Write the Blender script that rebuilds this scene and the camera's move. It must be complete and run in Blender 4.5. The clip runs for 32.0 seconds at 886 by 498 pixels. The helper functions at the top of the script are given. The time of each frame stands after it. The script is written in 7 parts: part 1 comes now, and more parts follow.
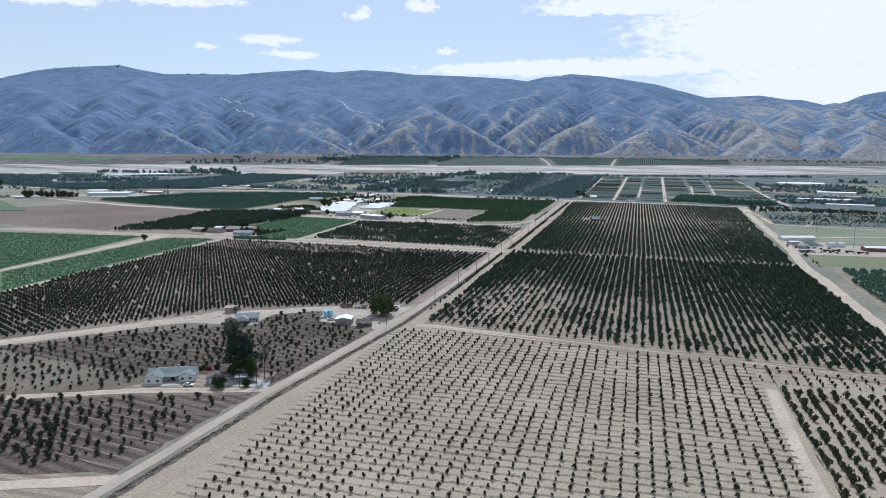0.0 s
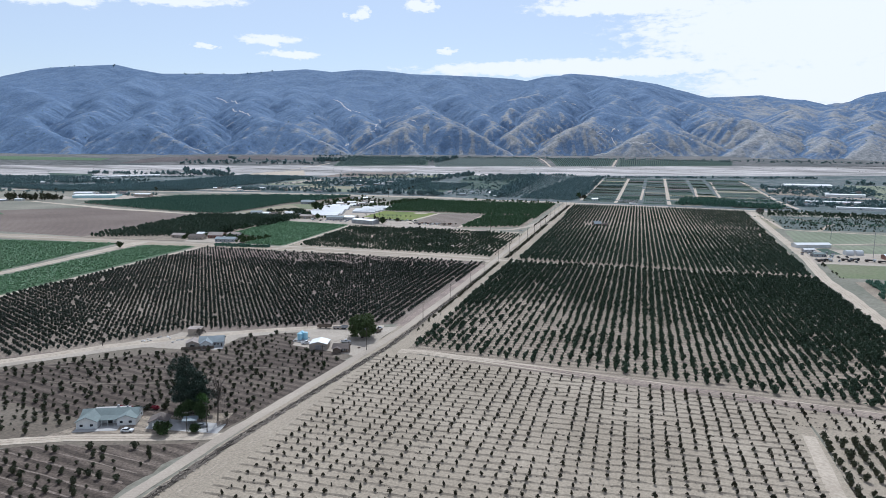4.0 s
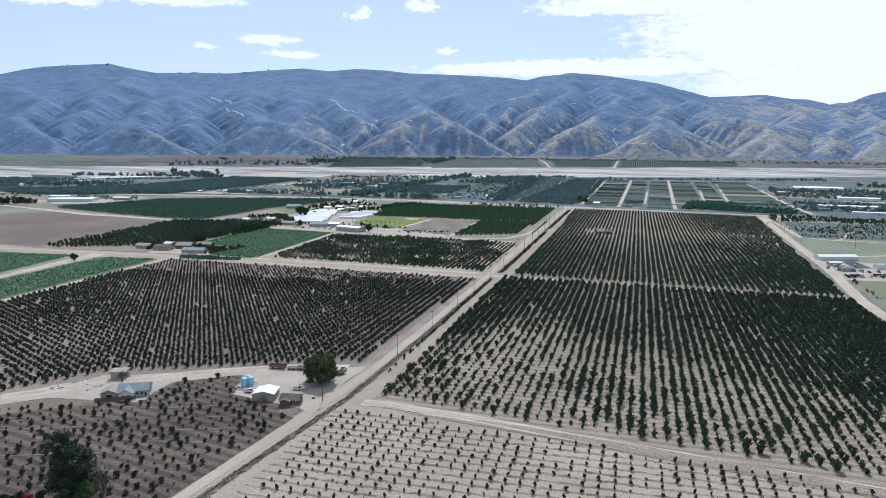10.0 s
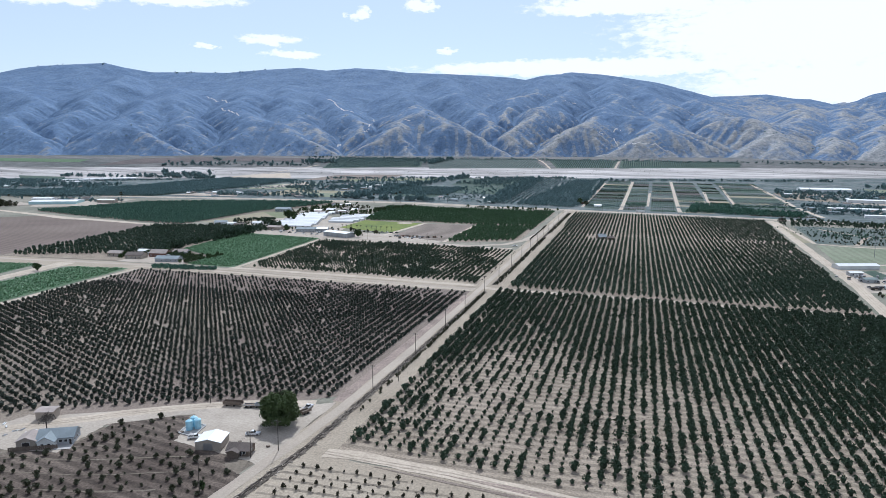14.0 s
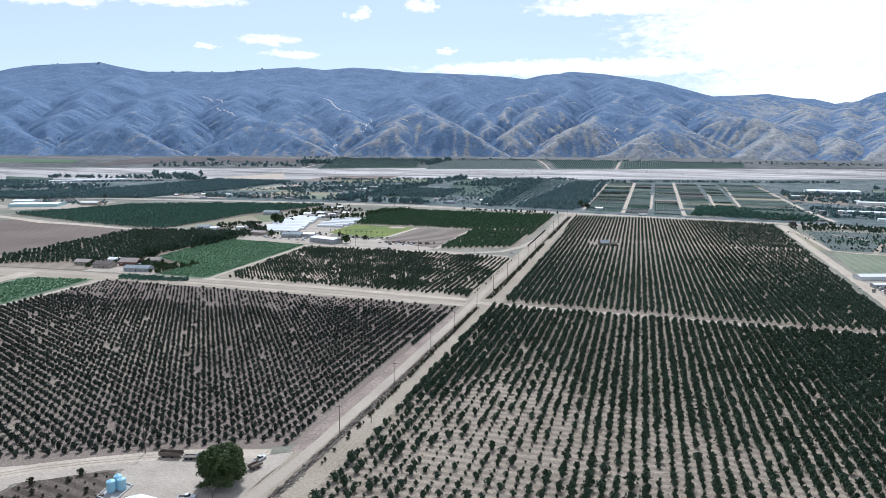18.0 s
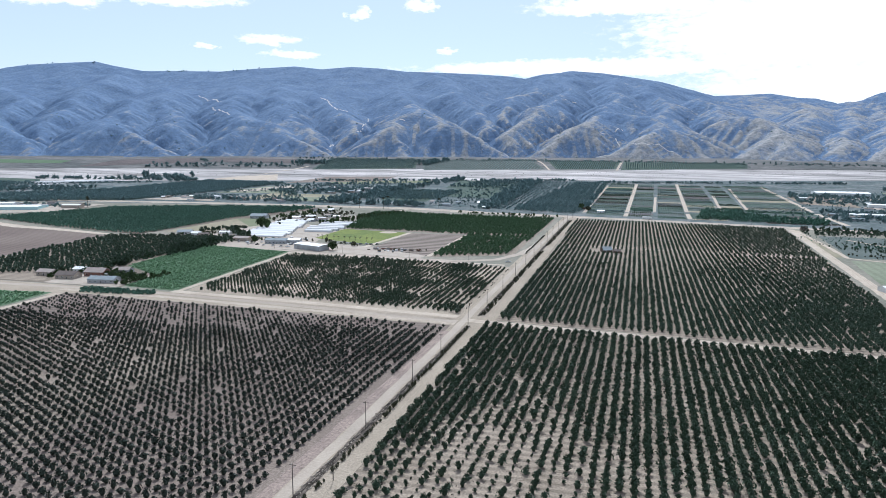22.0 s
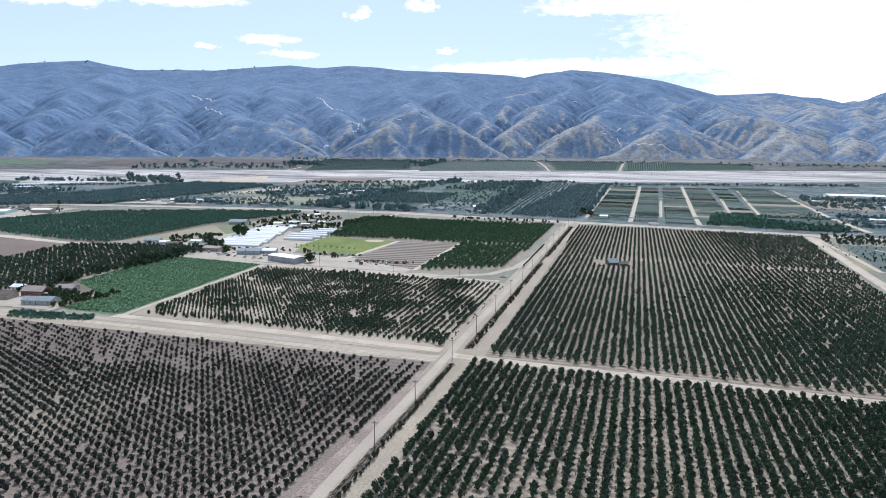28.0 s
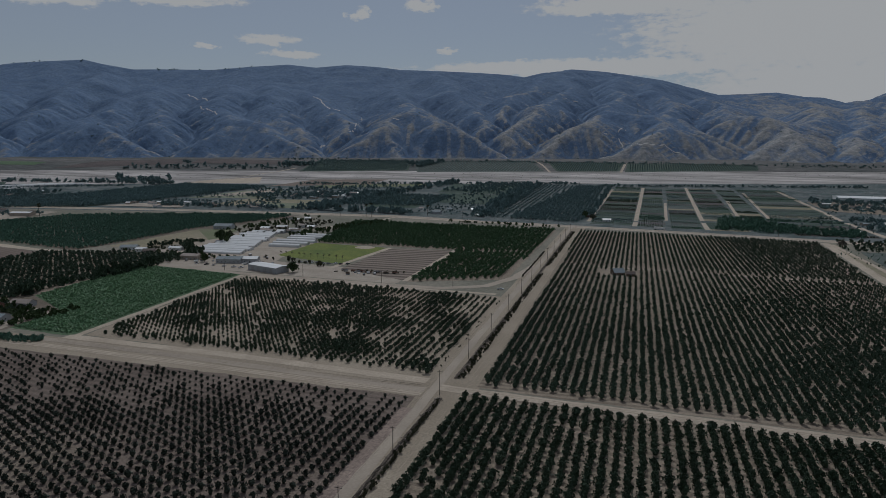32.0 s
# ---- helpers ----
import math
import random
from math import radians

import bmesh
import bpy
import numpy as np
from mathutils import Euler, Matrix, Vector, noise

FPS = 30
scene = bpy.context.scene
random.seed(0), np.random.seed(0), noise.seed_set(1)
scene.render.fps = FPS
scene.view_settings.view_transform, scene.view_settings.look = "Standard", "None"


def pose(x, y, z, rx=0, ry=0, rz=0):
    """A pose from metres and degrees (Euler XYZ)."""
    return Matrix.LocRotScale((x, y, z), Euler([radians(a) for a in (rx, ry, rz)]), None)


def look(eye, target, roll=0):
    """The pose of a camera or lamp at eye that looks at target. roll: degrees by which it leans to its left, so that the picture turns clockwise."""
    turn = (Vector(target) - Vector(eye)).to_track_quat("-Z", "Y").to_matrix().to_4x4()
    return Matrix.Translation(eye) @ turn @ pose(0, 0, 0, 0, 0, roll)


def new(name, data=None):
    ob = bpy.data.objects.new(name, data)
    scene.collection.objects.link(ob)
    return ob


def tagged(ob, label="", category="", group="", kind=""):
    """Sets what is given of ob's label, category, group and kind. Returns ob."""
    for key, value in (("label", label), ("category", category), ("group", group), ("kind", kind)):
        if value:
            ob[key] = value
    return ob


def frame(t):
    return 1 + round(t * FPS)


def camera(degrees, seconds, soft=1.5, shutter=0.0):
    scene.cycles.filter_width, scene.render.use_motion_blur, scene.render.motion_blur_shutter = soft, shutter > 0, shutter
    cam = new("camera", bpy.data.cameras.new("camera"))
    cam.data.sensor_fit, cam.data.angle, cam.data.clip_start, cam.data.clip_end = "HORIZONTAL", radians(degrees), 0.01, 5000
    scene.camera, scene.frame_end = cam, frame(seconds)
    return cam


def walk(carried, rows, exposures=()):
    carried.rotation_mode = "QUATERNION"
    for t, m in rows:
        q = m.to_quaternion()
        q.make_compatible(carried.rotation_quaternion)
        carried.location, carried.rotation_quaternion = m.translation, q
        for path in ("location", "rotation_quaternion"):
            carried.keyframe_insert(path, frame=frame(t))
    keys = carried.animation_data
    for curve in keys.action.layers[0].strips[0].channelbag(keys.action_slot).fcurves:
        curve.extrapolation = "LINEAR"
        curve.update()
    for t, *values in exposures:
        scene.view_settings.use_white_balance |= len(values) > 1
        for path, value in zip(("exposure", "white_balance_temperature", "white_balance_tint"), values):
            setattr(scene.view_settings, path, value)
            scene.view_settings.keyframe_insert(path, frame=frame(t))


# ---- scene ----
cam = camera(66.0, 32.0, soft=0.3)
EXPO = 0.0
WHITE = (5600, 10)
K = 1.2
PATH = [
    (0, (0.0, 0.0, 102.007), (-26.972, 95.132, 87.092), 0.25),
    (4, (-5.31, 43.163, 103.851), (-32.282, 138.294, 88.933), 0.25),
    (8, (-10.236, 87.34, 105.333), (-37.209, 182.47, 90.411), 0.25),
    (12, (-14.963, 132.313, 106.536), (-41.937, 227.443, 91.611), 0.25),
    (16, (-19.677, 177.867, 107.545), (-46.651, 272.996, 92.616), 0.25),
    (20, (-24.561, 223.783, 108.443), (-51.535, 318.911, 93.511), 0.25),
    (24, (-29.8, 269.845, 109.316), (-56.775, 364.973, 94.38), 0.25),
    (28, (-35.58, 315.836, 110.245), (-62.555, 410.963, 95.306), 0.25),
    (32, (-42.085, 361.539, 111.316), (-69.061, 456.666, 96.373), 0.25),
]
walk(cam, [(t, look(eye, target, roll)) for t, eye, target, roll in PATH],
     exposures=[(0, EXPO - 0.2, *WHITE), (10, EXPO - 0.1, *WHITE), (20, EXPO + 0.04, *WHITE), (28.6, EXPO + 0.08, *WHITE)] + [(28.6 + 0.34 * k, EXPO + 0.08 + 2.2 * math.log2(1 - 0.043 * k), WHITE[0] + 45 * min(k, 8), WHITE[1]) for k in range(1, 11)])

# ---------------------------------------------------------------- light
SUN_AZ, SUN_EL = radians(-16), radians(48)      # azimuth from +y towards +x
sun_dir = Vector((math.sin(SUN_AZ) * math.cos(SUN_EL), math.cos(SUN_AZ) * math.cos(SUN_EL), math.sin(SUN_EL)))
sun = new("sun", bpy.data.lights.new("sun", "SUN"))
sun.data.energy, sun.data.angle, sun.data.color = 4.25, radians(0.6), (0.975, 0.95, 0.885)
sun.matrix_world = look((0, 0, 900), Vector((0, 0, 900)) - sun_dir)

world = bpy.data.worlds.new("sky")
scene.world = world
world.use_nodes = True
WN, WL = world.node_tree.nodes, world.node_tree.links
WN.clear()


def wmath(op, a, b=None, c=None):
    n = WN.new("ShaderNodeMath")
    n.operation = op
    for k, v in enumerate((a, b, c)):
        if v is None:
            continue
        if isinstance(v, (int, float)):
            n.inputs[k].default_value = v
        else:
            WL.new(v, n.inputs[k])
    return n.outputs[0]


sky = WN.new("ShaderNodeTexSky")
sky.sky_type, sky.sun_disc = "NISHITA", False
sky.sun_elevation, sky.sun_rotation = SUN_EL, SUN_AZ
sky.air_density, sky.dust_density, sky.ozone_density = 1.0, 0.5, 5.0
coord = WN.new("ShaderNodeTexCoord")
split = WN.new("ShaderNodeSeparateXYZ")
WL.new(coord.outputs["Generated"], split.inputs[0])
az = wmath("DEGREES", wmath("ARCTAN2", split.outputs[0], split.outputs[1]))
el = wmath("DEGREES", wmath("ARCSINE", split.outputs[2]))
# the clouds' edges are torn by two scales of noise
warp = []
for wscale, wa_, we_ in ((0.55, 2.4, 0.8), (2.2, 1.0, 0.5)):
    wn = WN.new("ShaderNodeTexNoise")
    wn.inputs["Scale"].default_value, wn.inputs["Detail"].default_value = wscale, 4
    flat = WN.new("ShaderNodeCombineXYZ")
    WL.new(az, flat.inputs[0])
    WL.new(wmath("MULTIPLY", el, 1.6), flat.inputs[1])
    WL.new(flat.outputs[0], wn.inputs["Vector"])
    parts = WN.new("ShaderNodeSeparateColor")
    WL.new(wn.outputs["Color"], parts.inputs[0])
    warp.append((wmath("MULTIPLY", wmath("SUBTRACT", parts.outputs[0], 0.5), wa_), wmath("MULTIPLY", wmath("SUBTRACT", parts.outputs[1], 0.5), we_)))
az_c = wmath("ADD", az, wmath("ADD", warp[0][0], warp[1][0]))
el_c = wmath("ADD", el, wmath("ADD", warp[0][1], warp[1][1]))
# clouds: azimuth, elevation, half width, half height in degrees
CLOUDS = [(-29.6, 8.2, 2.6, 0.55), (-28.0, 7.1, 2.9, 0.38), (-34.6, 7.5, 0.9, 0.25), (-22.7, 10.3, 1.0, 0.55),
          (-17.9, 11.0, 1.6, 0.6), (-36.4, 10.9, 5.5, 0.8), (-45.0, 10.3, 4.5, 0.9), (-15.6, 7.6, 1.1, 0.25),
          (14.0, 8.6, 17.0, 4.6), (-1.0, 10.8, 9.0, 0.9), (-3.0, 6.2, 16.5, 0.8), (16.0, 4.6, 14.0, 2.4), (40.0, 9.0, 20.0, 7.0)]
shape = None
for ca, ce, wa, we in CLOUDS:
    firm = 2.2 if wa > 8 else 1.7
    dx = wmath("DIVIDE", wmath("SUBTRACT", az_c, ca), wa)
    dy = wmath("DIVIDE", wmath("SUBTRACT", el_c, ce), we)
    v = wmath("SUBTRACT", 1.0, wmath("ADD", wmath("MULTIPLY", dx, dx), wmath("MULTIPLY", dy, dy)))
    v = wmath("MULTIPLY", v, firm)
    shape = v if shape is None else wmath("MAXIMUM", shape, v)
shape = wmath("MAXIMUM", shape, -2.2)
stretch = WN.new("ShaderNodeCombineXYZ")
WL.new(az, stretch.inputs[0])
WL.new(wmath("MULTIPLY", el, 2.6), stretch.inputs[1])
cloud_noise = WN.new("ShaderNodeTexNoise")
cloud_noise.inputs["Scale"].default_value, cloud_noise.inputs["Detail"].default_value = 0.9, 9
cloud_noise.inputs["Roughness"].default_value = 0.62
WL.new(stretch.outputs[0], cloud_noise.inputs["Vector"])
puff_noise = WN.new("ShaderNodeTexNoise")
puff_noise.inputs["Scale"].default_value, puff_noise.inputs["Detail"].default_value = 0.42, 3
WL.new(stretch.outputs[0], puff_noise.inputs["Vector"])
cover = wmath("ADD", shape, wmath("MULTIPLY", wmath("SUBTRACT", cloud_noise.outputs[0], 0.5), 3.8))
cover = wmath("ADD", cover, wmath("MULTIPLY", wmath("SUBTRACT", puff_noise.outputs[0], 0.5), 1.6))
ramp = WN.new("ShaderNodeMapRange")
ramp.interpolation_type = "SMOOTHSTEP"
ramp.inputs["From Min"].default_value, ramp.inputs["From Max"].default_value = 0.0, 1.25
WL.new(cover, ramp.inputs["Value"])
sky_light, cloud_light, sky_mix, sky_out = (WN.new("ShaderNode" + n) for n in ("Background", "Background", "MixShader", "OutputWorld"))
WL.new(sky.outputs[0], sky_light.inputs[0])
sky_light.inputs[1].default_value = 0.100
cloud_light.inputs[0].default_value = (0.985, 0.972, 0.93, 1)
cloud_light.inputs[1].default_value = 1.1
ramp.inputs["To Min"].default_value = 0.42        # a thin veil over the blue
WL.new(ramp.outputs[0], sky_mix.inputs[0])
WL.new(sky_light.outputs[0], sky_mix.inputs[1])
WL.new(cloud_light.outputs[0], sky_mix.inputs[2])
WL.new(sky_mix.outputs[0], sky_out.inputs[0])


# ---------------------------------------------------------------- materials
def nodes_of(name):
    m = bpy.data.materials.new(name)
    m.use_nodes = True
    return m, m.node_tree.nodes, m.node_tree.links, m.node_tree.nodes["Principled BSDF"]


def noise_node(N, L, vec, scale, detail=4.0, rough=0.55):
    n = N.new("ShaderNodeTexNoise")
    n.inputs["Scale"].default_value, n.inputs["Detail"].default_value, n.inputs["Roughness"].default_value = scale, detail, rough
    L.new(vec, n.inputs["Vector"])
    return n.outputs[0]


def ramp_node(N, L, fac, stops):
    r = N.new("ShaderNodeValToRGB")
    el_ = r.color_ramp.elements
    while len(el_) < len(stops):
        el_.new(0.5)
    for e, (p, c) in zip(el_, stops):
        e.position, e.color = p, (*c, 1)
    L.new(fac, r.inputs[0])
    return r.outputs[0]


def mix_node(N, L, fac, a, b, mode="MIX"):
    n = N.new("ShaderNodeMix")
    n.data_type, n.blend_type = "RGBA", mode
    for k, v in ((0, fac), (6, a), (7, b)):
        if isinstance(v, (int, float)):
            n.inputs[k].default_value = v
        elif isinstance(v, tuple):
            n.inputs[k].default_value = (*v, 1)
        else:
            L.new(v, n.inputs[k])
    return n.outputs[2]


def shade(c, k):
    return tuple(min(1.0, v * k) for v in c)


def earth(name, colour, second=None, big=0.02, small=0.6, amount=0.35, rough=0.95, bump=0.25, lines=None, line_tone=0.75, mix=0.5, drawn_out=0):
    """Ground: two scales of noise, fine relief, and where lines is (axis, spacing, turn) worked rows."""
    m, N, L, P = nodes_of(name)
    geo = N.new("ShaderNodeNewGeometry").outputs["Position"]
    if drawn_out:
        # bars of sand and scrub lie along the stream
        along = N.new("ShaderNodeMapping")
        along.inputs["Rotation"].default_value, along.inputs["Scale"].default_value = (0, 0, radians(-18)), (1 / drawn_out, 1, 1)
        L.new(geo, along.inputs["Vector"])
        geo = along.outputs[0]
    a = noise_node(N, L, geo, big, 5, 0.6)
    b = noise_node(N, L, geo, small, 6, 0.65)
    second = second or shade(colour, 0.72)
    base = ramp_node(N, L, a, [(0.5 - 0.2 * mix - 0.05, second), (0.5 + 0.2 * (1 - mix) + 0.05, colour)])
    fine = ramp_node(N, L, b, [(0.3, (1 - amount,) * 3), (0.7, (1 + amount * 0.4,) * 3)])
    out = mix_node(N, L, 1.0, base, fine, "MULTIPLY")
    height = b
    if lines:
        axis, spacing, turn = lines
        mp = N.new("ShaderNodeMapping")
        mp.inputs["Rotation"].default_value = (0, 0, radians(turn))
        L.new(geo, mp.inputs["Vector"])
        w = N.new("ShaderNodeTexWave")
        w.bands_direction = axis
        w.inputs["Scale"].default_value = math.pi / (10 * spacing * K)
        w.inputs["Distortion"].default_value, w.inputs["Detail"].default_value, w.inputs["Detail Scale"].default_value = 0.9, 3, 0.35
        L.new(mp.outputs[0], w.inputs["Vector"])
        tone = ramp_node(N, L, w.outputs["Fac"], [(0.2, (line_tone,) * 3), (0.75, (1.0,) * 3)])
        out = mix_node(N, L, 1.0, out, tone, "MULTIPLY")
    L.new(out, P.inputs["Base Color"])
    P.inputs["Roughness"].default_value = rough
    P.inputs["Specular IOR Level"].default_value = 0.15
    bm_ = N.new("ShaderNodeBump")
    bm_.inputs["Strength"].default_value, bm_.inputs["Distance"].default_value = bump, 0.3
    L.new(height, bm_.inputs["Height"])
    L.new(bm_.outputs[0], P.inputs["Normal"])
    return m


def foliage(name, dark, light, spread=0.03, rough=0.48):
    """Leaves: tone by clump, by tree and by stretch of the plot."""
    m, N, L, P = nodes_of(name)
    g = N.new("ShaderNodeNewGeometry")
    big = noise_node(N, L, g.outputs["Position"], spread, 3)
    mid = noise_node(N, L, g.outputs["Position"], 0.35, 2)
    s = N.new("ShaderNodeMath")
    s.operation = "MULTIPLY_ADD"
    L.new(g.outputs["Random Per Island"], s.inputs[0])
    s.inputs[1].default_value = 0.45
    s2 = N.new("ShaderNodeMath")
    s2.operation = "MULTIPLY_ADD"
    L.new(big, s2.inputs[0])
    s2.inputs[1].default_value = 0.6
    L.new(mid, s2.inputs[2])
    L.new(s2.outputs[0], s.inputs[2])
    L.new(ramp_node(N, L, s.outputs[0], [(0.55, dark), (1.35, light)]), P.inputs["Base Color"])
    P.inputs["Roughness"].default_value = rough
    P.inputs["Specular IOR Level"].default_value = 0.16
    return m


def plain(name, colour, rough=0.6, metal=0.0, amount=0.15, scale=1.5, bump=0.05):
    """Built surfaces: paint, roofing, metal, with dirt at two scales."""
    m, N, L, P = nodes_of(name)
    geo = N.new("ShaderNodeNewGeometry").outputs["Position"]
    a = ramp_node(N, L, noise_node(N, L, geo, scale, 6, 0.7), [(0.3, (1 - amount,) * 3), (0.7, (1.0,) * 3)])
    b = ramp_node(N, L, noise_node(N, L, geo, scale * 0.12, 3), [(0.35, (1 - amount,) * 3), (0.6, (1.0,) * 3)])
    L.new(mix_node(N, L, 1.0, mix_node(N, L, 1.0, colour, a, "MULTIPLY"), b, "MULTIPLY"), P.inputs["Base Color"])
    P.inputs["Roughness"].default_value, P.inputs["Metallic"].default_value = rough, metal
    return m


M = {}
M["ground"] = earth("valley_soil", (0.29, 0.265, 0.215), (0.18, 0.18, 0.14), 0.01, 0.3)
M["pale"] = earth("pale_tilled_soil", (0.415, 0.352, 0.275), (0.325, 0.272, 0.208), 0.02, 1.1, 0.4)
M["verge"] = earth("pinkish_verge_dirt", (0.36, 0.285, 0.24), (0.26, 0.205, 0.175), 0.08, 0.9, 0.5)
M["tan_soil"] = earth("tan_orchard_soil", (0.325, 0.27, 0.215), (0.225, 0.185, 0.148), 0.02, 1.3, 0.6)
M["track"] = earth("dirt_track", (0.53, 0.45, 0.36), (0.43, 0.36, 0.285), 0.05, 0.8, 0.25)
M["brown"] = earth("brown_leaf_litter_soil", (0.195, 0.155, 0.13), (0.285, 0.232, 0.192), 0.012, 1.3, 0.6)
M["lot"] = earth("weedy_brown_soil", (0.108, 0.083, 0.068), (0.182, 0.145, 0.118), 0.025, 1.0, 0.6, lines=("Y", 4.2, 12), line_tone=0.6)
M["dark_soil"] = earth("shaded_litter_soil", (0.31, 0.255, 0.197), (0.385, 0.32, 0.252), 0.03, 1.3, 0.55, lines=("Y", 3.85, 0), line_tone=0.72)
M["lot_pale"] = earth("grey_weedy_soil", (0.155, 0.128, 0.10), (0.215, 0.182, 0.145), 0.03, 0.7, 0.4)
M["plot_green"] = earth("nursery_green", (0.082, 0.118, 0.092), (0.055, 0.085, 0.066), 0.03, 0.3, 0.4)
M["plot_brown"] = earth("nursery_brown", (0.145, 0.118, 0.115), (0.10, 0.088, 0.085), 0.03, 0.3, 0.4)
M["plot_grey"] = earth("nursery_grey", (0.135, 0.155, 0.14), (0.09, 0.115, 0.105), 0.03, 0.3, 0.4)
M["litter"] = earth("dark_weedy_soil", (0.165, 0.13, 0.11), (0.235, 0.19, 0.16), 0.02, 0.8, 0.4, lines=("Y", 4.1, 3), line_tone=0.8)
M["plough"] = earth("ploughed_soil", (0.165, 0.127, 0.108), (0.22, 0.175, 0.148), 0.008, 0.5, 0.3, lines=("Y", 5.0, 20), line_tone=0.85)
M["beds"] = earth("bedded_soil", (0.30, 0.245, 0.205), (0.25, 0.205, 0.17), 0.02, 0.5, 0.3, lines=("Y", 9.2, 0), line_tone=0.45)
M["road"] = earth("worn_asphalt", (0.43, 0.365, 0.295), (0.355, 0.30, 0.245), 0.03, 1.2, 0.2, rough=0.85, bump=0.08)
M["gravel"] = earth("pale_gravel_yard", (0.45, 0.39, 0.325), (0.36, 0.31, 0.255), 0.06, 1.0, 0.25)
M["rut"] = earth("packed_wheel_rut", (0.43, 0.36, 0.285), (0.36, 0.30, 0.235), 0.1, 1.0, 0.4)
# river, bank and scrub tones are shifted towards blue as distance haze
M["river"] = earth("river_sand", (0.61, 0.565, 0.54), (0.20, 0.19, 0.18), 0.014, 0.06, 0.5, drawn_out=7)
M["bank_scrub"] = earth("bank_scrub", (0.19, 0.182, 0.175), (0.10, 0.108, 0.106), 0.012, 0.09, 0.55, drawn_out=4)
M["scrub"] = earth("scrub_flat", (0.195, 0.21, 0.205), (0.072, 0.106, 0.108), 0.022, 0.12, 0.6)
M["grass"] = earth("mown_grass", (0.205, 0.235, 0.06), (0.125, 0.165, 0.05), 0.035, 0.4, 0.35)
M["weedy_grass"] = earth("weedy_grass", (0.165, 0.195, 0.105), (0.20, 0.205, 0.13), 0.02, 0.4, 0.35)
M["dry_grass"] = earth("dry_green_field", (0.25, 0.265, 0.19), (0.19, 0.215, 0.145), 0.015, 0.3, 0.25, lines=("X", 7.0, 0), line_tone=0.88)
M["crop"] = earth("row_crop_bed", (0.105, 0.165, 0.095), (0.13, 0.19, 0.11), 0.02, 0.8, 0.5)
M["tan_field"] = earth("tan_fallow", (0.33, 0.285, 0.21), (0.25, 0.23, 0.15), 0.01, 0.2, 0.3)
# near-black colour that stands in for the shade inside the ditch
M["ditch_bed"] = earth("ditch_shade", (0.055, 0.045, 0.037), (0.03, 0.026, 0.022), 0.2, 1.6, 0.4)
M["trail"] = earth("pale_trail_cut", (0.66, 0.64, 0.62), (0.56, 0.54, 0.52), 0.02, 0.3, 0.2)
M["rubble"] = earth("ditch_rubble", (0.25, 0.21, 0.175), (0.10, 0.085, 0.07), 0.3, 1.6, 0.5)
M["leaf_young"] = foliage("young_tree_leaf", (0.012, 0.013, 0.009), (0.056, 0.054, 0.033))
M["leaf_dark"] = foliage("orchard_leaf", (0.011, 0.019, 0.012), (0.052, 0.080, 0.048))
M["leaf_back"] = foliage("glossy_orchard_leaf", (0.013, 0.025, 0.018), (0.068, 0.103, 0.067))
M["leaf_green"] = foliage("citrus_leaf", (0.034, 0.084, 0.064), (0.115, 0.21, 0.15))
M["leaf_citrus"] = foliage("dense_citrus_leaf", (0.026, 0.058, 0.030), (0.085, 0.155, 0.075))
M["leaf_olive"] = foliage("dusty_leaf", (0.014, 0.019, 0.011), (0.066, 0.070, 0.040))
M["leaf_bright"] = foliage("bright_leaf", (0.028, 0.072, 0.020), (0.09, 0.165, 0.05))
M["leaf_crop"] = foliage("crop_leaf", (0.115, 0.225, 0.12), (0.19, 0.31, 0.17))
M["leaf_black"] = foliage("dark_brownish_leaf", (0.009, 0.014, 0.011), (0.043, 0.056, 0.041))
M["leaf_tree"] = foliage("tree_leaf", (0.012, 0.026, 0.012), (0.055, 0.085, 0.032))
M["leaf_grey"] = foliage("grey_twig", (0.05, 0.045, 0.04), (0.12, 0.105, 0.09))
M["leaf_red"] = foliage("bougainvillea", (0.10, 0.015, 0.02), (0.30, 0.05, 0.07))
# leaf of far trees; its pale blue stands in for haze
M["leaf_far"] = foliage("hazed_valley_leaf", (0.062, 0.110, 0.115), (0.175, 0.25, 0.245))
M["leaf_pepper"] = foliage("drooping_leaf", (0.018, 0.033, 0.013), (0.088, 0.12, 0.045))
M["leaf_pine"] = foliage("needle", (0.010, 0.020, 0.016), (0.045, 0.068, 0.050))
M["bark"] = plain("bark", (0.10, 0.08, 0.065), 0.95, amount=0.4)
M["pole"] = plain("weathered_pole", (0.11, 0.09, 0.075), 0.9, amount=0.3)
M["white_wall"] = plain("white_paint", (0.74, 0.74, 0.72), 0.7, amount=0.1)
M["grey_wall"] = plain("grey_paint", (0.42, 0.43, 0.44), 0.7)
M["tan_wall"] = plain("tan_stucco", (0.42, 0.36, 0.30), 0.8)
M["roof_green"] = plain("grey_green_shingle", (0.20, 0.245, 0.24), 0.85, amount=0.2)
M["roof_white"] = plain("white_metal_roof", (0.78, 0.78, 0.77), 0.45, amount=0.08)
M["roof_brown"] = plain("brown_shingle", (0.15, 0.12, 0.105), 0.9, amount=0.25)
M["roof_tan"] = plain("tan_shingle", (0.38, 0.32, 0.285), 0.85, amount=0.2)
M["roof_blue"] = plain("blue_grey_shingle", (0.25, 0.29, 0.31), 0.8, amount=0.2)
M["roof_red"] = plain("red_brown_tile", (0.24, 0.12, 0.09), 0.8, amount=0.2)
M["glass"] = plain("window_glass", (0.03, 0.035, 0.04), 0.08, amount=0.05)
M["trim"] = plain("white_trim", (0.80, 0.80, 0.78), 0.5, amount=0.05)
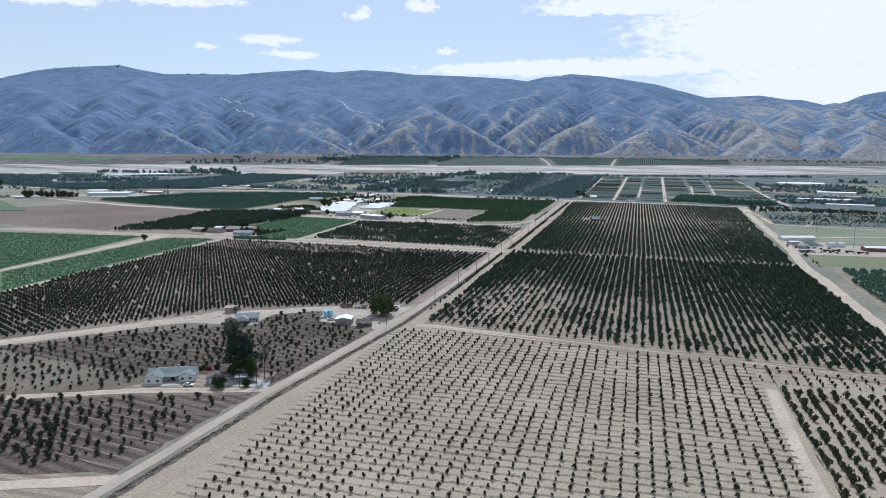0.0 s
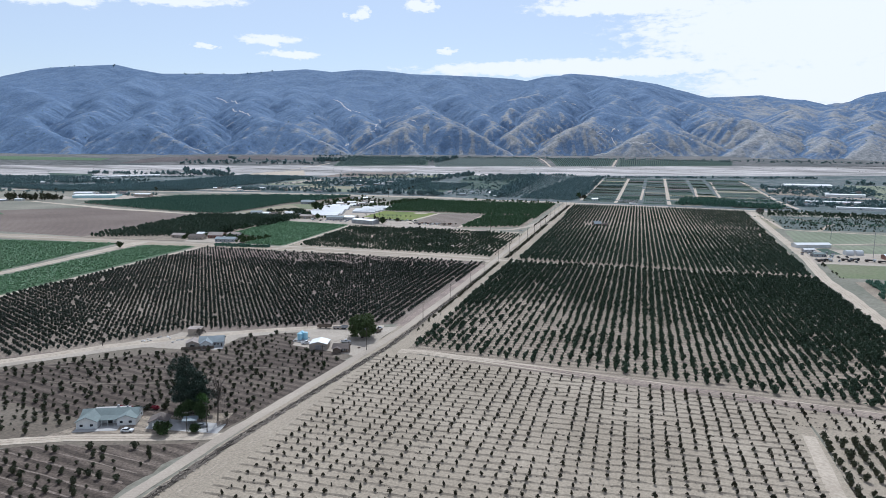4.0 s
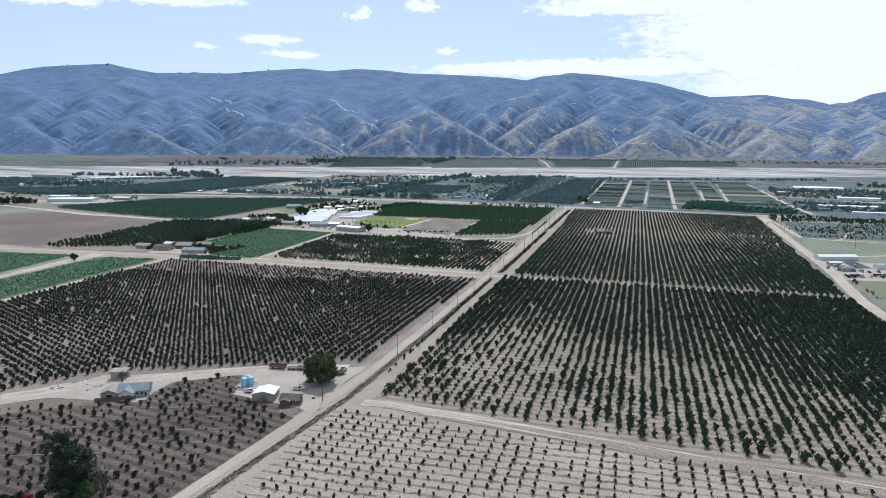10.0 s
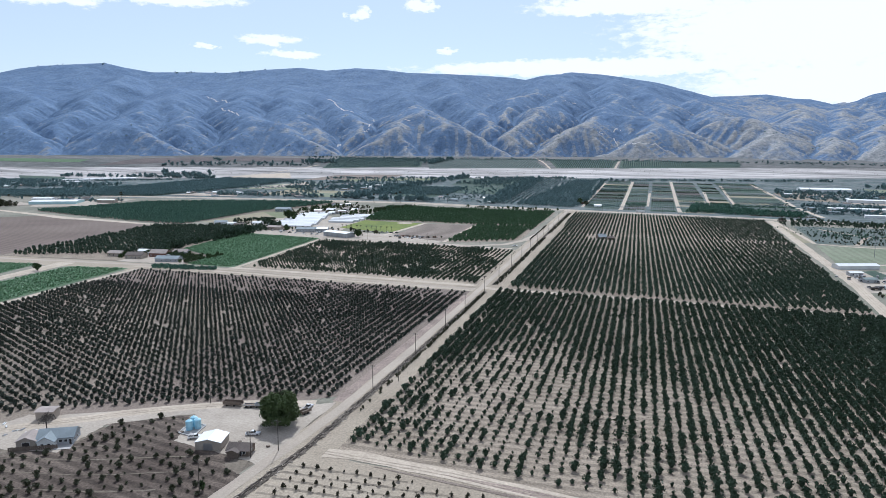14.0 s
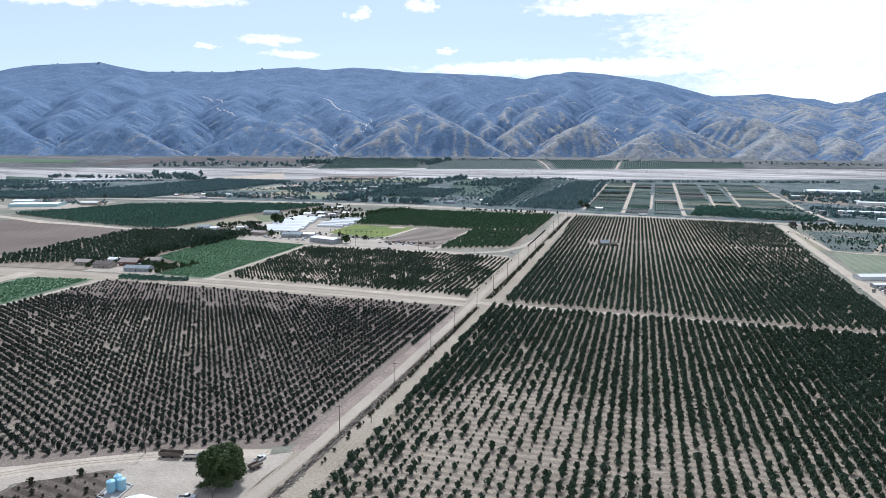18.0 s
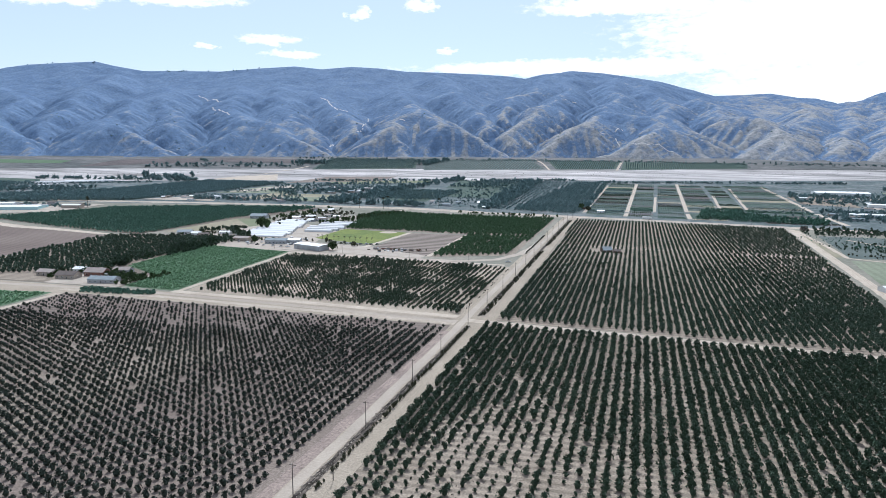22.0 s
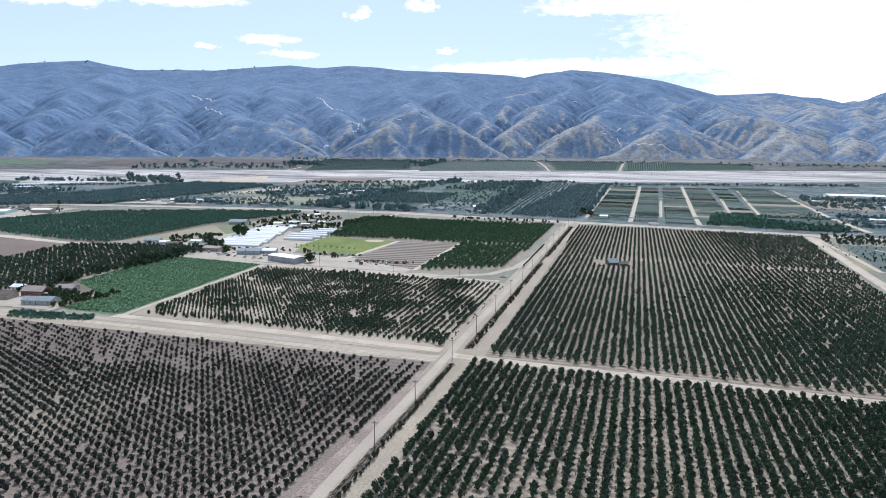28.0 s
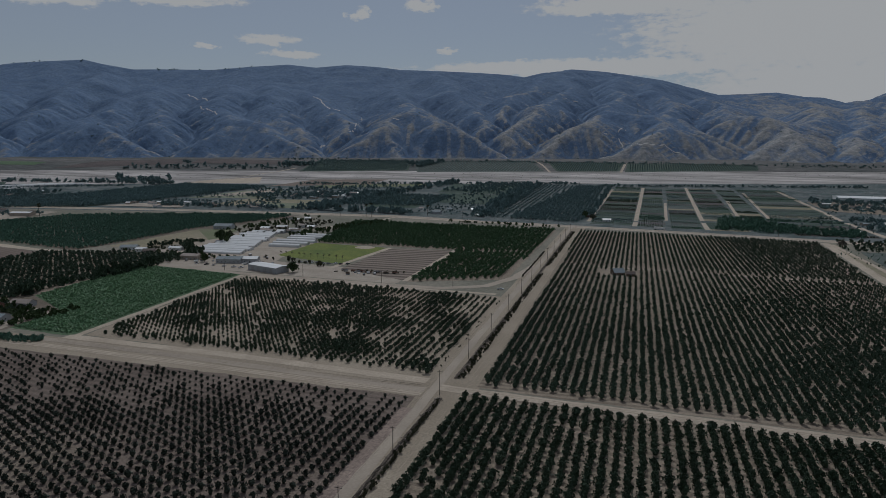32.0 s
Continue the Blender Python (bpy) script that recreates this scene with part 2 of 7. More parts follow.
M["dark"] = plain("dark_opening", (0.035, 0.03, 0.028), 0.8)
M["concrete"] = plain("concrete", (0.43, 0.415, 0.40), 0.85)
M["tank"] = plain("pale_blue_tank", (0.36, 0.62, 0.74), 0.4, amount=0.08)
M["steel"] = plain("grey_steel", (0.40, 0.40, 0.41), 0.4, 0.7)
M["wood"] = plain("weathered_boards", (0.20, 0.155, 0.12), 0.85, amount=0.3)
M["car_white"] = plain("white_car_paint", (0.72, 0.72, 0.72), 0.25, amount=0.04)
M["car_grey"] = plain("grey_car_paint", (0.20, 0.205, 0.215), 0.25, amount=0.04)
M["car_dark"] = plain("dark_car_paint", (0.04, 0.04, 0.045), 0.25, amount=0.04)
M["tyre"] = plain("tyre_rubber", (0.02, 0.02, 0.02), 0.9)
M["poly"] = plain("greenhouse_film", (0.66, 0.66, 0.65), 0.35, amount=0.06, scale=0.4)
M["teal"] = plain("teal_film", (0.45, 0.66, 0.68), 0.4, amount=0.06, scale=0.3)


# ---------------------------------------------------------------- ground form
# plan distances below are in units of K metres
VIEW = radians(15.83)
FX, FY = -math.sin(VIEW), math.cos(VIEW)        # valley axis: away over the river
RX, RY = math.cos(VIEW), math.sin(VIEW)
GS = np.array([-3000, 1150, 1630, 1900, 2000, 2150, 2300, 9000.0])
GZ = np.array([0, 0, 13, 20, 27, 45, 56, 56.0])


def gz(x, y):
    """Height of the valley floor: flat, then rising over the river."""
    return np.interp(np.asarray(x) * FX + np.asarray(y) * FY, GS, GZ)


def mesh_object(name, verts, faces, material, smooth=False):
    me = bpy.data.meshes.new(name)
    me.from_pydata([(v[0] * K, v[1] * K, v[2] * K) for v in verts], [], faces)
    me.materials.append(material)
    if smooth:
        me.polygons.foreach_set("use_smooth", [True] * len(me.polygons))
    me.update()
    return new(name, me)


def patch(name, corners, material, dz, label, category, nx=12, ny=12, rag=0.0):
    """A four-cornered sheet laid over the valley floor."""
    (a, b, c, d) = [np.array(p, float) for p in corners]
    rng = random.Random(len(name) * 11 + nx)
    rag = min(rag, 0.3 * min(np.linalg.norm(b - a), np.linalg.norm(c - d)) / nx, 0.3 * min(np.linalg.norm(d - a), np.linalg.norm(c - b)) / ny)
    verts, faces = [], []
    for j in range(ny + 1):
        for i in range(nx + 1):
            u, v = i / nx, j / ny
            p = (a * (1 - u) + b * u) * (1 - v) + (d * (1 - u) + c * u) * v
            if rag and (i in (0, nx) or j in (0, ny)):
                p = p + np.array((rng.uniform(-rag, rag), rng.uniform(-rag, rag)))
            verts.append((p[0], p[1], float(gz(*p)) + dz))
    for j in range(ny):
        for i in range(nx):
            k = j * (nx + 1) + i
            faces.append((k, k + 1, k + nx + 2, k + nx + 1))
    return tagged(mesh_object(name, verts, faces, material), label, category, kind="structure")


def ribbon(name, points, width, material, dz, label, category, seed=3, rag=0.12, step=6.0):
    """A road or track along a line, with uneven edges."""
    rng = random.Random(seed)
    pts = [np.array(p[:2], float) for p in points]
    ws = [p[2] if len(p) > 2 else width for p in points]
    line = []
    for k in range(len(pts) - 1):
        n = max(1, int(np.linalg.norm(pts[k + 1] - pts[k]) / step))
        for i in range(n):
            line.append((pts[k] + (pts[k + 1] - pts[k]) * i / n, ws[k] + (ws[k + 1] - ws[k]) * i / n))
    line.append((pts[-1], ws[-1]))
    verts, faces = [], []
    for k, (p, w) in enumerate(line):
        q, r = line[max(0, k - 2)][0], line[min(len(line) - 1, k + 2)][0]
        t = (r - q) / max(1e-6, np.linalg.norm(r - q))
        n = np.array((t[1], -t[0]))
        for s in (-1, 1):
            e = p + n * s * (w / 2 + rng.uniform(-rag, rag) * w * 0.5)
            verts.append((e[0], e[1], float(gz(*e)) + dz))
    for k in range(len(line) - 1):
        faces.append((2 * k, 2 * k + 1, 2 * k + 3, 2 * k + 2))
    return tagged(mesh_object(name, verts, faces, material), label, category, kind="structure")


# the one sheet of ground, out under the mountains
verts, faces = [], []
rs, ss = np.linspace(-6000, 6000, 61), np.concatenate([np.linspace(-700, 1100, 10), np.linspace(1150, 2400, 26), np.linspace(2600, 4950, 8)])
for s in ss:
    for r in rs:
        verts.append((r * RX + s * FX, r * RY + s * FY, float(np.interp(s, GS, GZ))))
for j in range(len(ss) - 1):
    for i in range(len(rs) - 1):
        k = j * len(rs) + i
        faces.append((k, k + 1, k + len(rs) + 1, k + len(rs)))
tagged(mesh_object("ground", verts, faces, M["ground"]), "dry brown and green valley floor soil", "ground", kind="structure")


# ---------------------------------------------------------------- mountains
RIDGE = [(-4600, 430), (-3497, 417), (-2852, 420), (-2526, 459), (-2329, 501), (-2199, 517), (-2005, 527), (-1844, 534), (-1750, 512), (-1590, 485), (-1397, 486),
         (-1172, 484), (-979, 500), (-770, 513), (-625, 498), (-464, 512), (-304, 503), (-175, 488), (49, 482), (242, 474), (387, 465), (474, 453), (564, 475),
         (724, 495), (901, 483), (1015, 468), (1209, 440), (1340, 406), (1504, 366), (1665, 373), (1810, 380), (1957, 358), (2054, 355), (2169, 327), (2312, 353),
         (2406, 385), (2527, 408), (3109, 445), (4600, 440)]
# spurs that run down from the range: along it, away over the river, height
SPURS = [
    [(-1610, 3740, 450), (-1520, 3380, 370), (-1460, 3010, 280), (-1370, 2710, 210), (-1280, 2440, 130)],
    [(-2090, 3460, 370), (-1780, 3200, 310), (-1540, 2640, 190), (-1340, 2460, 150), (-1180, 2300, 90)],
    [(-1230, 3100, 290), (-1140, 2730, 220), (-1150, 2540, 170), (-1130, 2380, 120)],
    [(-1290, 3480, 370), (-960, 2770, 220), (-890, 2560, 180), (-870, 2380, 120)],
    [(-1090, 2520, 170), (-1010, 2480, 170), (-850, 2340, 120), (-760, 2290, 90), (-720, 2250, 65)],
    [(-1090, 2520, 170), (-1110, 2340, 112), (-1200, 2290, 85), (-1270, 2240, 60)],
    [(-910, 3460, 370), (-770, 2900, 260), (-670, 2600, 190), (-670, 2320, 110), (-690, 2260, 70)],
]
SPURS += [
    [(-670, 2600, 190), (-590, 2570, 180), (-450, 2400, 130), (-390, 2310, 70)],
    [(-700, 3490, 380), (-670, 3100, 300), (-540, 2850, 240), (-420, 2550, 160), (-360, 2360, 90)],
    [(-570, 3380, 340), (-400, 2940, 250), (-290, 2730, 210), (-220, 2560, 170), (-250, 2390, 120)],
    [(-150, 3330, 340), (-90, 2790, 240), (-30, 2620, 220), (50, 2480, 180), (120, 2440, 168), (160, 2320, 112), (210, 2280, 70)],
    [(-30, 2620, 220), (-120, 2550, 190), (-160, 2440, 160), (-230, 2360, 130), (-290, 2330, 80)],
    [(50, 2480, 180), (75, 2340, 115), (55, 2290, 72)],
    [(20, 3740, 440), (100, 3180, 320), (160, 2800, 230), (200, 2610, 180)],
]
SPURS += [
    [(640, 3900, 480), (480, 3400, 380), (330, 3020, 290), (240, 2780, 230)],
    [(660, 3660, 430), (460, 2860, 260), (370, 2790, 250), (230, 2400, 130), (280, 2340, 80)],
    [(870, 3700, 430), (750, 3080, 300), (600, 2740, 230), (490, 2520, 180), (390, 2360, 130), (320, 2310, 80)],
    [(600, 2740, 230), (730, 2660, 210), (760, 2500, 170), (650, 2340, 130)],
    [(460, 2300, 90), (550, 2300, 112), (640, 2280, 90), (780, 2240, 60)],
    [(1000, 3540, 390), (900, 2860, 240), (840, 2480, 150), (850, 2340, 95), (910, 2250, 60)],
]
SPURS += [
    [(1170, 3260, 310), (1040, 2740, 220), (1150, 2620, 200), (1140, 2500, 160), (990, 2340, 110), (940, 2270, 60)],
    [(1540, 3060, 260), (1190, 2460, 140), (1050, 2300, 110), (990, 2230, 60)],
    [(1760, 3130, 270), (1340, 2420, 130), (1190, 2280, 105), (1150, 2200, 60)],
    [(1880, 3080, 260), (1500, 2460, 150), (1350, 2260, 105), (1310, 2180, 60)],
    [(-2600, 3500, 400), (-2150, 3000, 280), (-1850, 2600, 180), (-1640, 2350, 100)],
    [(2500, 3500, 350), (2100, 3000, 260), (1850, 2500, 160), (1700, 2250, 90)],
]
CREST_S = 4000.0
FOOT_R = [-3300, -1319, -985, -371, -22, 416, 564, 738, 907, 1055, 1295, 3300]
FOOT_S = [2170, 2205, 2224, 2250, 2268, 2285, 2226, 2228, 2215, 2172, 2106, 2080]


def erode(h, target, lift, dr, steps, pull, creep):
    """Running water cuts the valleys; the range is held towards its target form."""
    ns, nr = h.shape
    idx = np.arange(ns * nr).reshape(ns, nr)
    shifts = [(-1, 0, 1.0), (1, 0, 1.0), (0, -1, 1.0), (0, 1, 1.0), (-1, -1, 1.414), (-1, 1, 1.414), (1, -1, 1.414), (1, 1, 1.414)]
    cell = (dr / 27.0) ** 2
    for step in range(steps):
        best, rec, dist = np.zeros_like(h), idx.copy(), np.ones_like(h)
        pad = np.pad(h, 1, constant_values=1e9)
        for a, b, d in shifts:
            slope = (h - pad[1 + a:1 + a + ns, 1 + b:1 + b + nr]) / (d * dr)
            better = slope > best
            best = np.where(better, slope, best)
            rec = np.where(better, idx + a * nr + b, rec)
            dist = np.where(better, d * dr, dist)
        order = np.argsort(h, axis=None).tolist()
        rl, hl, area = rec.ravel().tolist(), h.ravel().tolist(), [cell] * (ns * nr)
        for k in reversed(order):
            q = rl[k]
            if q != k:
                area[q] += area[k]
        fl = (5.3 * np.array(area) ** 0.42 / dist.ravel()).tolist()
        for k in order:
            q = rl[k]
            if q != k:
                hl[k] = (hl[k] + fl[k] * hl[q]) / (1 + fl[k])
        h = np.array(hl).reshape(ns, nr)
        h = h + (target - h) * pull * lift
        lap = np.zeros_like(h)
        lap[1:-1, 1:-1] = h[2:, 1:-1] + h[:-2, 1:-1] + h[1:-1, 2:] + h[1:-1, :-2] - 4 * h[1:-1, 1:-1]
        h = h + creep * lap
    return h


def range_target(r, s, crest, foot):
    """The uneroded form: a rising apron, the crest, and the spurs as sharp-backed ridges."""
    R, S = np.meshgrid(r, s)
    u = np.clip((S - foot) / (CREST_S - foot), 0, 1.0)
    target = 48 + (crest - 48) * u ** 1.06 - 30 * np.sin(math.pi * u) ** 0.7
    bend = 22 * np.sin(S / 95.0 + R / 210.0) + 12 * np.sin(S / 41.0 - R / 90.0)
    for line in SPURS:
        for (r0, s0, z0), (r1, s1, z1) in zip(line, line[1:]):
            dr_, ds_ = r1 - r0, s1 - s0
            t = np.clip(((R + bend - r0) * dr_ + (S - s0) * ds_) / (dr_ * dr_ + ds_ * ds_), 0, 1)
            d = np.hypot(R + bend - r0 - t * dr_, S - s0 - t * ds_)
            target = np.maximum(target, z0 + (z1 - z0) * t + 16 - np.sqrt((0.47 * d) ** 2 + 256))
    target = target - 260 * np.clip((S - CREST_S) / 400, 0, 1)
    low = np.interp(S, GS, GZ)
    return np.where(S < foot, np.minimum(target, low - 2), target), np.clip(u * 9, 0, 1), u


def resample(h, r, s, rf, sf):
    tmp = np.stack([np.interp(rf, r, row) for row in h])
    return np.stack([np.interp(sf, s, tmp[:, i]) for i in range(len(rf))], 1)


def mountain():
    fields = []
    for dr in (26.0, 10.4):
        r, s = np.arange(-3300, 3300, dr), np.arange(2030, 4330, dr)
        crest = np.interp(r, [p[0] for p in RIDGE], [p[1] for p in RIDGE])
        foot = np.interp(r, FOOT_R, FOOT_S) + 16 * np.sin(r / 61.0) + 12 * np.sin(r / 23.0 + 1.3)
        target, lift, u = range_target(r, s, crest, foot)
        R, S = np.meshgrid(r, s)
        fb = np.zeros_like(R)
        for j in range(len(s)):
            for i in range(len(r)):
                fb[j, i] = noise.fractal(Vector((R[j, i] / 130.0, S[j, i] / 130.0, 3.3)), 0.85, 2.1, 6)
        target = target + fb * 9 * np.clip(u * 6, 0, 1)
        # high western face kept smooth: haze and cloud shade put into its shape
        hold = 0.16 + 0.5 * np.clip((S - 2950) / 500, 0, 1) * np.clip((250 - R) / 500, 0.25, 1)
        if dr > 20:
            h = erode(target + np.random.RandomState(7).rand(*R.shape) * 3, target, lift, dr, 22, hold, 0.02)
        else:
            h = resample(fields[0][2], fields[0][0], fields[0][1], r, s)
            h = erode(h + fb * 2 * lift, target, lift, dr, 14, hold, 0.006)
        fields.append((r, s, h))
    # a blur softens the cut forms and lowers their shading contrast
    bell = np.exp(-0.5 * (np.arange(-9, 10) / 3.6) ** 2)
    bell /= bell.sum()
    soft_h = np.stack([np.convolve(np.pad(row, 9, mode="edge"), bell, "valid") for row in h])
    soft_h = np.stack([np.convolve(np.pad(col, 9, mode="edge"), bell, "valid") for col in soft_h.T], 1)
    h = h + 0.36 * (soft_h - h)
    # fit the crest's outline to the skyline seen from the camera
    for k in range(2):
        seen = ((h - 86) / S * CREST_S + 86).max(axis=0)
        corr = crest - seen
        if k == 0:
            corr = np.convolve(np.pad(corr, 2, mode="edge"), [0.1, 0.2, 0.4, 0.2, 0.1], "valid")
        h = h + corr[None, :] * np.clip((S - 3250) / 650, 0, 1)
    low = np.interp(S, GS, GZ)
    h = np.minimum(h, low + np.maximum(0, S - foot) * (np.clip(0.55 + 0.4 * fb, 0.28, 1.0) + np.clip((S - foot - 60) / 160, 0, 3)) + 1.5)
    h = np.where(S < foot, np.minimum(h, low - 1.5), h)
    co = np.stack([R * RX + S * FX, R * RY + S * FY, h], -1).reshape(-1, 3)
    n1, n2 = h.shape
    q = np.arange(n1 * n2).reshape(n1, n2)
    quads = np.stack([q[:-1, :-1], q[:-1, 1:], q[1:, 1:], q[1:, :-1]], -1).reshape(-1, 4)
    return co, quads, r, s, h


def fast_mesh(name, co, quads, material, smooth=False):
    me = bpy.data.meshes.new(name)
    k = quads.shape[1]
    me.vertices.add(len(co))
    me.vertices.foreach_set("co", np.ascontiguousarray(np.asarray(co) * K, np.float32).ravel())
    me.loops.add(quads.size)
    me.loops.foreach_set("vertex_index", np.ascontiguousarray(quads, np.int32).ravel())
    me.polygons.add(len(quads))
    me.polygons.foreach_set("loop_start", np.arange(0, quads.size, k, dtype=np.int32))
    me.polygons.foreach_set("use_smooth", np.full(len(quads), smooth))
    me.materials.append(material)
    me.update(calc_edges=True)
    return me


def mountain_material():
    m, N, L, P = nodes_of("hazed_chaparral")
    g = N.new("ShaderNodeNewGeometry")
    pos = g.outputs["Position"]
    sep = N.new("ShaderNodeSeparateXYZ")
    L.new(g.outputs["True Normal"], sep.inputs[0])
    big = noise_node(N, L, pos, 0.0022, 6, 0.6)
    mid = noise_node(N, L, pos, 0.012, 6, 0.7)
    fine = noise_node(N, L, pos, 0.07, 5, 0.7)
    # distance haze is put into both base colours as a blue tint
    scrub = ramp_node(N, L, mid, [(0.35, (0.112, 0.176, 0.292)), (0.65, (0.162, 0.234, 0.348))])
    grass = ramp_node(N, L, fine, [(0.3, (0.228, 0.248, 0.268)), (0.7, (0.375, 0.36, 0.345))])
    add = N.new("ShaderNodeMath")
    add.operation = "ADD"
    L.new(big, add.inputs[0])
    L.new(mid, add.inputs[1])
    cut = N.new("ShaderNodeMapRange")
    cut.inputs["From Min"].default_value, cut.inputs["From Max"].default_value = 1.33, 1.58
    # more grass on foothills; cloud shade and haze of the high west painted as scrub
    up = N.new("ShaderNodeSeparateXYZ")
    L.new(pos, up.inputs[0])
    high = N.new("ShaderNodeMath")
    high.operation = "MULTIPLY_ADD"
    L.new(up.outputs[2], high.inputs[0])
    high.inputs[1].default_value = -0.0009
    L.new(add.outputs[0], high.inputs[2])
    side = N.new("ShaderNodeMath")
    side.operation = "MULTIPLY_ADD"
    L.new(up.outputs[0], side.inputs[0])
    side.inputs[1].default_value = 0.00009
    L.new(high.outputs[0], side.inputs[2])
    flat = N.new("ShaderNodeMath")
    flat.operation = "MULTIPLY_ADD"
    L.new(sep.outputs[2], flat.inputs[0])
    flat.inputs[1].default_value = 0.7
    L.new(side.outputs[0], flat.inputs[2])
    # grass colour on the convex backs of the spurs, scrub colour in the gullies
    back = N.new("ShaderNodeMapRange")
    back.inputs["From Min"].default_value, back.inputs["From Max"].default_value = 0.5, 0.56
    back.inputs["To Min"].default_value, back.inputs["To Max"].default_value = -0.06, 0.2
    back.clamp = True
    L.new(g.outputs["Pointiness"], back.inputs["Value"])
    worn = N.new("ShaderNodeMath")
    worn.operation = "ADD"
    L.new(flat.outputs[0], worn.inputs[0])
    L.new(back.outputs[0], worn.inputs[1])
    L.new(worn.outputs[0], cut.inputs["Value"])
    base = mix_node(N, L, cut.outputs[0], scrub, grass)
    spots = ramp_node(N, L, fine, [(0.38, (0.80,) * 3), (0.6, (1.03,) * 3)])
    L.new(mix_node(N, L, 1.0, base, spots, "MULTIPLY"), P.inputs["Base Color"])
    P.inputs["Roughness"].default_value, P.inputs["Specular IOR Level"].default_value = 0.95, 0.1
    # rills and brush, at two sizes
    rill = N.new("ShaderNodeBump")
    rill.inputs["Strength"].default_value, rill.inputs["Distance"].default_value = 0.6, 12.0
    L.new(noise_node(N, L, pos, 0.022, 8, 0.62), rill.inputs["Height"])
    b = N.new("ShaderNodeBump")
    b.inputs["Strength"].default_value, b.inputs["Distance"].default_value = 0.6, 5.0
    L.new(fine, b.inputs["Height"])
    L.new(rill.outputs[0], b.inputs["Normal"])
    L.new(b.outputs[0], P.inputs["Normal"])
    return m


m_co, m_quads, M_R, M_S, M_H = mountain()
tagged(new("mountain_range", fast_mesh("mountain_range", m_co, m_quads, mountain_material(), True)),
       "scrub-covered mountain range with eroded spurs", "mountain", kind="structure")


def hill_height(r, s):
    """Height of the mountain sheet, between its points."""
    j, i = int(np.clip(np.searchsorted(M_S, s), 1, len(M_S) - 1)), int(np.clip(np.searchsorted(M_R, r), 1, len(M_R) - 1))
    u, v = (r - M_R[i - 1]) / (M_R[i] - M_R[i - 1]), (s - M_S[j - 1]) / (M_S[j] - M_S[j - 1])
    z = (M_H[j - 1, i - 1] * (1 - u) + M_H[j - 1, i] * u) * (1 - v) + (M_H[j, i - 1] * (1 - u) + M_H[j, i] * u) * v
    return float(max(z, np.interp(s, GS, GZ)))


# ---------------------------------------------------------------- fields and roads
SOIL = [
    ("orchard_soil_young", [(-114, 60), (52, 60), (52, 292), (-99, 299)], "pale", 0.03, "pale tilled orchard soil with low berms"),
    ("orchard_soil_right_front", [(52, 60), (260, 60), (260, 262), (52, 284)], "pale", 0.03, "pale tilled orchard soil"),
    ("orchard_soil_right", [(-97, 302), (112, 276), (112, 528), (-92, 541)], "dark_soil", 0.04, "grey litter-strewn soil below orchard trees"),
    ("orchard_soil_right_far", [(-92, 549), (113, 535), (139, 1043), (-94, 1064)], "dark_soil", 0.04, "grey soil between dense orchard rows"),
    ("orchard_soil_left", [(-349, 174), (-114, 345), (-111.5, 533), (-361, 540)], "brown", 0.04, "brown soil below orchard trees"),
    ("orchard_soil_left_pale", [(-349, 171), (-205, 284), (-190, 462), (-358, 482)], "tan_soil", 0.05, "pale soil below orchard trees"),
    ("orchard_soil_left_back", [(-356, 484), (-112.5, 470), (-111.5, 532), (-361, 540)], "litter", 0.055, "dark brown weedy soil with worked lines"),
    ("road_side_soil", [(-124, 50), (-96, 50), (-90, 300), (-114, 300)], "pale", 0.015, "pale dirt along the road"),
    ("road_side_soil_far", [(-114, 300), (-90, 300), (-90, 1100), (-113, 1100)], "pale", 0.015, "pale dirt along the road"),
]
SOIL += [
    ("cross_road_soil", [(-620, 533), (-108, 528), (-108, 562), (-620, 556)], "pale", 0.021, "pale dirt along the cross road"),
    ("farm_soil", [(-512, 556), (-340, 562), (-330, 740), (-512, 772)], "lot_pale", 0.027, "brown dirt between a farm and groves"),
    ("orchard_soil_middle", [(-293, 566), (-111.5, 556), (-112.5, 711), (-303, 727)], "pale", 0.04, "pale soil of a patchy orchard"),
    ("hill_base_soil", [(-340, 130), (-122, 196), (-112, 336), (-340, 200)], "lot_pale", 0.02, "grey-brown weedy slope"),
    ("hill_lot_soil", [(-262, 214), (-160, 200), (-122, 290), (-135, 318)], "lot", 0.045, "brown weedy sloping lot with young trees"),
    ("hill_lot_soil_upper", [(-173.5, 281), (-146.5, 296), (-154.5, 315), (-174, 302)], "lot", 0.053, "brown weedy lot below a dirt track"),
    ("hill_lot_soil_left", [(-320, 150), (-166, 188), (-160, 202), (-262, 216)], "lot_pale", 0.055, "grey-brown weedy lot"),
    ("hill_lot_soil_low", [(-170, 196), (-124, 206), (-114, 282), (-135, 292)], "lot", 0.065, "brown weedy sloping lot"),
    ("lower_lot_soil", [(-290, 90), (-128, 138), (-124, 199), (-250, 155)], "lot", 0.04, "brown terraced soil of a young grove"),
    ("lower_lot_front", [(-290, 20), (-124, 60), (-128, 138), (-290, 90)], "dark_soil", 0.03, "brown orchard soil"),
]
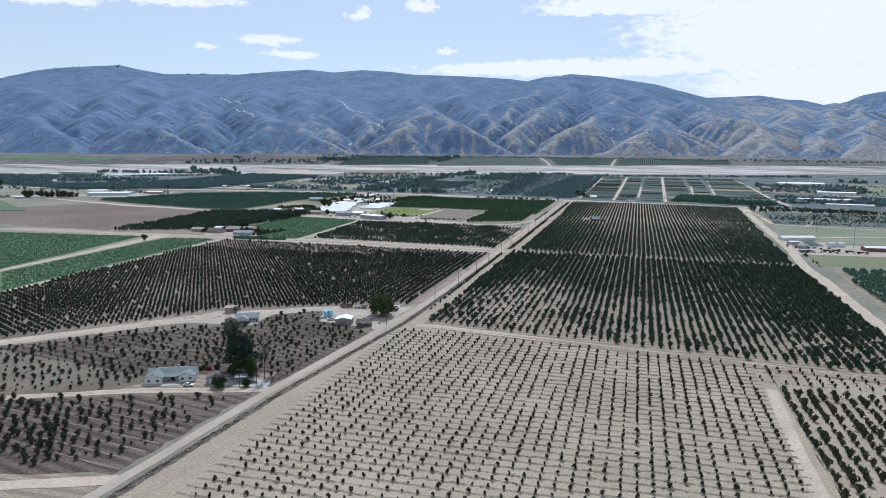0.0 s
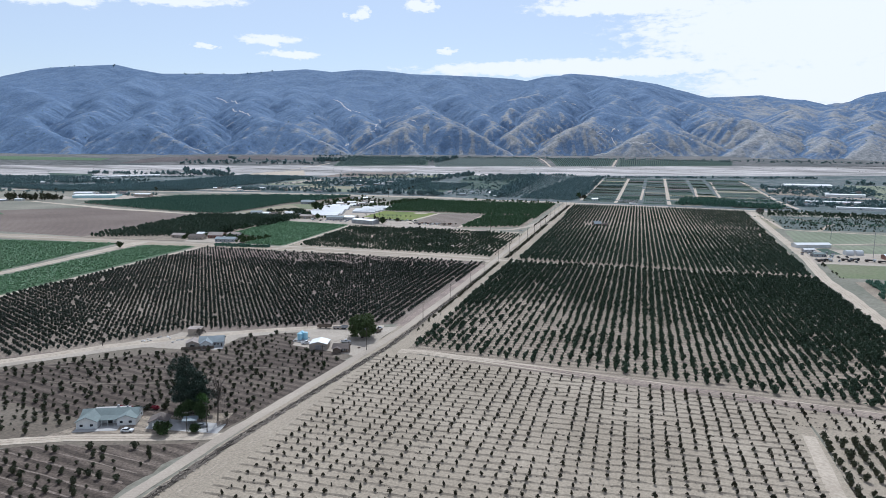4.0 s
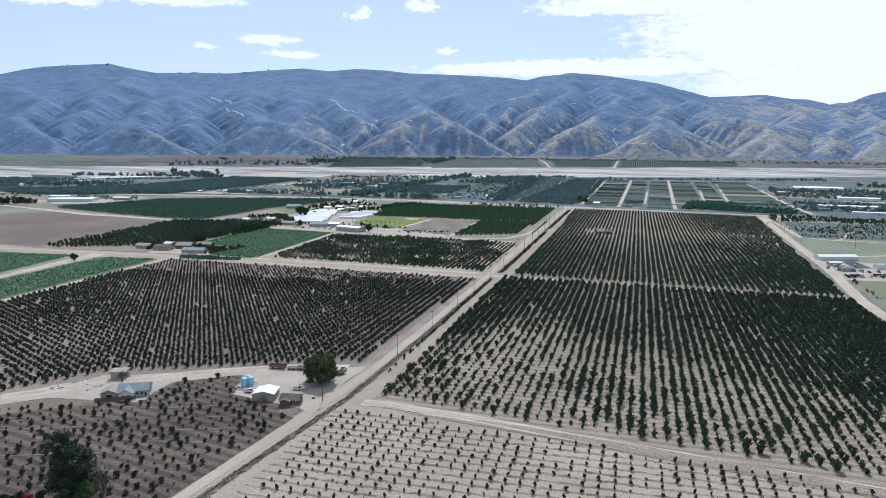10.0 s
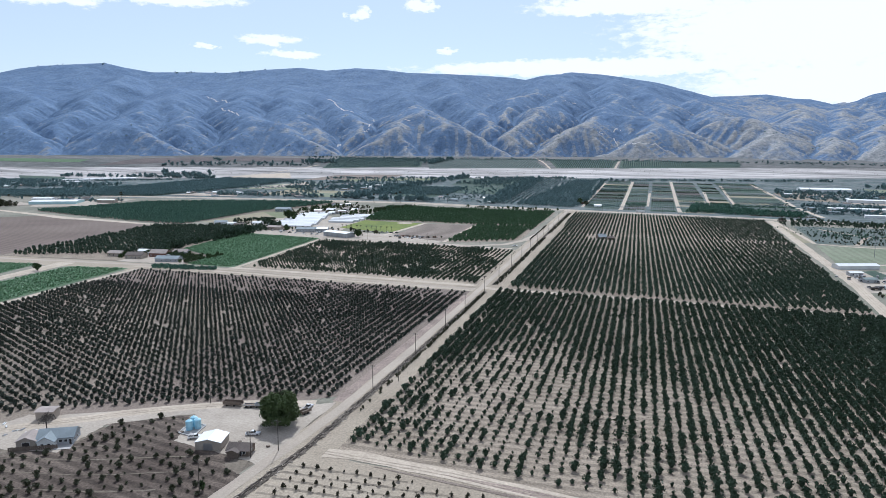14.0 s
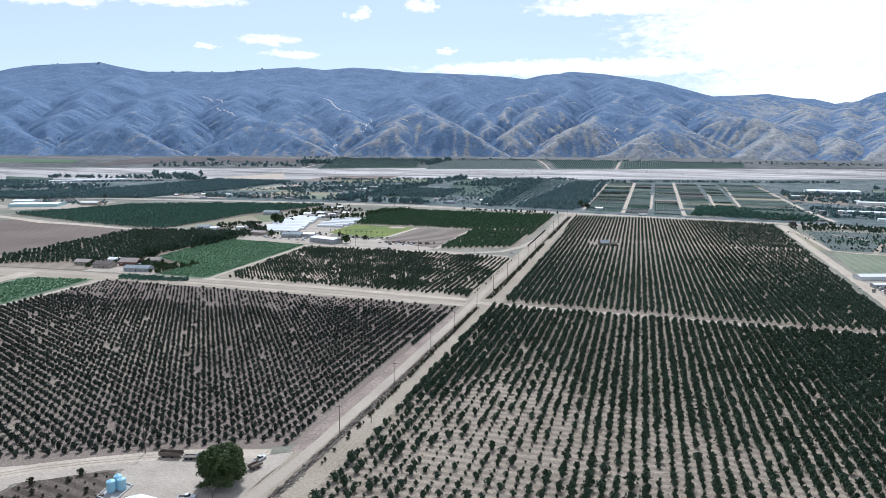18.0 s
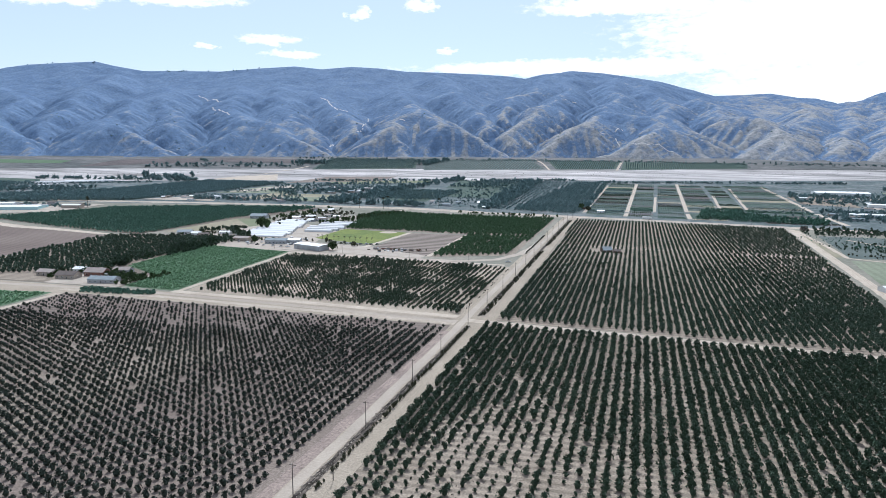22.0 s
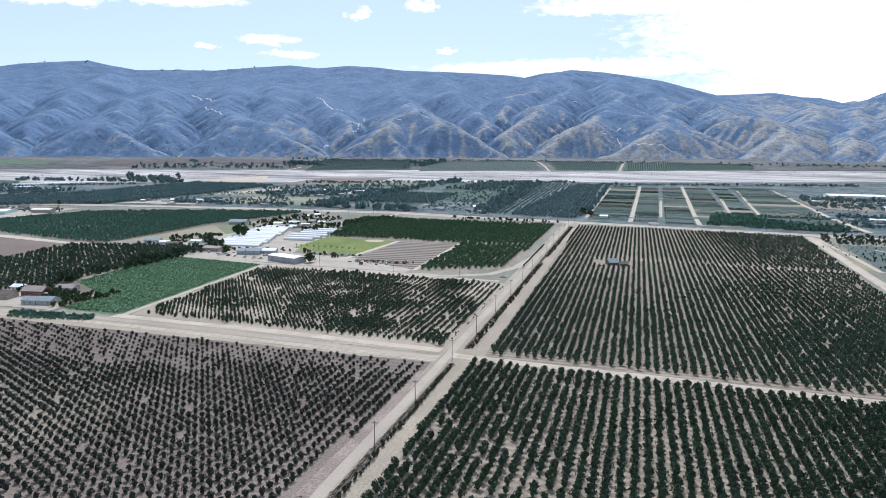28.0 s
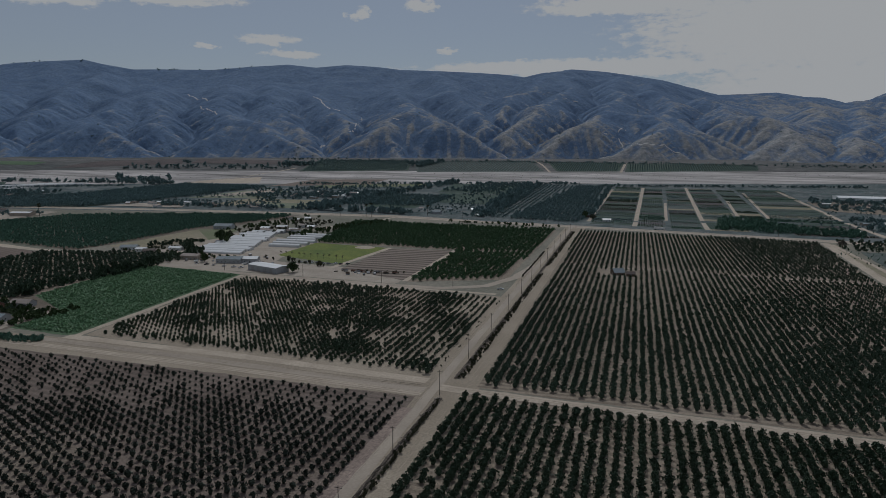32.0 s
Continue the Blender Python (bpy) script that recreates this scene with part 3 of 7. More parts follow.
SOIL += [
    ("crop_field_long", [(-354, 304), (-408, 350), (-417, 532), (-368, 538)], "crop", 0.06, "low green leafy row crop"),
    ("crop_field_far", [(-419, 362), (-445, 533), (-640, 515), (-560, 330)], "crop", 0.06, "low green leafy row crop"),
    ("crop_field_square", [(-343, 602), (-299, 600), (-309, 729), (-404, 742)], "crop", 0.06, "low green leafy row crop beside an orchard"),
    ("crop_field_tongue", [(-340, 566), (-299, 563), (-299, 600.5), (-343, 602.5)], "crop", 0.06, "low green leafy row crop beside a farm"),
    ("crop_field_side", [(-391, 630), (-343.5, 603), (-403, 741), (-405, 742)], "crop", 0.06, "low green leafy row crop beside a grove"),
    ("ploughed_field", [(-512, 560), (-534, 770), (-735, 818), (-960, 600)], "plough", 0.05, "bare ploughed brown field"),
    ("orchard_soil_dark", [(-508, 556), (-395, 566), (-392, 800), (-530, 772)], "dark_soil", 0.04, "shaded soil below dense orchard"),
    ("orchard_soil_north", [(-514, 786), (-462, 1112), (-750, 1035), (-800, 862)], "lot_pale", 0.04, "soil below a large dense orchard"),
    ("orchard_soil_corner", [(-186, 738), (-121, 766), (-120, 1062), (-189, 1062)], "dark_soil", 0.04, "soil below dense citrus"),
]
SOIL += [
    ("orchard_soil_citrus", [(-330, 895), (-189, 889), (-189, 1062), (-372, 1075)], "dark_soil", 0.05, "soil below dense citrus"),
    ("bedded_field", [(-249, 772), (-188, 742), (-190, 884), (-250, 881)], "beds", 0.06, "brown field of raised planting beds"),
    ("lawn", [(-328, 815), (-259, 790), (-251, 882), (-330, 893)], "grass", 0.07, "bright green playing field lawn"),
    ("oval_field", [(-503, 815), (-462, 815), (-440, 880), (-501, 950)], "tan_field", 0.06, "tan fallow field"),
    ("oval_field_green", [(-501, 950), (-440, 880), (-434, 896), (-460, 968)], "weedy_grass", 0.075, "green end of a tan field"),
    ("verge_right", [(137, 836), (146, 838), (152, 1030), (144, 1042)], "tan_field", 0.06, "tan weedy verge beside a track"),
    ("yard_packing", [(-405, 745), (-190, 730), (-190, 770), (-405, 800)], "gravel", 0.045, "pale gravel yard beside sheds"),
    ("nursery_yard", [(-440, 760), (-310, 760), (-330, 900), (-445, 940)], "gravel", 0.051, "pale ground between greenhouses"),
    ("farm_yard", [(-400, 562), (-342, 562), (-346, 600), (-400, 612)], "gravel", 0.05, "pale farmyard dirt"),
]
SOIL += [
    ("house_yard", [(-172, 189), (-124, 202), (-128, 222), (-166, 206)], "dark_soil", 0.08, "pale gravel yard round a house"),
    ("barn_yard", [(-146.5, 296.5), (-113.5, 289.5), (-112.6, 339), (-153.5, 317)], "gravel", 0.08, "pale packed dirt barn yard"),
    ("upper_house_yard", [(-212, 274), (-174.5, 279.5), (-175.5, 303), (-206, 300)], "gravel", 0.08, "pale dirt yard round a house"),
    ("grey_field", [(137, 716), (330, 762), (330, 790), (147, 822)], "dry_grass", 0.05, "mown grey-green field"),
    ("tan_field_side", [(172, 668), (330, 672), (330, 745), (163, 712)], "dry_grass", 0.05, "tan fallow field"),
    ("green_strip", [(129, 542), (200, 548), (205, 604), (134, 601)], "weedy_grass", 0.05, "green grass strip beside a yard"),
    ("work_yard", [(128, 602), (330, 612), (330, 655), (130, 690)], "gravel", 0.045, "pale work yard"),
    ("weed_field", [(150, 835), (330, 830), (330, 985), (160, 985)], "plot_grey", 0.045, "weedy dark green field"),
    ("orchard_soil_side", [(128, 380), (330, 380), (330, 530), (135, 530)], "dark_soil", 0.04, "soil below side orchard"),
]
SOIL += [
    ("valley_flat_near", [(-345, 1152), (800, 912), (1700, 2150), (-700, 1880)], "scrub", 0.05, "weedy grey-green valley floor"),
    ("valley_flat_left", [(-2000, 860), (-345, 1152), (-700, 1880), (-2700, 1060)], "scrub", 0.05, "weedy grey-green valley floor"),
    ("orchard_soil_river", [(-1015, 1030), (-800, 1106), (-724, 1480), (-915, 1490)], "plot_green", 0.08, "soil below a broad orchard"),
    ("orchard_soil_bank_a", [(-846, 1846), (-594, 1946), (-646, 2136), (-906, 2089)], "plot_green", 0.5, "dark green bank orchard ground"),
    ("orchard_soil_bank_b", [(-563, 1924), (-261, 2030), (-335, 2245), (-632, 2110)], "plot_grey", 0.5, "pale green bank orchard ground"),
    ("orchard_soil_bank_c", [(-231, 2039), (-81, 2086), (-72, 2250), (-284, 2230)], "plot_green", 0.5, "dark green bank orchard ground"),
    ("orchard_soil_bank_d", [(-66, 2081), (276, 2210), (276, 2315), (-63, 2245)], "plot_green", 0.5, "grey-green bank orchard ground"),
    ("river_bed", [(-2900, 800), (3400, 2985), (3300, 3100), (-3000, 1214)], "river", 0.3, "pale dry braided river bed"),
    ("river_bank_flat", [(-3000, 1210), (3300, 3095), (3200, 3500), (-3120, 1640)], "bank_scrub", 0.25, "grey-brown scrub flat beyond the river"),
]
for nm, corners, mt, dz, lab in SOIL:
    far_one = nm.startswith(("river", "valley"))
    patch(nm, corners, M[mt], dz, lab, "river bed" if far_one else "field", 60 if far_one else 24, 24 if far_one else 16, 0.0 if far_one else (1.3 if "yard" in nm or "lot" in nm else 0.7))

ROADS = [
    ("road_main", [(-127, 40), (-124.5, 126), (-120.5, 205), (-112.5, 290), (-108.6, 335), (-107.2, 400), (-106.9, 520), (-107.3, 620),
                   (-107.4, 780), (-107, 930), (-106.5, 1080), (-106, 1112)], 3.9, "road", 0.10, "sun-bleached grey country road"),
    ("verge_main", [(-112.6, 340), (-111.4, 420), (-110.9, 522)], 4.2, "verge", 0.066, "pinkish dirt verge beside the road"),
    ("road_cross_left", [(-110, 541), (-160, 545), (-230, 551), (-300, 555), (-380, 553), (-470, 548), (-620, 540)], 5.0, "road", 0.09, "worn asphalt cross road"),
    ("track_cross_left", [(-110, 537), (-200, 542), (-300, 547), (-370, 547)], 4.5, "track", 0.075, "pale dirt track beside a cross road"),
    ("track_cross_verge", [(-112, 551), (-200, 558), (-300, 562)], 6.0, "track", 0.081, "pale dirt verge"),
    ("track_cross_right", [(-106, 545.5), (-60, 542), (0, 538.5), (60, 535), (118, 531)], 6.2, "track", 0.09, "pale dirt farm track between orchards"),
]
ROADS += [
    ("track_ditch", [(-117, 60), (-114, 126), (-110, 200), (-101, 286), (-99.2, 330), (-98, 400), (-96.9, 470), (-95.3, 545), (-94.8, 620),
                     (-95.6, 760), (-97, 900), (-98, 1060)], 4.4, "pale", 0.08, "pale dirt track along a ditch"),
    ("track_house_fork", [(-99, 301.5), (-90, 302.5), (-60, 299), (-27, 294), (20, 287), (60, 281), (115, 274)], 5.5, "track", 0.09, "pale dirt track across the orchards"),
    ("track_fork_rough", [(-62, 298.4, 0.4), (-44, 296, 2.2), (-10, 291, 4.6), (20, 286.5), (60, 280.5), (115, 273.5)], 5.6, "verge", 0.097, "rough pinkish-brown dirt track on a low bank"),
    ("track_field_edge", [(49, 255), (47.5, 214), (47, 185), (47, 120), (47, 60)], 4.0, "track", 0.09, "pale dirt lane down an orchard edge"),
    ("track_right", [(112, 300), (115, 354), (119, 480), (118, 531), (126, 620), (132, 760), (139, 930), (144, 1040)], 7.5, "track", 0.085, "wide pale dirt track"),
    ("track_orchard_gap", [(-90, 843), (0, 834), (130, 821)], 3.2, "track", 0.09, "pale dirt gap between orchard blocks"),
    ("track_right_side", [(148, 1030), (149, 904), (148, 834), (168, 822), (330, 792)], 4.0, "track", 0.11, "pale dirt lane"),
]
ROADS += [
    ("track_lot", [(-300, 192), (-262, 226), (-235, 255.4), (-223, 270.5), (-204, 288), (-189.5, 299), (-177, 309.5), (-166, 316.5), (-153.6, 323.6), (-142, 329), (-119, 336)], 6.0, "track", 0.092, "pale dirt track below the orchard"),
    ("track_lot_shoulder", [(-300, 189), (-258, 224, 7), (-222, 266, 10), (-206, 285, 14), (-190, 297, 15), (-177, 306.5, 12), (-160, 318), (-142, 327), (-119, 334)], 10.0, "gravel", 0.086, "wide pale dirt shoulder of a track"),
    ("track_house", [(-300, 140), (-204, 171.5), (-164, 191), (-128, 202), (-121, 205)], 4.5, "track", 0.085, "pale dirt driveway"),
    ("track_low", [(-260, 95), (-151, 124.4), (-130, 133), (-123, 136)], 5.0, "track", 0.085, "pale dirt track"),
    ("track_crop", [(-352, 305), (-362, 538)], 4.5, "track", 0.105, "pale dirt lane beside crops"),
    ("road_crop", [(-412.5, 335, 6), (-421, 450, 9), (-430, 545, 15)], 6.5, "track", 0.10, "white dirt road between green crops"),
    ("road_upper", [(-520, 775), (-470, 762), (-400, 745), (-310, 733), (-256, 729), (-200, 725), (-156, 725), (-130, 740), (-116, 775), (-110, 830)], 7.0,
     "road", 0.115, "curving grey farm road"),
    ("track_upper", [(-300, 728), (-200, 720), (-118, 717)], 4.0, "track", 0.07, "pale dirt verge"),
]
ROADS += [
    ("lane_square", [(-296, 562), (-306, 728)], 4.0, "track", 0.105, "pale lane between crop and orchard"),
    ("lane_beds", [(-187, 740), (-189.5, 886)], 4.0, "track", 0.105, "pale lane"),
    ("lane_lawn", [(-258, 770), (-250.5, 884)], 5.0, "track", 0.105, "pale lane"),
    ("road_north", [(-900, 872), (-745, 824, 13), (-685, 803, 15), (-630, 797, 13), (-554, 781, 9), (-498, 776)], 7.0, "track", 0.08, "pale farm road"),
    ("highway", [(-1500, 960), (-1000, 1065), (-658, 1118), (-338, 1146), (-107, 1113), (143, 1064), (316, 1024), (700, 930)], 11.0, "road", 0.12,
     "pale two-lane valley highway"),
    ("highway_shoulder", [(-1500, 950), (-1000, 1055), (-658, 1108), (-338, 1136), (-107, 1103), (143, 1054), (316, 1014), (700, 920)], 8.0, "track", 0.06,
     "pale highway shoulder"),
    ("lane_far_a", [(-36, 1132), (-24, 1690)], 5.5, "track", 0.14, "pale lane between nursery plots"),
    ("lane_far_b", [(44, 1120), (56, 1715)], 5.5, "track", 0.14, "pale lane between nursery plots"),
]
ROADS += [
    ("lane_far_c", [(-92, 1170), (-80, 1640)], 4.5, "track", 0.14, "pale lane between nursery plots"),
    ("lane_far_d", [(2, 1200), (8, 1420)], 4.0, "track", 0.14, "pale lane between nursery plots"),
    ("lane_far_e", [(92, 1210), (105, 1480)], 4.5, "track", 0.14, "pale lane between nursery plots"),
    ("lane_far_f", [(128, 1200), (150, 1640)], 4.5, "track", 0.14, "pale lane between nursery plots"),
    ("lane_far_g", [(217, 1100), (216, 1705)], 7.0, "track", 0.14, "wide pale lane"),
    ("lane_far_h", [(-330, 1150), (-390, 960), (-420, 930)], 5.0, "track", 0.10, "pale lane"),
    ("lane_river", [(-974, 1281), (-936, 1459), (-908, 1778), (-880, 1900)], 6.0, "track", 0.4, "pale track over the river bed"),
]
for nm, pts, w, mt, dz, lab in ROADS:
    ribbon(nm, pts, w, M[mt], dz, lab, "road" if nm[:4] in ("road", "high") else "track", seed=len(nm) * 7 + len(pts))


# ---------------------------------------------------------------- plants
def crown_shape(n, rx, rz, z0, seed, leaf=0.42, lobes=3, core=True, drop=0.0, taper=0.0):
    """A crown of 2n pointed leaf sprays round a lobed form, standing on z0, over a small rough heart."""
    rng = np.random.RandomState(seed)
    co, fa = [], []
    lob = rng.randn(lobes, 3).clip(-1.6, 1.6) * np.array((0.27 * rx, 0.27 * rx, 0.26 * rz))
    size = np.array((rx, rx, rz))
    for k in range(2 * n):
        d = rng.randn(3)
        d /= np.linalg.norm(d)
        if d[2] < -0.55:
            d[2] *= -0.6
        p = lob[rng.randint(lobes)] + d * (rng.uniform(0.45, 1.0) ** 0.6) * size * rng.uniform(0.55, 0.8)
        way = d * 0.75 + np.array((0, 0, 0.35 - drop)) + rng.randn(3) * 0.5
        way /= np.linalg.norm(way)
        t = np.cross(way, rng.randn(3))
        t /= np.linalg.norm(t)
        sz = leaf * rx * rng.uniform(0.6, 1.25)
        base = len(co)
        for q, along, side in ((0, -0.55, -0.75), (1, -0.35, 0.75), (2, 1.15, rng.uniform(-0.4, 0.4))):
            v = p + way * along * sz + t * side * sz
            v[:2] *= 1.0 + 0.35 * taper - taper * max(0.0, 0.5 + v[2] / (2 * rz))
            co.append((v[0], v[1], max(v[2] + z0 + rz, 0.06)))
        fa.append((base, base + 1, base + 2))
    if core:
        base = len(co)
        ring = 6 if n > 30 else 4
        for lv, (zz, rr) in enumerate(((0.12, 0.38), (0.65, 0.66), (1.2, 0.52), (1.6, 0.14))):
            for i in range(ring):
                a = 2 * math.pi * (i + 0.5 * lv) / ring
                k = rng.uniform(0.7, 1.15)
                co.append((math.cos(a) * rx * rr * k, math.sin(a) * rx * rr * k, z0 + rz * zz * rng.uniform(0.85, 1.1)))
        for lv in range(3):
            for i in range(ring):
                j = (i + 1) % ring
                p, q, r, s = base + lv * ring + i, base + lv * ring + j, base + lv * ring + ring + j, base + lv * ring + ring + i
                fa += [(p, q, r), (p, r, s)]
    return np.array(co), np.array(fa)


def trunk_shape(h, r, lean=0.05, seed=1, limbs=0, spread=0.5):
    """A tapered trunk; limbs fork from its upper half."""
    rng = np.random.RandomState(seed)
    co, fa = [], []

    def stick(p, q, r0, r1, n=5):
        p, q = np.array(p, float), np.array(q, float)
        ax = (q - p) / np.linalg.norm(q - p)
        t = np.cross(ax, (0.3, 0.9, 0.2))
        t /= np.linalg.norm(t)
        b = np.cross(ax, t)
        base = len(co)
        for o, rr in ((p, r0), (q, r1)):
            for i in range(n):
                a = 2 * math.pi * i / n
                co.append(tuple(o + (t * math.cos(a) + b * math.sin(a)) * rr))
        for i in range(n):
            j = (i + 1) % n
            fa.append((base + i, base + j, base + n + j, base + n + i))

    top = np.array((rng.uniform(-lean, lean) * h, rng.uniform(-lean, lean) * h, h))
    mid = top * 0.5 + np.array((rng.uniform(-lean, lean) * h * 0.4, rng.uniform(-lean, lean) * h * 0.4, 0))
    stick((0, 0, -0.05), mid, r, r * 0.75)
    stick(mid, top, r * 0.75, r * 0.4)
    for k in range(limbs):
        a = 2 * math.pi * k / max(1, limbs) + rng.uniform(-0.4, 0.4)
        o = mid + (top - mid) * rng.uniform(0.0, 0.9)
        e = o + np.array((math.cos(a) * spread * h * rng.uniform(0.5, 1), math.sin(a) * spread * h * rng.uniform(0.5, 1), h * rng.uniform(0.25, 0.6)))
        m_ = (o + e) / 2 + np.array((0, 0, 0.06 * h))
        stick(o, m_, r * 0.45, r * 0.3, 4)
        stick(m_, e, r * 0.3, r * 0.1, 4)
    return np.array(co), np.array(fa)


def scatter_mesh(name, shapes, rows, material):
    """One mesh of many copies of the shapes. rows: x, y, z, width, height, turn, shape."""
    cs, fs, at = [], [], 0
    rows = np.asarray(rows, float)
    for k, (co, fa) in enumerate(shapes):
        r = rows[rows[:, 6] == k]
        if not len(r):
            continue
        c, s = np.cos(r[:, 5])[:, None], np.sin(r[:, 5])[:, None]
        x = (co[None, :, 0] * c - co[None, :, 1] * s) * r[:, 3:4] + r[:, 0:1]
        y = (co[None, :, 0] * s + co[None, :, 1] * c) * r[:, 3:4] + r[:, 1:2]
        z = co[None, :, 2] * r[:, 4:5] + r[:, 2:3]
        cs.append(np.stack([x, y, z], -1).reshape(-1, 3))
        fs.append((fa[None] + (np.arange(len(r)) * len(co))[:, None, None] + at).reshape(-1, fa.shape[1]))
        at += len(r) * len(co)
    return fast_mesh(name, np.concatenate(cs), np.concatenate(fs), material)


def lattice(x0, x1, dx, y0, y1, dy, inside, size, seed, jitter=0.25, miss=0.03, skew=0.0, n_shapes=4, stagger=False):
    """Trees on a planting grid: rows x, y, z, width, height, turn, shape."""
    rng = np.random.RandomState(seed)
    out = []
    ix = 0
    x = x0
    while x <= x1:
        y = y0 + (dy / 2 if stagger and ix % 2 else 0)
        iy = 0
        while y <= y1:
            px, py = x + rng.uniform(-jitter, jitter) + skew * (y - y0), y + rng.uniform(-jitter, jitter)
            k, m_ = rng.rand(), rng.rand()
            if m_ > miss and inside(px, py):
                s = size(px, py, ix, iy, rng)
                if s > 0.05:
                    out.append((px, py, float(gz(px, py)), s * (0.88 + 0.24 * k), s * (0.85 + 0.3 * rng.rand()), rng.uniform(0, 6.28), rng.randint(n_shapes)))
            y += dy
            iy += 1
        x += dx
        ix += 1
    return out


def between(plot):
    """Whether a point lies in a plot given by its corners."""
    q = [(float(a), float(b)) for a, b in plot]

    def inside(x, y):
        hit_ = False
        for (ax, ay), (bx, by) in zip(q, q[1:] + q[:1]):
            if (ay > y) != (by > y) and x < (bx - ax) * (y - ay) / (by - ay) + ax:
                hit_ = not hit_
        return hit_
    return inside


def link(name, me, parent=None):
    ob = new(name, me)
    if parent:
        ob.parent = parent
    return ob


def plant_things(kind, rows, crowns, trunk, leaf, bark, label, category, group):
    """Single trees: an empty with a trunk and a crown, on shared meshes."""
    cm = [fast_mesh("crown", co, fa, leaf) for co, fa in crowns]
    tm = fast_mesh("trunk", *trunk, bark)
    for x, y, z, w, h, turn, k in rows:
        e = new(kind)
        e.empty_display_size = 0.2
        e.matrix_world = Matrix.LocRotScale((x * K, y * K, z * K), Euler((0, 0, turn)), (w, w, h))
        tagged(e, label, category, group)
        link("trunk", tm, e)
        link("crown", cm[int(k)], e)


def orchard(name, rows, crowns, trunk, leaf, label, category, group, single=None, kind="orchard_tree", bark="bark", most=50):
    """Trees nearest the walk as things of their own (where single says so), the rest as one spread of trees."""
    near = [r for r in rows if single and single(r[0], r[1])][:most]
    keep = set(id(r) for r in near)
    rest = [r for r in rows if id(r) not in keep]
    if near:
        plant_things(kind, near, crowns, trunk, M[leaf], M[bark], label, category, group)
    if rest:
        ob = tagged(new(name, scatter_mesh(name, crowns, rest, M[leaf])), label.replace("tree", "trees", 1), category, kind="stuff")
        t = np.asarray(rest).copy()
        t[:, 6] = 0
        if trunk is not None and name in ("young_grove", "lot_grove", "middle_orchard", "right_orchard"):
            tr = new("trunks", scatter_mesh("trunks", [T_PLAIN], t, M[bark]))
            tr.parent = ob
            tagged(tr, kind="stuff")


YOUNG = [crown_shape(30, 0.62, 1.0, 0.04, s, 0.46, 3, taper=0.45) for s in (1, 2, 3, 4)]
MEDIUM = [crown_shape(56, 1.28, 1.32, 0.0, s, 0.26, 5, taper=0.5) for s in (11, 12, 13, 14)]
UPRIGHT = [crown_shape(40, 1.2, 1.22, 0.0, s, 0.27, 5, taper=0.3) for s in (15, 16, 17, 18)]
SPARSE = [crown_shape(46, 1.12, 1.02, 0.02, s, 0.26, 5, core=True) for s in (21, 22, 23, 24)]
BACK = [crown_shape(18, 1.14, 1.38, 0.0, s, 0.50, 4) for s in (25, 26, 27, 28)]
FARSH = [crown_shape(15, 1.0, 1.05, 0.05, s, 0.46, 3) for s in (31, 32, 33, 34)]
TINY = [crown_shape(9, 1.0, 0.9, 0.1, s, 0.85, 2, core=False) for s in (41, 42, 43, 44)]
T_PLAIN = trunk_shape(0.9, 0.07, seed=4)
T_PLAIN = (T_PLAIN[0][:10], T_PLAIN[1][:5])
T_YOUNG, T_MED = trunk_shape(0.9, 0.045, seed=5), trunk_shape(1.3, 0.11, seed=6, limbs=3)

# young grove right of the road
in_young = lambda x, y: ((-102 + (y - 150) * 0.0 + max(0, 200 - y) * -0.02) < x < 45 and 95 < y < 291 - (x + 60) * 0.075) or (45 <= x < 112 and 262 < y < 283 - (x - 45) * 0.13)
rows = lattice(-108.7, 112, 4.0, 97.3, 300, 4.05, in_young,
               lambda x, y, i, j, g: g.choice((0.92, 0.95, 1.05, 0.8, 0.6)) * (1.04 if x > 0 else 0.92), 101, 0.14, 0.05)
orchard("young_grove", rows, YOUNG, T_YOUNG, "leaf_young", "young dark-leaved orchard tree in pale tilled soil", "young tree", "young grove trees",
        single=lambda x, y: -98 < x < -50 and 130 < y < 180, kind="young_tree", most=148)

# patch of older trees beside the lane
rows = lattice(52.5, 130, 3.95, 60, 256, 4.2, lambda x, y: x > 51 and y < 258 + (x - 50) * 0.06 and y > 100 and x < 125,
               lambda x, y, i, j, g: g.choice((1.05, 0.95, 1.2, 0.7)), 102, 0.3, 0.04)
orchard("older_patch", rows, MEDIUM, T_MED, "leaf_olive", "bushy dark green orchard tree on pale soil", "tree", "older patch trees",
        single=lambda x, y: y > 222 and x < 76, kind="orchard_tree")

# right orchard, front block: full rows with small replants between them near the road
in_r1 = between([(-97.5, 310), (110, 283), (110, 527), (-93.6, 537)])


def size_r1(x, y, i, j, g):
    # a stretch of replants reaches in from the front, widest beside the road
    edge = np.interp(x, [-96, -90, -82, -71, -54, -39, -22, -3, 11, 40, 80, 110], [384, 396, 408, 436, 450, 424, 398, 388, 380, 366, 346, 330])
    bare = (edge + 22 * noise.noise(Vector((x / 16, y / 22, 1))) - y) / 40
    full = g.choice((1.25, 1.32, 1.4, 1.16)) * (1.0 + 0.1 * min(1.0, max(0.0, (x + 5) / 40)) * min(1.0, max(0.0, (y - 380) / 70)))
    if bare > 0.9:
        full *= g.choice((0.3, 0.4, 0.55, 0.7, 0.85)) * (1.25 if x < -82 or x > -30 else 1.0)
    elif bare > 0:
        full *= g.choice((0.55, 0.7, 0.85, 0.92))
    return full


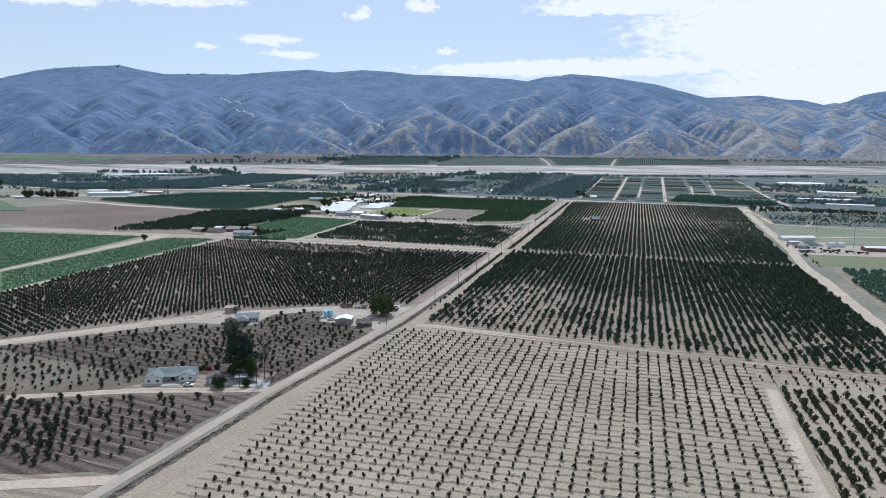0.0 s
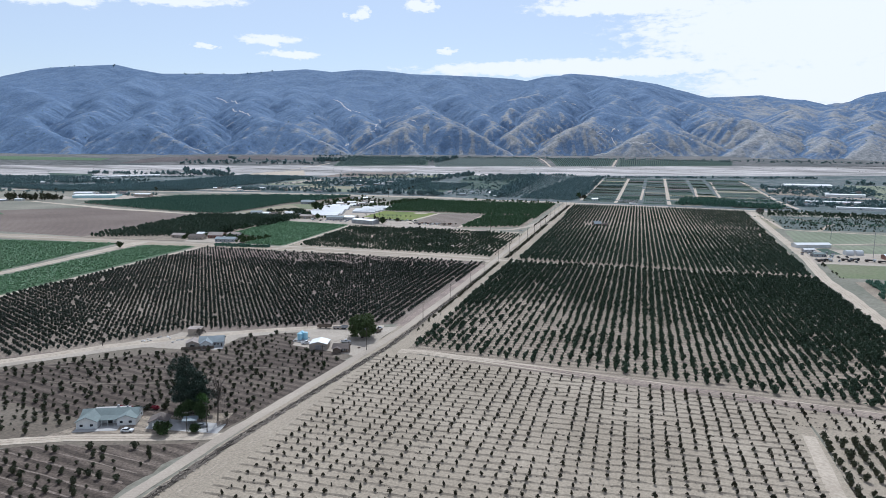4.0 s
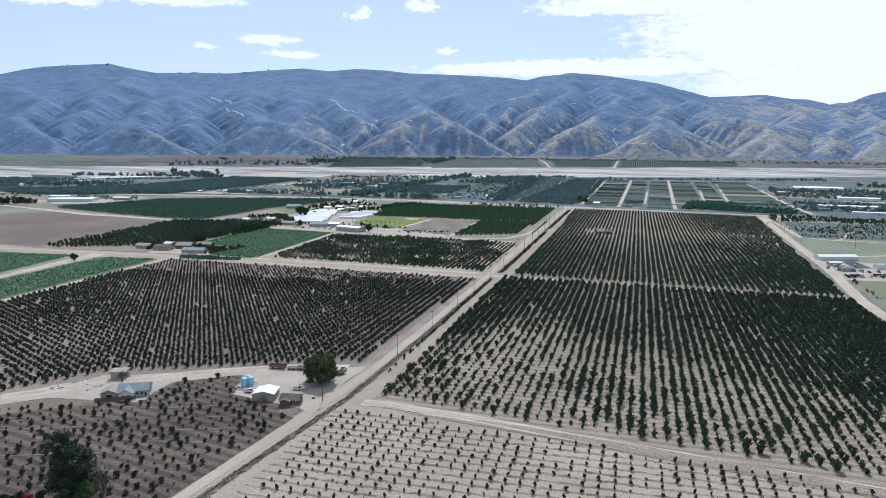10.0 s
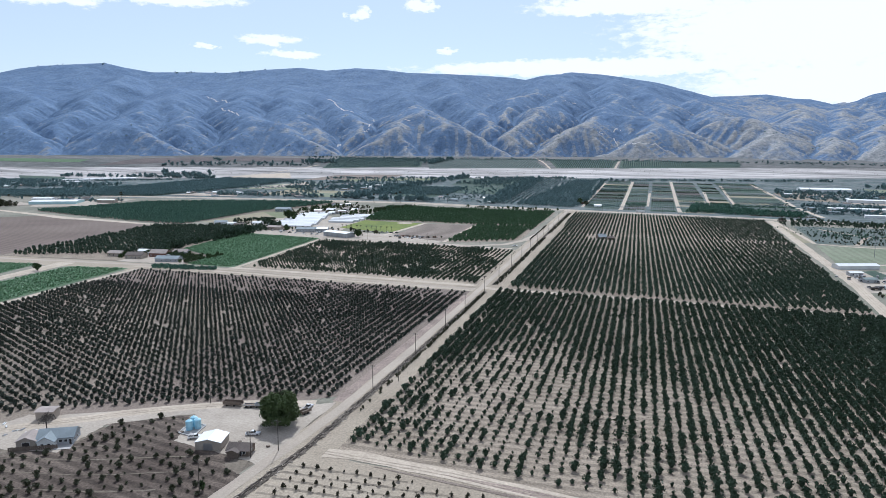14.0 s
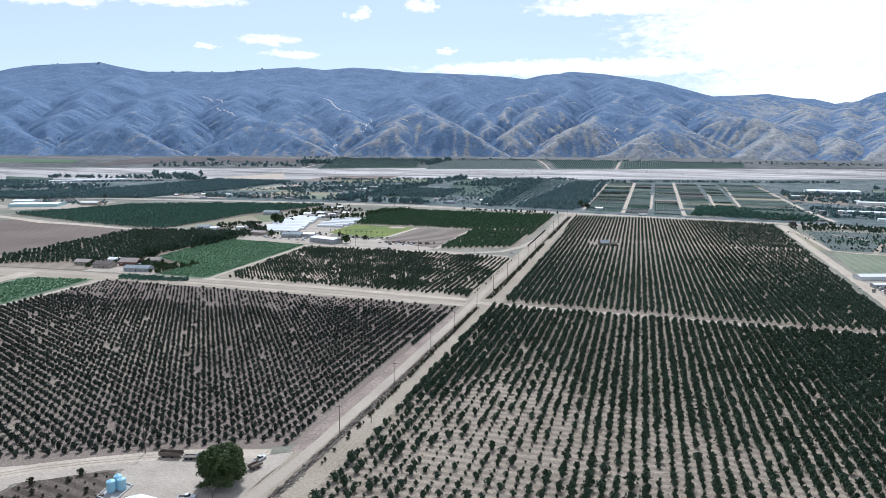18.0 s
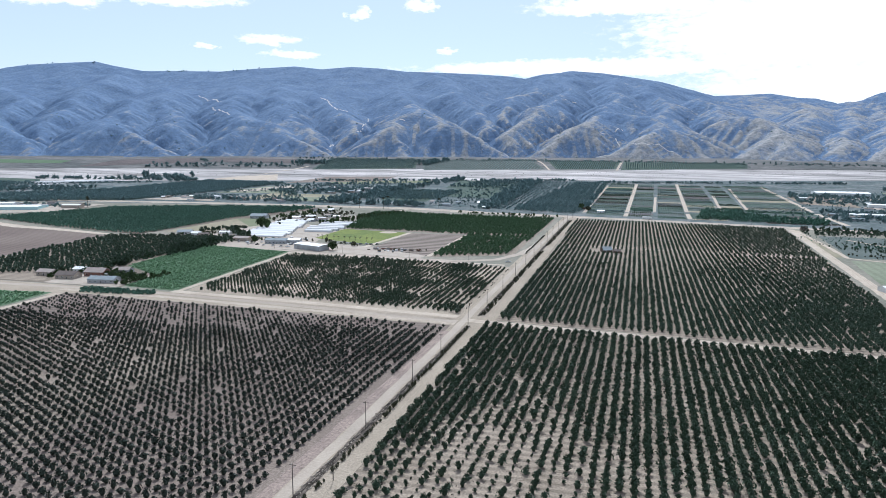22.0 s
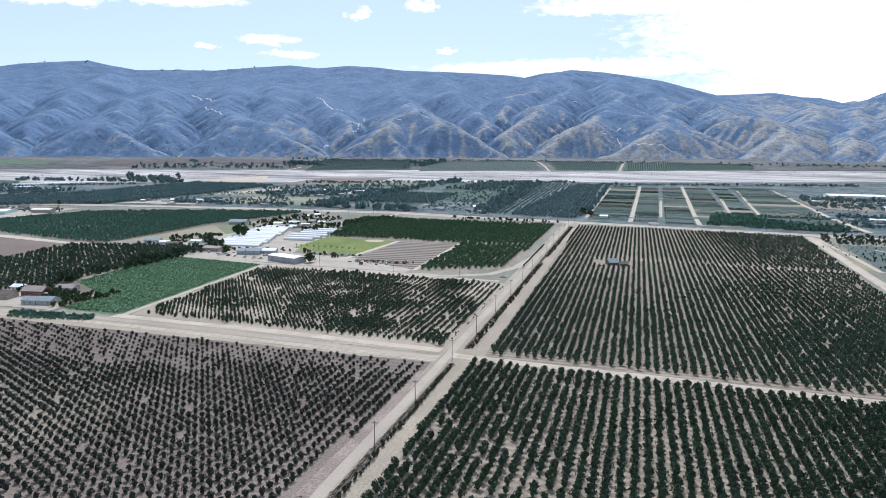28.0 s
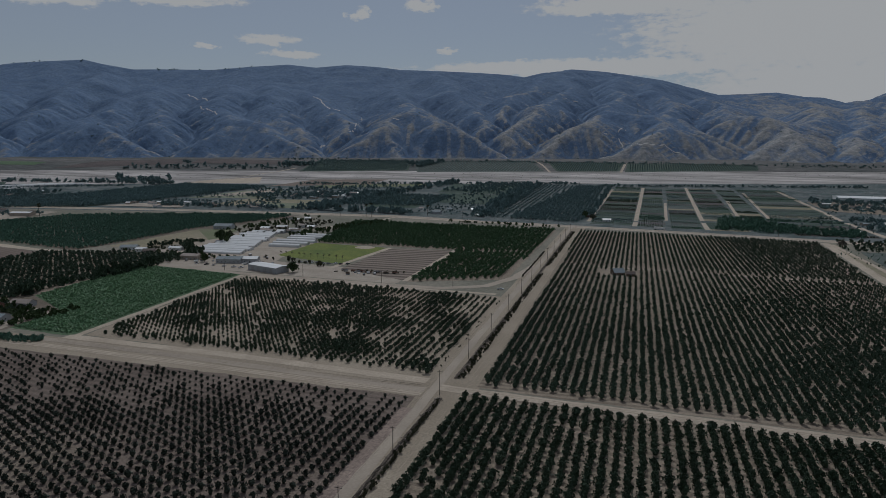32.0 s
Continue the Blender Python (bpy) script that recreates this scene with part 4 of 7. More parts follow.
rows = lattice(-97.68, 111, 3.68, 286, 538, 3.85, in_r1, size_r1, 103, 0.2, 0.03, 0.006, stagger=True)
orchard("right_orchard", rows, MEDIUM, T_MED, "leaf_dark", "dense dark green orchard tree in a planted row", "tree", "right orchard trees",
        single=lambda x, y: -95 < x < -64 and 400 < y < 432, kind="orchard_tree")

in_r2 = between([(-89, 553), (112, 539), (137, 1040), (-93, 1064)])
in_house = lambda x, y: -60 < x < -30 and 798 < y < 826
rows = lattice(-92, 137, 3.68, 540, 1062, 4.3, lambda x, y: in_r2(x, y) and not in_house(x, y) and abs(y - 834 + x * 0.1) > 3.6,
               lambda x, y, i, j, g: g.choice((1.18, 1.28, 1.1)) * (1.05 - 0.26 * min(1.0, max(0.0, (y - 620) / 160)) - 0.1 * min(1.0, max(0.0, (x - 20 - max(0.0, y - 700) * 0.12) / 60))) * (1.0 + 0.12 * noise.noise(Vector((x / 50, y / 70, 4)))), 104, 0.2, 0.03, 0.0, stagger=True)
rows = [(*r[:4], r[4] * 1.12, *r[5:]) for r in rows]
near_rows = [r for r in rows if r[1] < 680]
far_rows = [r for r in rows if r[1] >= 680]
orchard("right_far_orchard", near_rows, MEDIUM, T_MED, "leaf_back", "dense dark green orchard tree in a straight row", "tree", "far right orchard trees",
        single=lambda x, y: -88 < x < -40 and y < 575, kind="orchard_tree")
orchard("right_back_orchard", far_rows, BACK, None, "leaf_back", "dense dark green orchard tree rows", "orchard", "")

# left orchard
in_l1 = between([(-345, 176), (-300, 203), (-264, 234), (-241, 259), (-230, 270), (-219, 290), (-204, 306), (-181, 317), (-146, 334), (-124, 342), (-115, 344), (-113, 530), (-358, 537)])
rows = lattice(-418, -112.5, 3.95, 190, 536, 3.75, in_l1,
               lambda x, y, i, j, g: (g.choice((1.0, 1.05, 0.95, 1.02)) * (1.04 if x > -230 else 1.0) * (1.0 + 0.12 * noise.noise(Vector((x / 45, y / 45, 9))))
                                      if y < 503 - 30 * noise.noise(Vector((x / 50, 2, 7))) - (14 if x < -200 else -10) else g.choice((0.5, 0.65, 0.75, 0.95)) * (0.0 if noise.noise(Vector((x / 14, y / 14, 3))) > 0.45 else 1.0)),
               105, 0.14, 0.02, 0.0, stagger=True)
orchard("left_orchard", rows, UPRIGHT, T_MED, "leaf_black", "rounded dark green orchard tree on brown soil", "tree", "left orchard trees",
        single=lambda x, y: x > -158 and 415 < y < 455, kind="orchard_tree")

# middle orchard, uneven
in_mid = between([(-288, 570), (-114, 560), (-115, 705), (-300, 722)])
rows = lattice(-300, -114, 3.7, 560, 718, 3.7, in_mid,
               lambda x, y, i, j, g: max(0.55, 1.06 + 0.6 * noise.noise(Vector((x / 22, y / 22, 12)))) * g.choice((0.85, 1.0, 1.1, 0.95)), 106, 0.2, 0.04, stagger=True)
orchard("middle_orchard", rows, UPRIGHT, T_MED, "leaf_dark", "uneven dark green orchard tree on pale soil", "tree", "middle orchard trees",
        single=lambda x, y: y < 580 and x > -180, kind="orchard_tree")

# sloping lot round the houses
in_lot = between([(-310, 155), (-205, 177), (-172, 193), (-174, 214), (-150, 224), (-124, 217), (-117, 282), (-134, 289), (-148, 297), (-154, 312), (-160, 313), (-172, 301), (-172, 283),
                  (-212, 262), (-260, 212), (-310, 185)])
rows = lattice(-300, -118, 4.3, 150, 312, 4.0, in_lot, lambda x, y, i, j, g: g.choice((0.45, 0.65, 0.8, 0.35, 1.05, 0.9)), 107, 0.8, 0.08)
orchard("lot_grove", rows, SPARSE, T_MED, "leaf_olive", "thin dusty young tree on a brown slope", "young tree", "sloping lot trees",
        single=lambda x, y: x > -175 and y > 225, kind="young_tree", most=148)
in_low = between([(-280, 96), (-132, 142), (-128, 196), (-240, 160)])
rows = lattice(-280, -126, 4.0, 90, 198, 4.6, in_low, lambda x, y, i, j, g: g.choice((1.05, 0.9, 1.15, 0.75)) if x < -146 - (y - 140) * 0.5 and y < 172 else g.choice((0.0, 0.45, 0.6, 0.8, 0.95)), 108, 0.8, 0.1)
orchard("lower_grove", rows, MEDIUM, T_MED, "leaf_olive", "dark bushy grove tree on brown terraced soil", "tree", "lower grove trees",
        single=lambda x, y: x > -165, kind="orchard_tree")

# pale terrace lines across the lower lot, up to the driveway
drive = lambda x: float(np.interp(x, [-300, -204, -164, -128, -121], [140, 171.5, 191, 202, 205]))
for k in range(12):
    y0 = 140.0 + 5.4 * k
    line = [(x, y0 + (-128 - x) * 0.13) for x in (-235, -220, -205, -190, -180, -170, -160, -150, -140, -129)]
    line = [p for p in line if p[1] < drive(p[0]) - 4.0]
    if len(line) > 1:
        ribbon("terrace_line", line, 0.62, M["brown"], 0.09, "thin pale terrace line in brown soil", "terrace", seed=k, rag=0.6, step=2.5)
# orchards further off
FAR_ORCHARDS = [
    ("side_orchard", [(130, 385), (330, 385), (330, 525), (138, 528)], 5.5, 5.0, 1.9, "leaf_green", FARSH, "dense green orchard tree rows beside a track"),
    ("dark_orchard", [(-503, 560), (-400, 600), (-394, 795), (-526, 768)], 4.8, 4.8, 1.95, "leaf_back", FARSH, "tall dark green grove tree rows"),
    ("north_orchard", [(-512, 790), (-567, 797), (-640, 813), (-733, 843), (-800, 866), (-770, 920), (-745, 1018), (-640, 1062), (-466, 1108), (-506, 966), (-508, 878)], 4.9, 4.9, 2.1, "leaf_green", FARSH, "large dense green orchard tree rows"),
    ("citrus_corner", [(-185, 740), (-124, 770), (-122, 885), (-187, 885)], 4.6, 4.6, 1.8, "leaf_citrus", FARSH, "bright green citrus tree rows"),
    ("citrus_block", [(-330, 897), (-122, 887), (-122, 1062), (-368, 1075)], 5.0, 5.0, 2.0, "leaf_citrus", FARSH, "dark green citrus tree rows"),
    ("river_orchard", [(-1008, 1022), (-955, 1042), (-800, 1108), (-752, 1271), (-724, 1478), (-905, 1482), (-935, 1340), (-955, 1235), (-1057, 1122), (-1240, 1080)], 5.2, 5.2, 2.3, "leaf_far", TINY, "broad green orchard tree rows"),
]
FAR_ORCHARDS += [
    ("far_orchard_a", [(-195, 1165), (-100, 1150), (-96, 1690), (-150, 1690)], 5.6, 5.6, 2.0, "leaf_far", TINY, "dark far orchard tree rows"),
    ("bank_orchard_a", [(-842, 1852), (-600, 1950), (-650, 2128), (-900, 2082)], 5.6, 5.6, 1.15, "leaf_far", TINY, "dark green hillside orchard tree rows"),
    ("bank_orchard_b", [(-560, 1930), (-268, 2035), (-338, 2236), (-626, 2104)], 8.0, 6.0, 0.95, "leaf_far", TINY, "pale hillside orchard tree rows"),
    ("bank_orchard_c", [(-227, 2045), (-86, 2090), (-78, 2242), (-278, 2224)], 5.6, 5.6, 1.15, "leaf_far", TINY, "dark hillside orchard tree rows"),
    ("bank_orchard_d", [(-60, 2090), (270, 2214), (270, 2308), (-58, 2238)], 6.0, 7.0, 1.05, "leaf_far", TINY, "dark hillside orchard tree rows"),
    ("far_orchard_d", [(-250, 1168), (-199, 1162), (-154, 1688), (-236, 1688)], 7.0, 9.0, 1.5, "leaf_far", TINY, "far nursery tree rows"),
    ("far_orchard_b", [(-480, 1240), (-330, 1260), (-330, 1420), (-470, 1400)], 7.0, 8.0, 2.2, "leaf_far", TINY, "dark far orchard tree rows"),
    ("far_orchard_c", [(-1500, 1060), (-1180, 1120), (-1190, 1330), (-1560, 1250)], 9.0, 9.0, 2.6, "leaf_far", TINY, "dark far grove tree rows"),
]
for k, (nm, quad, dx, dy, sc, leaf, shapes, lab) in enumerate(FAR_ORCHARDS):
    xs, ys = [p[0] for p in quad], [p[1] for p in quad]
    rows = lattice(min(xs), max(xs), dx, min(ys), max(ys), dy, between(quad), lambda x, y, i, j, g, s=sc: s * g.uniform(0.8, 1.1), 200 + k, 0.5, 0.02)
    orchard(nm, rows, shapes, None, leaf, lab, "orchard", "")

# low crops in rows
CROPS = [("crop_long", [(-356, 306), (-406, 352), (-415, 530), (-370, 536)]), ("crop_far", [(-420, 362), (-446, 533), (-600, 515), (-540, 335)]),
         ("crop_square", [(-339, 568), (-300, 566), (-310, 727), (-402, 740), (-390, 631), (-345, 603)])]
CROP = [crown_shape(6, 1.0, 0.32, 0.0, s, 0.75, 2, core=False) for s in (51, 52, 53)]
for k, (nm, quad) in enumerate(CROPS):
    xs, ys = [p[0] for p in quad], [p[1] for p in quad]
    rows = lattice(min(xs), max(xs), 1.9 if nm == "crop_square" else 2.3, min(ys), max(ys), 1.7 if nm == "crop_square" else 2.2, between(quad), lambda x, y, i, j, g: g.uniform(0.75, 1.1), 300 + k, 0.3, 0.03, n_shapes=3)
    tagged(new(nm, scatter_mesh(nm, CROP, rows, M["leaf_crop"])), "low leafy green row crop plants", "crop", kind="stuff")


# ---------------------------------------------------------------- building helpers
def bm_mesh(name, bm, material):
    me = bpy.data.meshes.new(name)
    bmesh.ops.recalc_face_normals(bm, faces=bm.faces)
    bm.to_mesh(me)
    bm.free()
    me.materials.append(material)
    return me


def part(name, bm, material, parent, label=""):
    ob = new(name, bm_mesh(name, bm, material))
    ob.parent = parent
    return tagged(ob, label) if label else ob


def box(bm, x0, x1, y0, y1, z0, z1, bevel=0.0):
    vs = [bm.verts.new(p) for p in ((x0, y0, z0), (x1, y0, z0), (x1, y1, z0), (x0, y1, z0), (x0, y0, z1), (x1, y0, z1), (x1, y1, z1), (x0, y1, z1))]
    fs = [bm.faces.new([vs[i] for i in q]) for q in ((3, 2, 1, 0), (4, 5, 6, 7), (0, 1, 5, 4), (1, 2, 6, 5), (2, 3, 7, 6), (3, 0, 4, 7))]
    if bevel:
        bmesh.ops.bevel(bm, geom=list({e for f in fs for e in f.edges}), offset=bevel, segments=1, affect="EDGES")
    return bm


def a_box(*a, bevel=0.0):
    return box(bmesh.new(), *a, bevel=bevel)


def prism(points, depth0, depth1, axis="y"):
    """A profile of (across, up) pushed along an axis."""
    bm = bmesh.new()
    put = (lambda a, z, d: (a, d, z)) if axis == "y" else (lambda a, z, d: (d, a, z))
    f, b = [bm.verts.new(put(a, z, depth0)) for a, z in points], [bm.verts.new(put(a, z, depth1)) for a, z in points]
    bm.faces.new(f)
    bm.faces.new(b[::-1])
    n = len(points)
    for i in range(n):
        j = (i + 1) % n
        bm.faces.new((f[i], f[j], b[j], b[i]))
    return bm


def tube(bm, p, q, r0, r1=None, n=8):
    r1 = r0 if r1 is None else r1
    p, q = Vector(p), Vector(q)
    ax = (q - p).normalized()
    t = ax.orthogonal().normalized()
    b = ax.cross(t)
    rings = [[bm.verts.new(o + (t * math.cos(2 * math.pi * i / n) + b * math.sin(2 * math.pi * i / n)) * r) for i in range(n)] for o, r in ((p, r0), (q, r1))]
    for i in range(n):
        bm.faces.new((rings[0][i], rings[0][(i + 1) % n], rings[1][(i + 1) % n], rings[1][i]))
    bm.faces.new(rings[0][::-1])
    bm.faces.new(rings[1])
    return bm


def a_tube(*a, n=8):
    return tube(bmesh.new(), *a, n=n)


def thing(name, x, y, turn, label, category, group="", z=None):
    e = new(name)
    e.empty_display_size = 0.5
    e.matrix_world = pose(x * K, y * K, float(gz(x, y)) * K + 0.05 if z is None else z, 0, 0, turn)
    return tagged(e, label, category, group)


def wing(e, x0, x1, y0, y1, h, rise, axis, wall, roof, over=0.45):
    """Walls with gable ends and two roof slopes. axis: the way the ridge runs."""
    lo, hi = (y0, y1) if axis == "x" else (x0, x1)
    a, b = (x0, x1) if axis == "x" else (y0, y1)
    mid = (lo + hi) / 2
    ax = "x" if axis == "x" else "y"
    part("wall", prism([(lo, 0), (hi, 0), (hi, h), (mid, h + rise), (lo, h)], a, b, ax), M[wall], e)
    k = rise / (mid - lo)
    t = 0.16
    for s in (-1, 1):
        edge = mid + s * (hi - mid + over)
        ze = h + rise - k * (abs(edge - mid))
        pts = [(mid, h + rise + 0.02), (edge, ze + 0.02), (edge, ze + t + 0.02), (mid, h + rise + t + 0.02)]
        part("roof", prism(pts, a - over, b + over, ax), M[roof], e)


def opening(e, kind, x, y, z, w, h, face):
    """A window or door set 4 cm proud of a wall. face: n, s, e or w."""
    dx, dy = {"s": (0, -1), "n": (0, 1), "e": (1, 0), "w": (-1, 0)}[face]
    ax, ay = abs(dy), abs(dx)
    f = part("window" if kind == "window" else "door",
             a_box(x - ax * w / 2 - ay * 0.03, x + ax * w / 2 + ay * 0.03, y - ay * w / 2 - ax * 0.03, y + ay * w / 2 + ax * 0.03, z, z + h), M["trim"], e)
    i = 0.09
    ox, oy = dx * 0.02, dy * 0.02
    part("pane" if kind == "window" else "door_panel",
         a_box(x + ox - ax * (w / 2 - i) - ay * 0.03, x + ox + ax * (w / 2 - i) + ay * 0.03, y + oy - ay * (w / 2 - i) - ax * 0.03, y + oy + ay * (w / 2 - i) + ax * 0.03,
               z + i * (kind == "window"), z + h - i), M["glass" if kind == "window" else "dark"], f)


def simple_house(x, y, turn, L, W, h, rise, wall, roof, label, name="house", group="", category="house", windows=True):
    e = thing(name, x, y, turn, label, category, group)
    wing(e, -L / 2, L / 2, -W / 2, W / 2, h, rise, "x", wall, roof)
    if windows:
        n = max(1, int(L // 4))
        for i in range(n):
            px = -L / 2 + L * (i + 0.5) / n
            if i == n // 2:
                opening(e, "door", px, -W / 2, 0.05, 1.0, 2.05, "s")
            else:
                opening(e, "window", px, -W / 2, 0.95, 1.3, 1.15, "s")
        opening(e, "window", -L / 2, 0, 0.95, 1.2, 1.1, "w")
        opening(e, "window", L / 2, 0, 0.95, 1.2, 1.1, "e")
    return e


# ---------------------------------------------------------------- the near farmhouse
e = thing("farmhouse", -166.5, 196.2, 23, "white farmhouse with a grey-green shingle roof", "house")
wing(e, 0, 20, 5, 12.5, 2.8, 1.7, "x", "white_wall", "roof_green")
wing(e, 0, 7.2, 0.2, 8.5, 2.8, 1.7, "y", "white_wall", "roof_green")
wing(e, 13.6, 20.3, 2.2, 8.2, 2.7, 1.3, "y", "white_wall", "roof_green")
part("flat_roof", a_box(2, 15, 12.4, 15.4, 2.5, 2.72, bevel=0.03), M["concrete"], e, "pale flat rear roof")
part("rear_wall", a_box(2.2, 14.8, 12.4, 15.2, 0, 2.5), M["white_wall"], e)
part("porch_roof", prism([(2.0, 2.35), (5.4, 3.0), (5.4, 3.12), (2.0, 2.47)], 7.0, 13.8, "x"), M["roof_green"], e, "lean-to porch roof")
for px in (8.2, 10.4, 12.6):
    part("porch_post", a_box(px - 0.06, px + 0.06, 2.1, 2.22, 0, 2.4), M["trim"], e)
part("patio", a_box(-0.5, 15, -2.4, 4.9, 0.0, 0.12), M["concrete"], e, "concrete patio")
part("chimney", a_box(11.6, 12.3, 9.6, 10.3, 3.6, 5.3, bevel=0.03), M["concrete"], e)
part("roof_vent", a_box(15.0, 15.5, 9.9, 10.3, 4.2, 4.75), M["steel"], e)
for px, f, py in ((1.8, "s", 0.2), (5.4, "s", 0.2), (15.2, "s", 2.2), (18.4, "s", 2.2)):
    opening(e, "window", px, py, 0.9, 1.3, 1.1, f)
for py in (2.5, 6.0, 9.5):
    opening(e, "window", 0, py, 0.95, 1.2, 1.1, "w")
opening(e, "door", 10.4, 5.0, 0.1, 1.8, 2.1, "s")
opening(e, "window", 12.4, 5.0, 0.95, 1.1, 1.1, "s")
opening(e, "window", 20.0, 10.5, 0.95, 1.2, 1.1, "e")

e = thing("garage", -145.6, 203.0, 26, "low grey garage with a brown shingle roof", "garage")
wing(e, 0, 6.5, 0, 6.0, 2.6, 1.2, "y", "grey_wall", "roof_brown")
part("garage_door", a_box(1.2, 5.3, -0.08, 0.02, 0.05, 2.2), M["trim"], e, "white roll-up garage door")
e = thing("carport", -136.6, 206.6, 26, "flat carport roof on posts", "carport")
part("roof", a_box(0, 5.5, 0, 5, 2.4, 2.55, bevel=0.02), M["roof_blue"], e)
for px in (0.2, 5.3):
    for py in (0.2, 4.8):
        part("post", a_box(px - 0.06, px + 0.06, py - 0.06, py + 0.06, 0, 2.4), M["steel"], e)
patch("driveway", [(-147, 203), (-123.5, 206), (-125, 213), (-149, 211)], M["concrete"], 0.09, "pale concrete driveway", "driveway", 4, 4)

# timber gate and log fence by the drive
e = thing("wooden_gate", -126.6, 210.6, 60, "dark weathered timber gate panel", "gate")
for k in range(5):
    part("board", a_box(0, 4.2, -0.03, 0.03, 0.15 + k * 0.36, 0.4 + k * 0.36), M["wood"], e)
for px in (0.0, 4.2):
    part("post", a_box(px - 0.08, px + 0.08, -0.09, 0.09, 0, 2.1), M["wood"], e)
e = thing("log_fence", -124.5, 214.0, 68, "broken log fence beside the road", "fence")
for k in range(4):
    part("post", a_tube((k * 2.4, 0, 0), (k * 2.4, 0, 1.2), 0.09, 0.08, n=6), M["wood"], e)
for k in range(3):
    part("rail", a_tube((k * 2.4, 0, 0.5), (k * 2.4 + 2.4, 0.1, 0.62), 0.07, 0.06, n=6), M["wood"], e)
    part("rail", a_tube((k * 2.4, 0, 1.05), (k * 2.4 + 2.4, -0.08, 0.98), 0.07, 0.06, n=6), M["wood"], e)


# ---------------------------------------------------------------- the upper house
e = thing("upper_house", -184.6, 277.8, 27, "grey house with a blue-grey hipped shingle roof", "house")
wing(e, 3.5, 15.5, 3.0, 11, 2.8, 2.0, "x", "grey_wall", "roof_blue")
wing(e, 4.5, 10.0, 0.0, 7.5, 2.7, 1.7, "y", "white_wall", "roof_blue")
wing(e, -3.0, 3.4, 2.0, 9.0, 2.6, 1.4, "y", "tan_wall", "roof_tan")
part("porch_slab", a_box(10.0, 15.5, -1.2, 2.9, 0, 0.12), M["concrete"], e)
for px in (6.2, 8.4):
    opening(e, "window", px, 0.0, 0.95, 1.1, 1.1, "s")
for px in (11.2, 13.0):
    opening(e, "window", px, 3.0, 0.95, 1.2, 1.1, "s")
for py in (4.6, 7.0, 9.2):
    opening(e, "window", 15.5, py, 0.95, 1.1, 1.1, "e")
opening(e, "door", 14.5, 3.0, 0.1, 0.95, 2.05, "s")
opening(e, "door", 0.2, 2.0, 0.05, 2.6, 2.1, "s")
e = thing("board_fence", -188.2, 275.9, 27, "dark weathered board fence before the house", "fence")
for k in range(26):
    part("board", a_box(k * 0.62, k * 0.62 + 0.58, -0.02, 0.02, 0, 1.5 + 0.06 * (k % 3)), M["wood"], e)
simple_house(-198.0, 299.8, 20, 6.6, 5.6, 3.4, 0.35, "tan_wall", "roof_tan", "small tan shed with a pale flat roof", "shed", category="shed", windows=False)

# ---------------------------------------------------------------- the barn yard
e = thing("barn", -133.6, 296.6, 14, "metal barn with a white gabled roof", "barn")
wing(e, -4.6, 4.6, -4.0, 4.6, 2.9, 1.1, "y", "tan_wall", "roof_white", 0.2)
part("barn_door", a_box(-1.6, 1.6, -4.06, -3.98, 0.02, 2.6), M["steel"], e, "grey sliding barn door")
part("gutter", a_box(4.62, 4.8, -4.2, 4.7, 2.72, 2.84), M["steel"], e)
e = thing("cottage", -122.6, 294.8, 10, "small dark cottage with a brown shingle roof", "house")
wing(e, -3.8, 3.8, -2.8, 3.2, 2.3, 1.4, "x", "wood", "roof_brown", 0.6)
wing(e, -3.4, 0.6, -4.6, -2.8, 2.1, 0.8, "y", "wood", "roof_brown", 0.4)
opening(e, "window", 2.2, -2.8, 0.9, 1.1, 1.0, "s")
opening(e, "door", 1.0, -2.8, 0.05, 0.9, 2.0, "s")
opening(e, "window", 3.8, 0.4, 0.9, 1.1, 1.0, "e")


def tank(x, y, r, h):
    e = thing("water_tank", x, y, 0, "pale blue ribbed water tank on a pallet base", "water tank", "water tanks")
    bm = bmesh.new()
    prof = [(r, 0.2)] + [(r * (1.0 if k % 2 else 1.025), 0.2 + (h - 0.2) * k / 9) for k in range(1, 10)] + [(r * 0.55, h + 0.35), (0.28, h + 0.5)]
    rings = []
    for rr, z in prof:
        rings.append([bm.verts.new((rr * math.cos(a * math.pi / 10), rr * math.sin(a * math.pi / 10), z)) for a in range(20)])
    for a, b in zip(rings, rings[1:]):
        for i in range(20):
            bm.faces.new((a[i], a[(i + 1) % 20], b[(i + 1) % 20], b[i]))
    bm.faces.new(rings[0][::-1])
    bm.faces.new(rings[-1])
    part("shell", bm, M["tank"], e)
    part("lid", a_tube((0, 0, h + 0.48), (0, 0, h + 0.62), 0.32, 0.3, n=12), M["tank"], e, "blue round lid")
    part("outlet_pipe", a_tube((r - 0.05, 0, 0.5), (r + 0.5, 0, 0.5), 0.06, n=6), M["steel"], e)
    return e


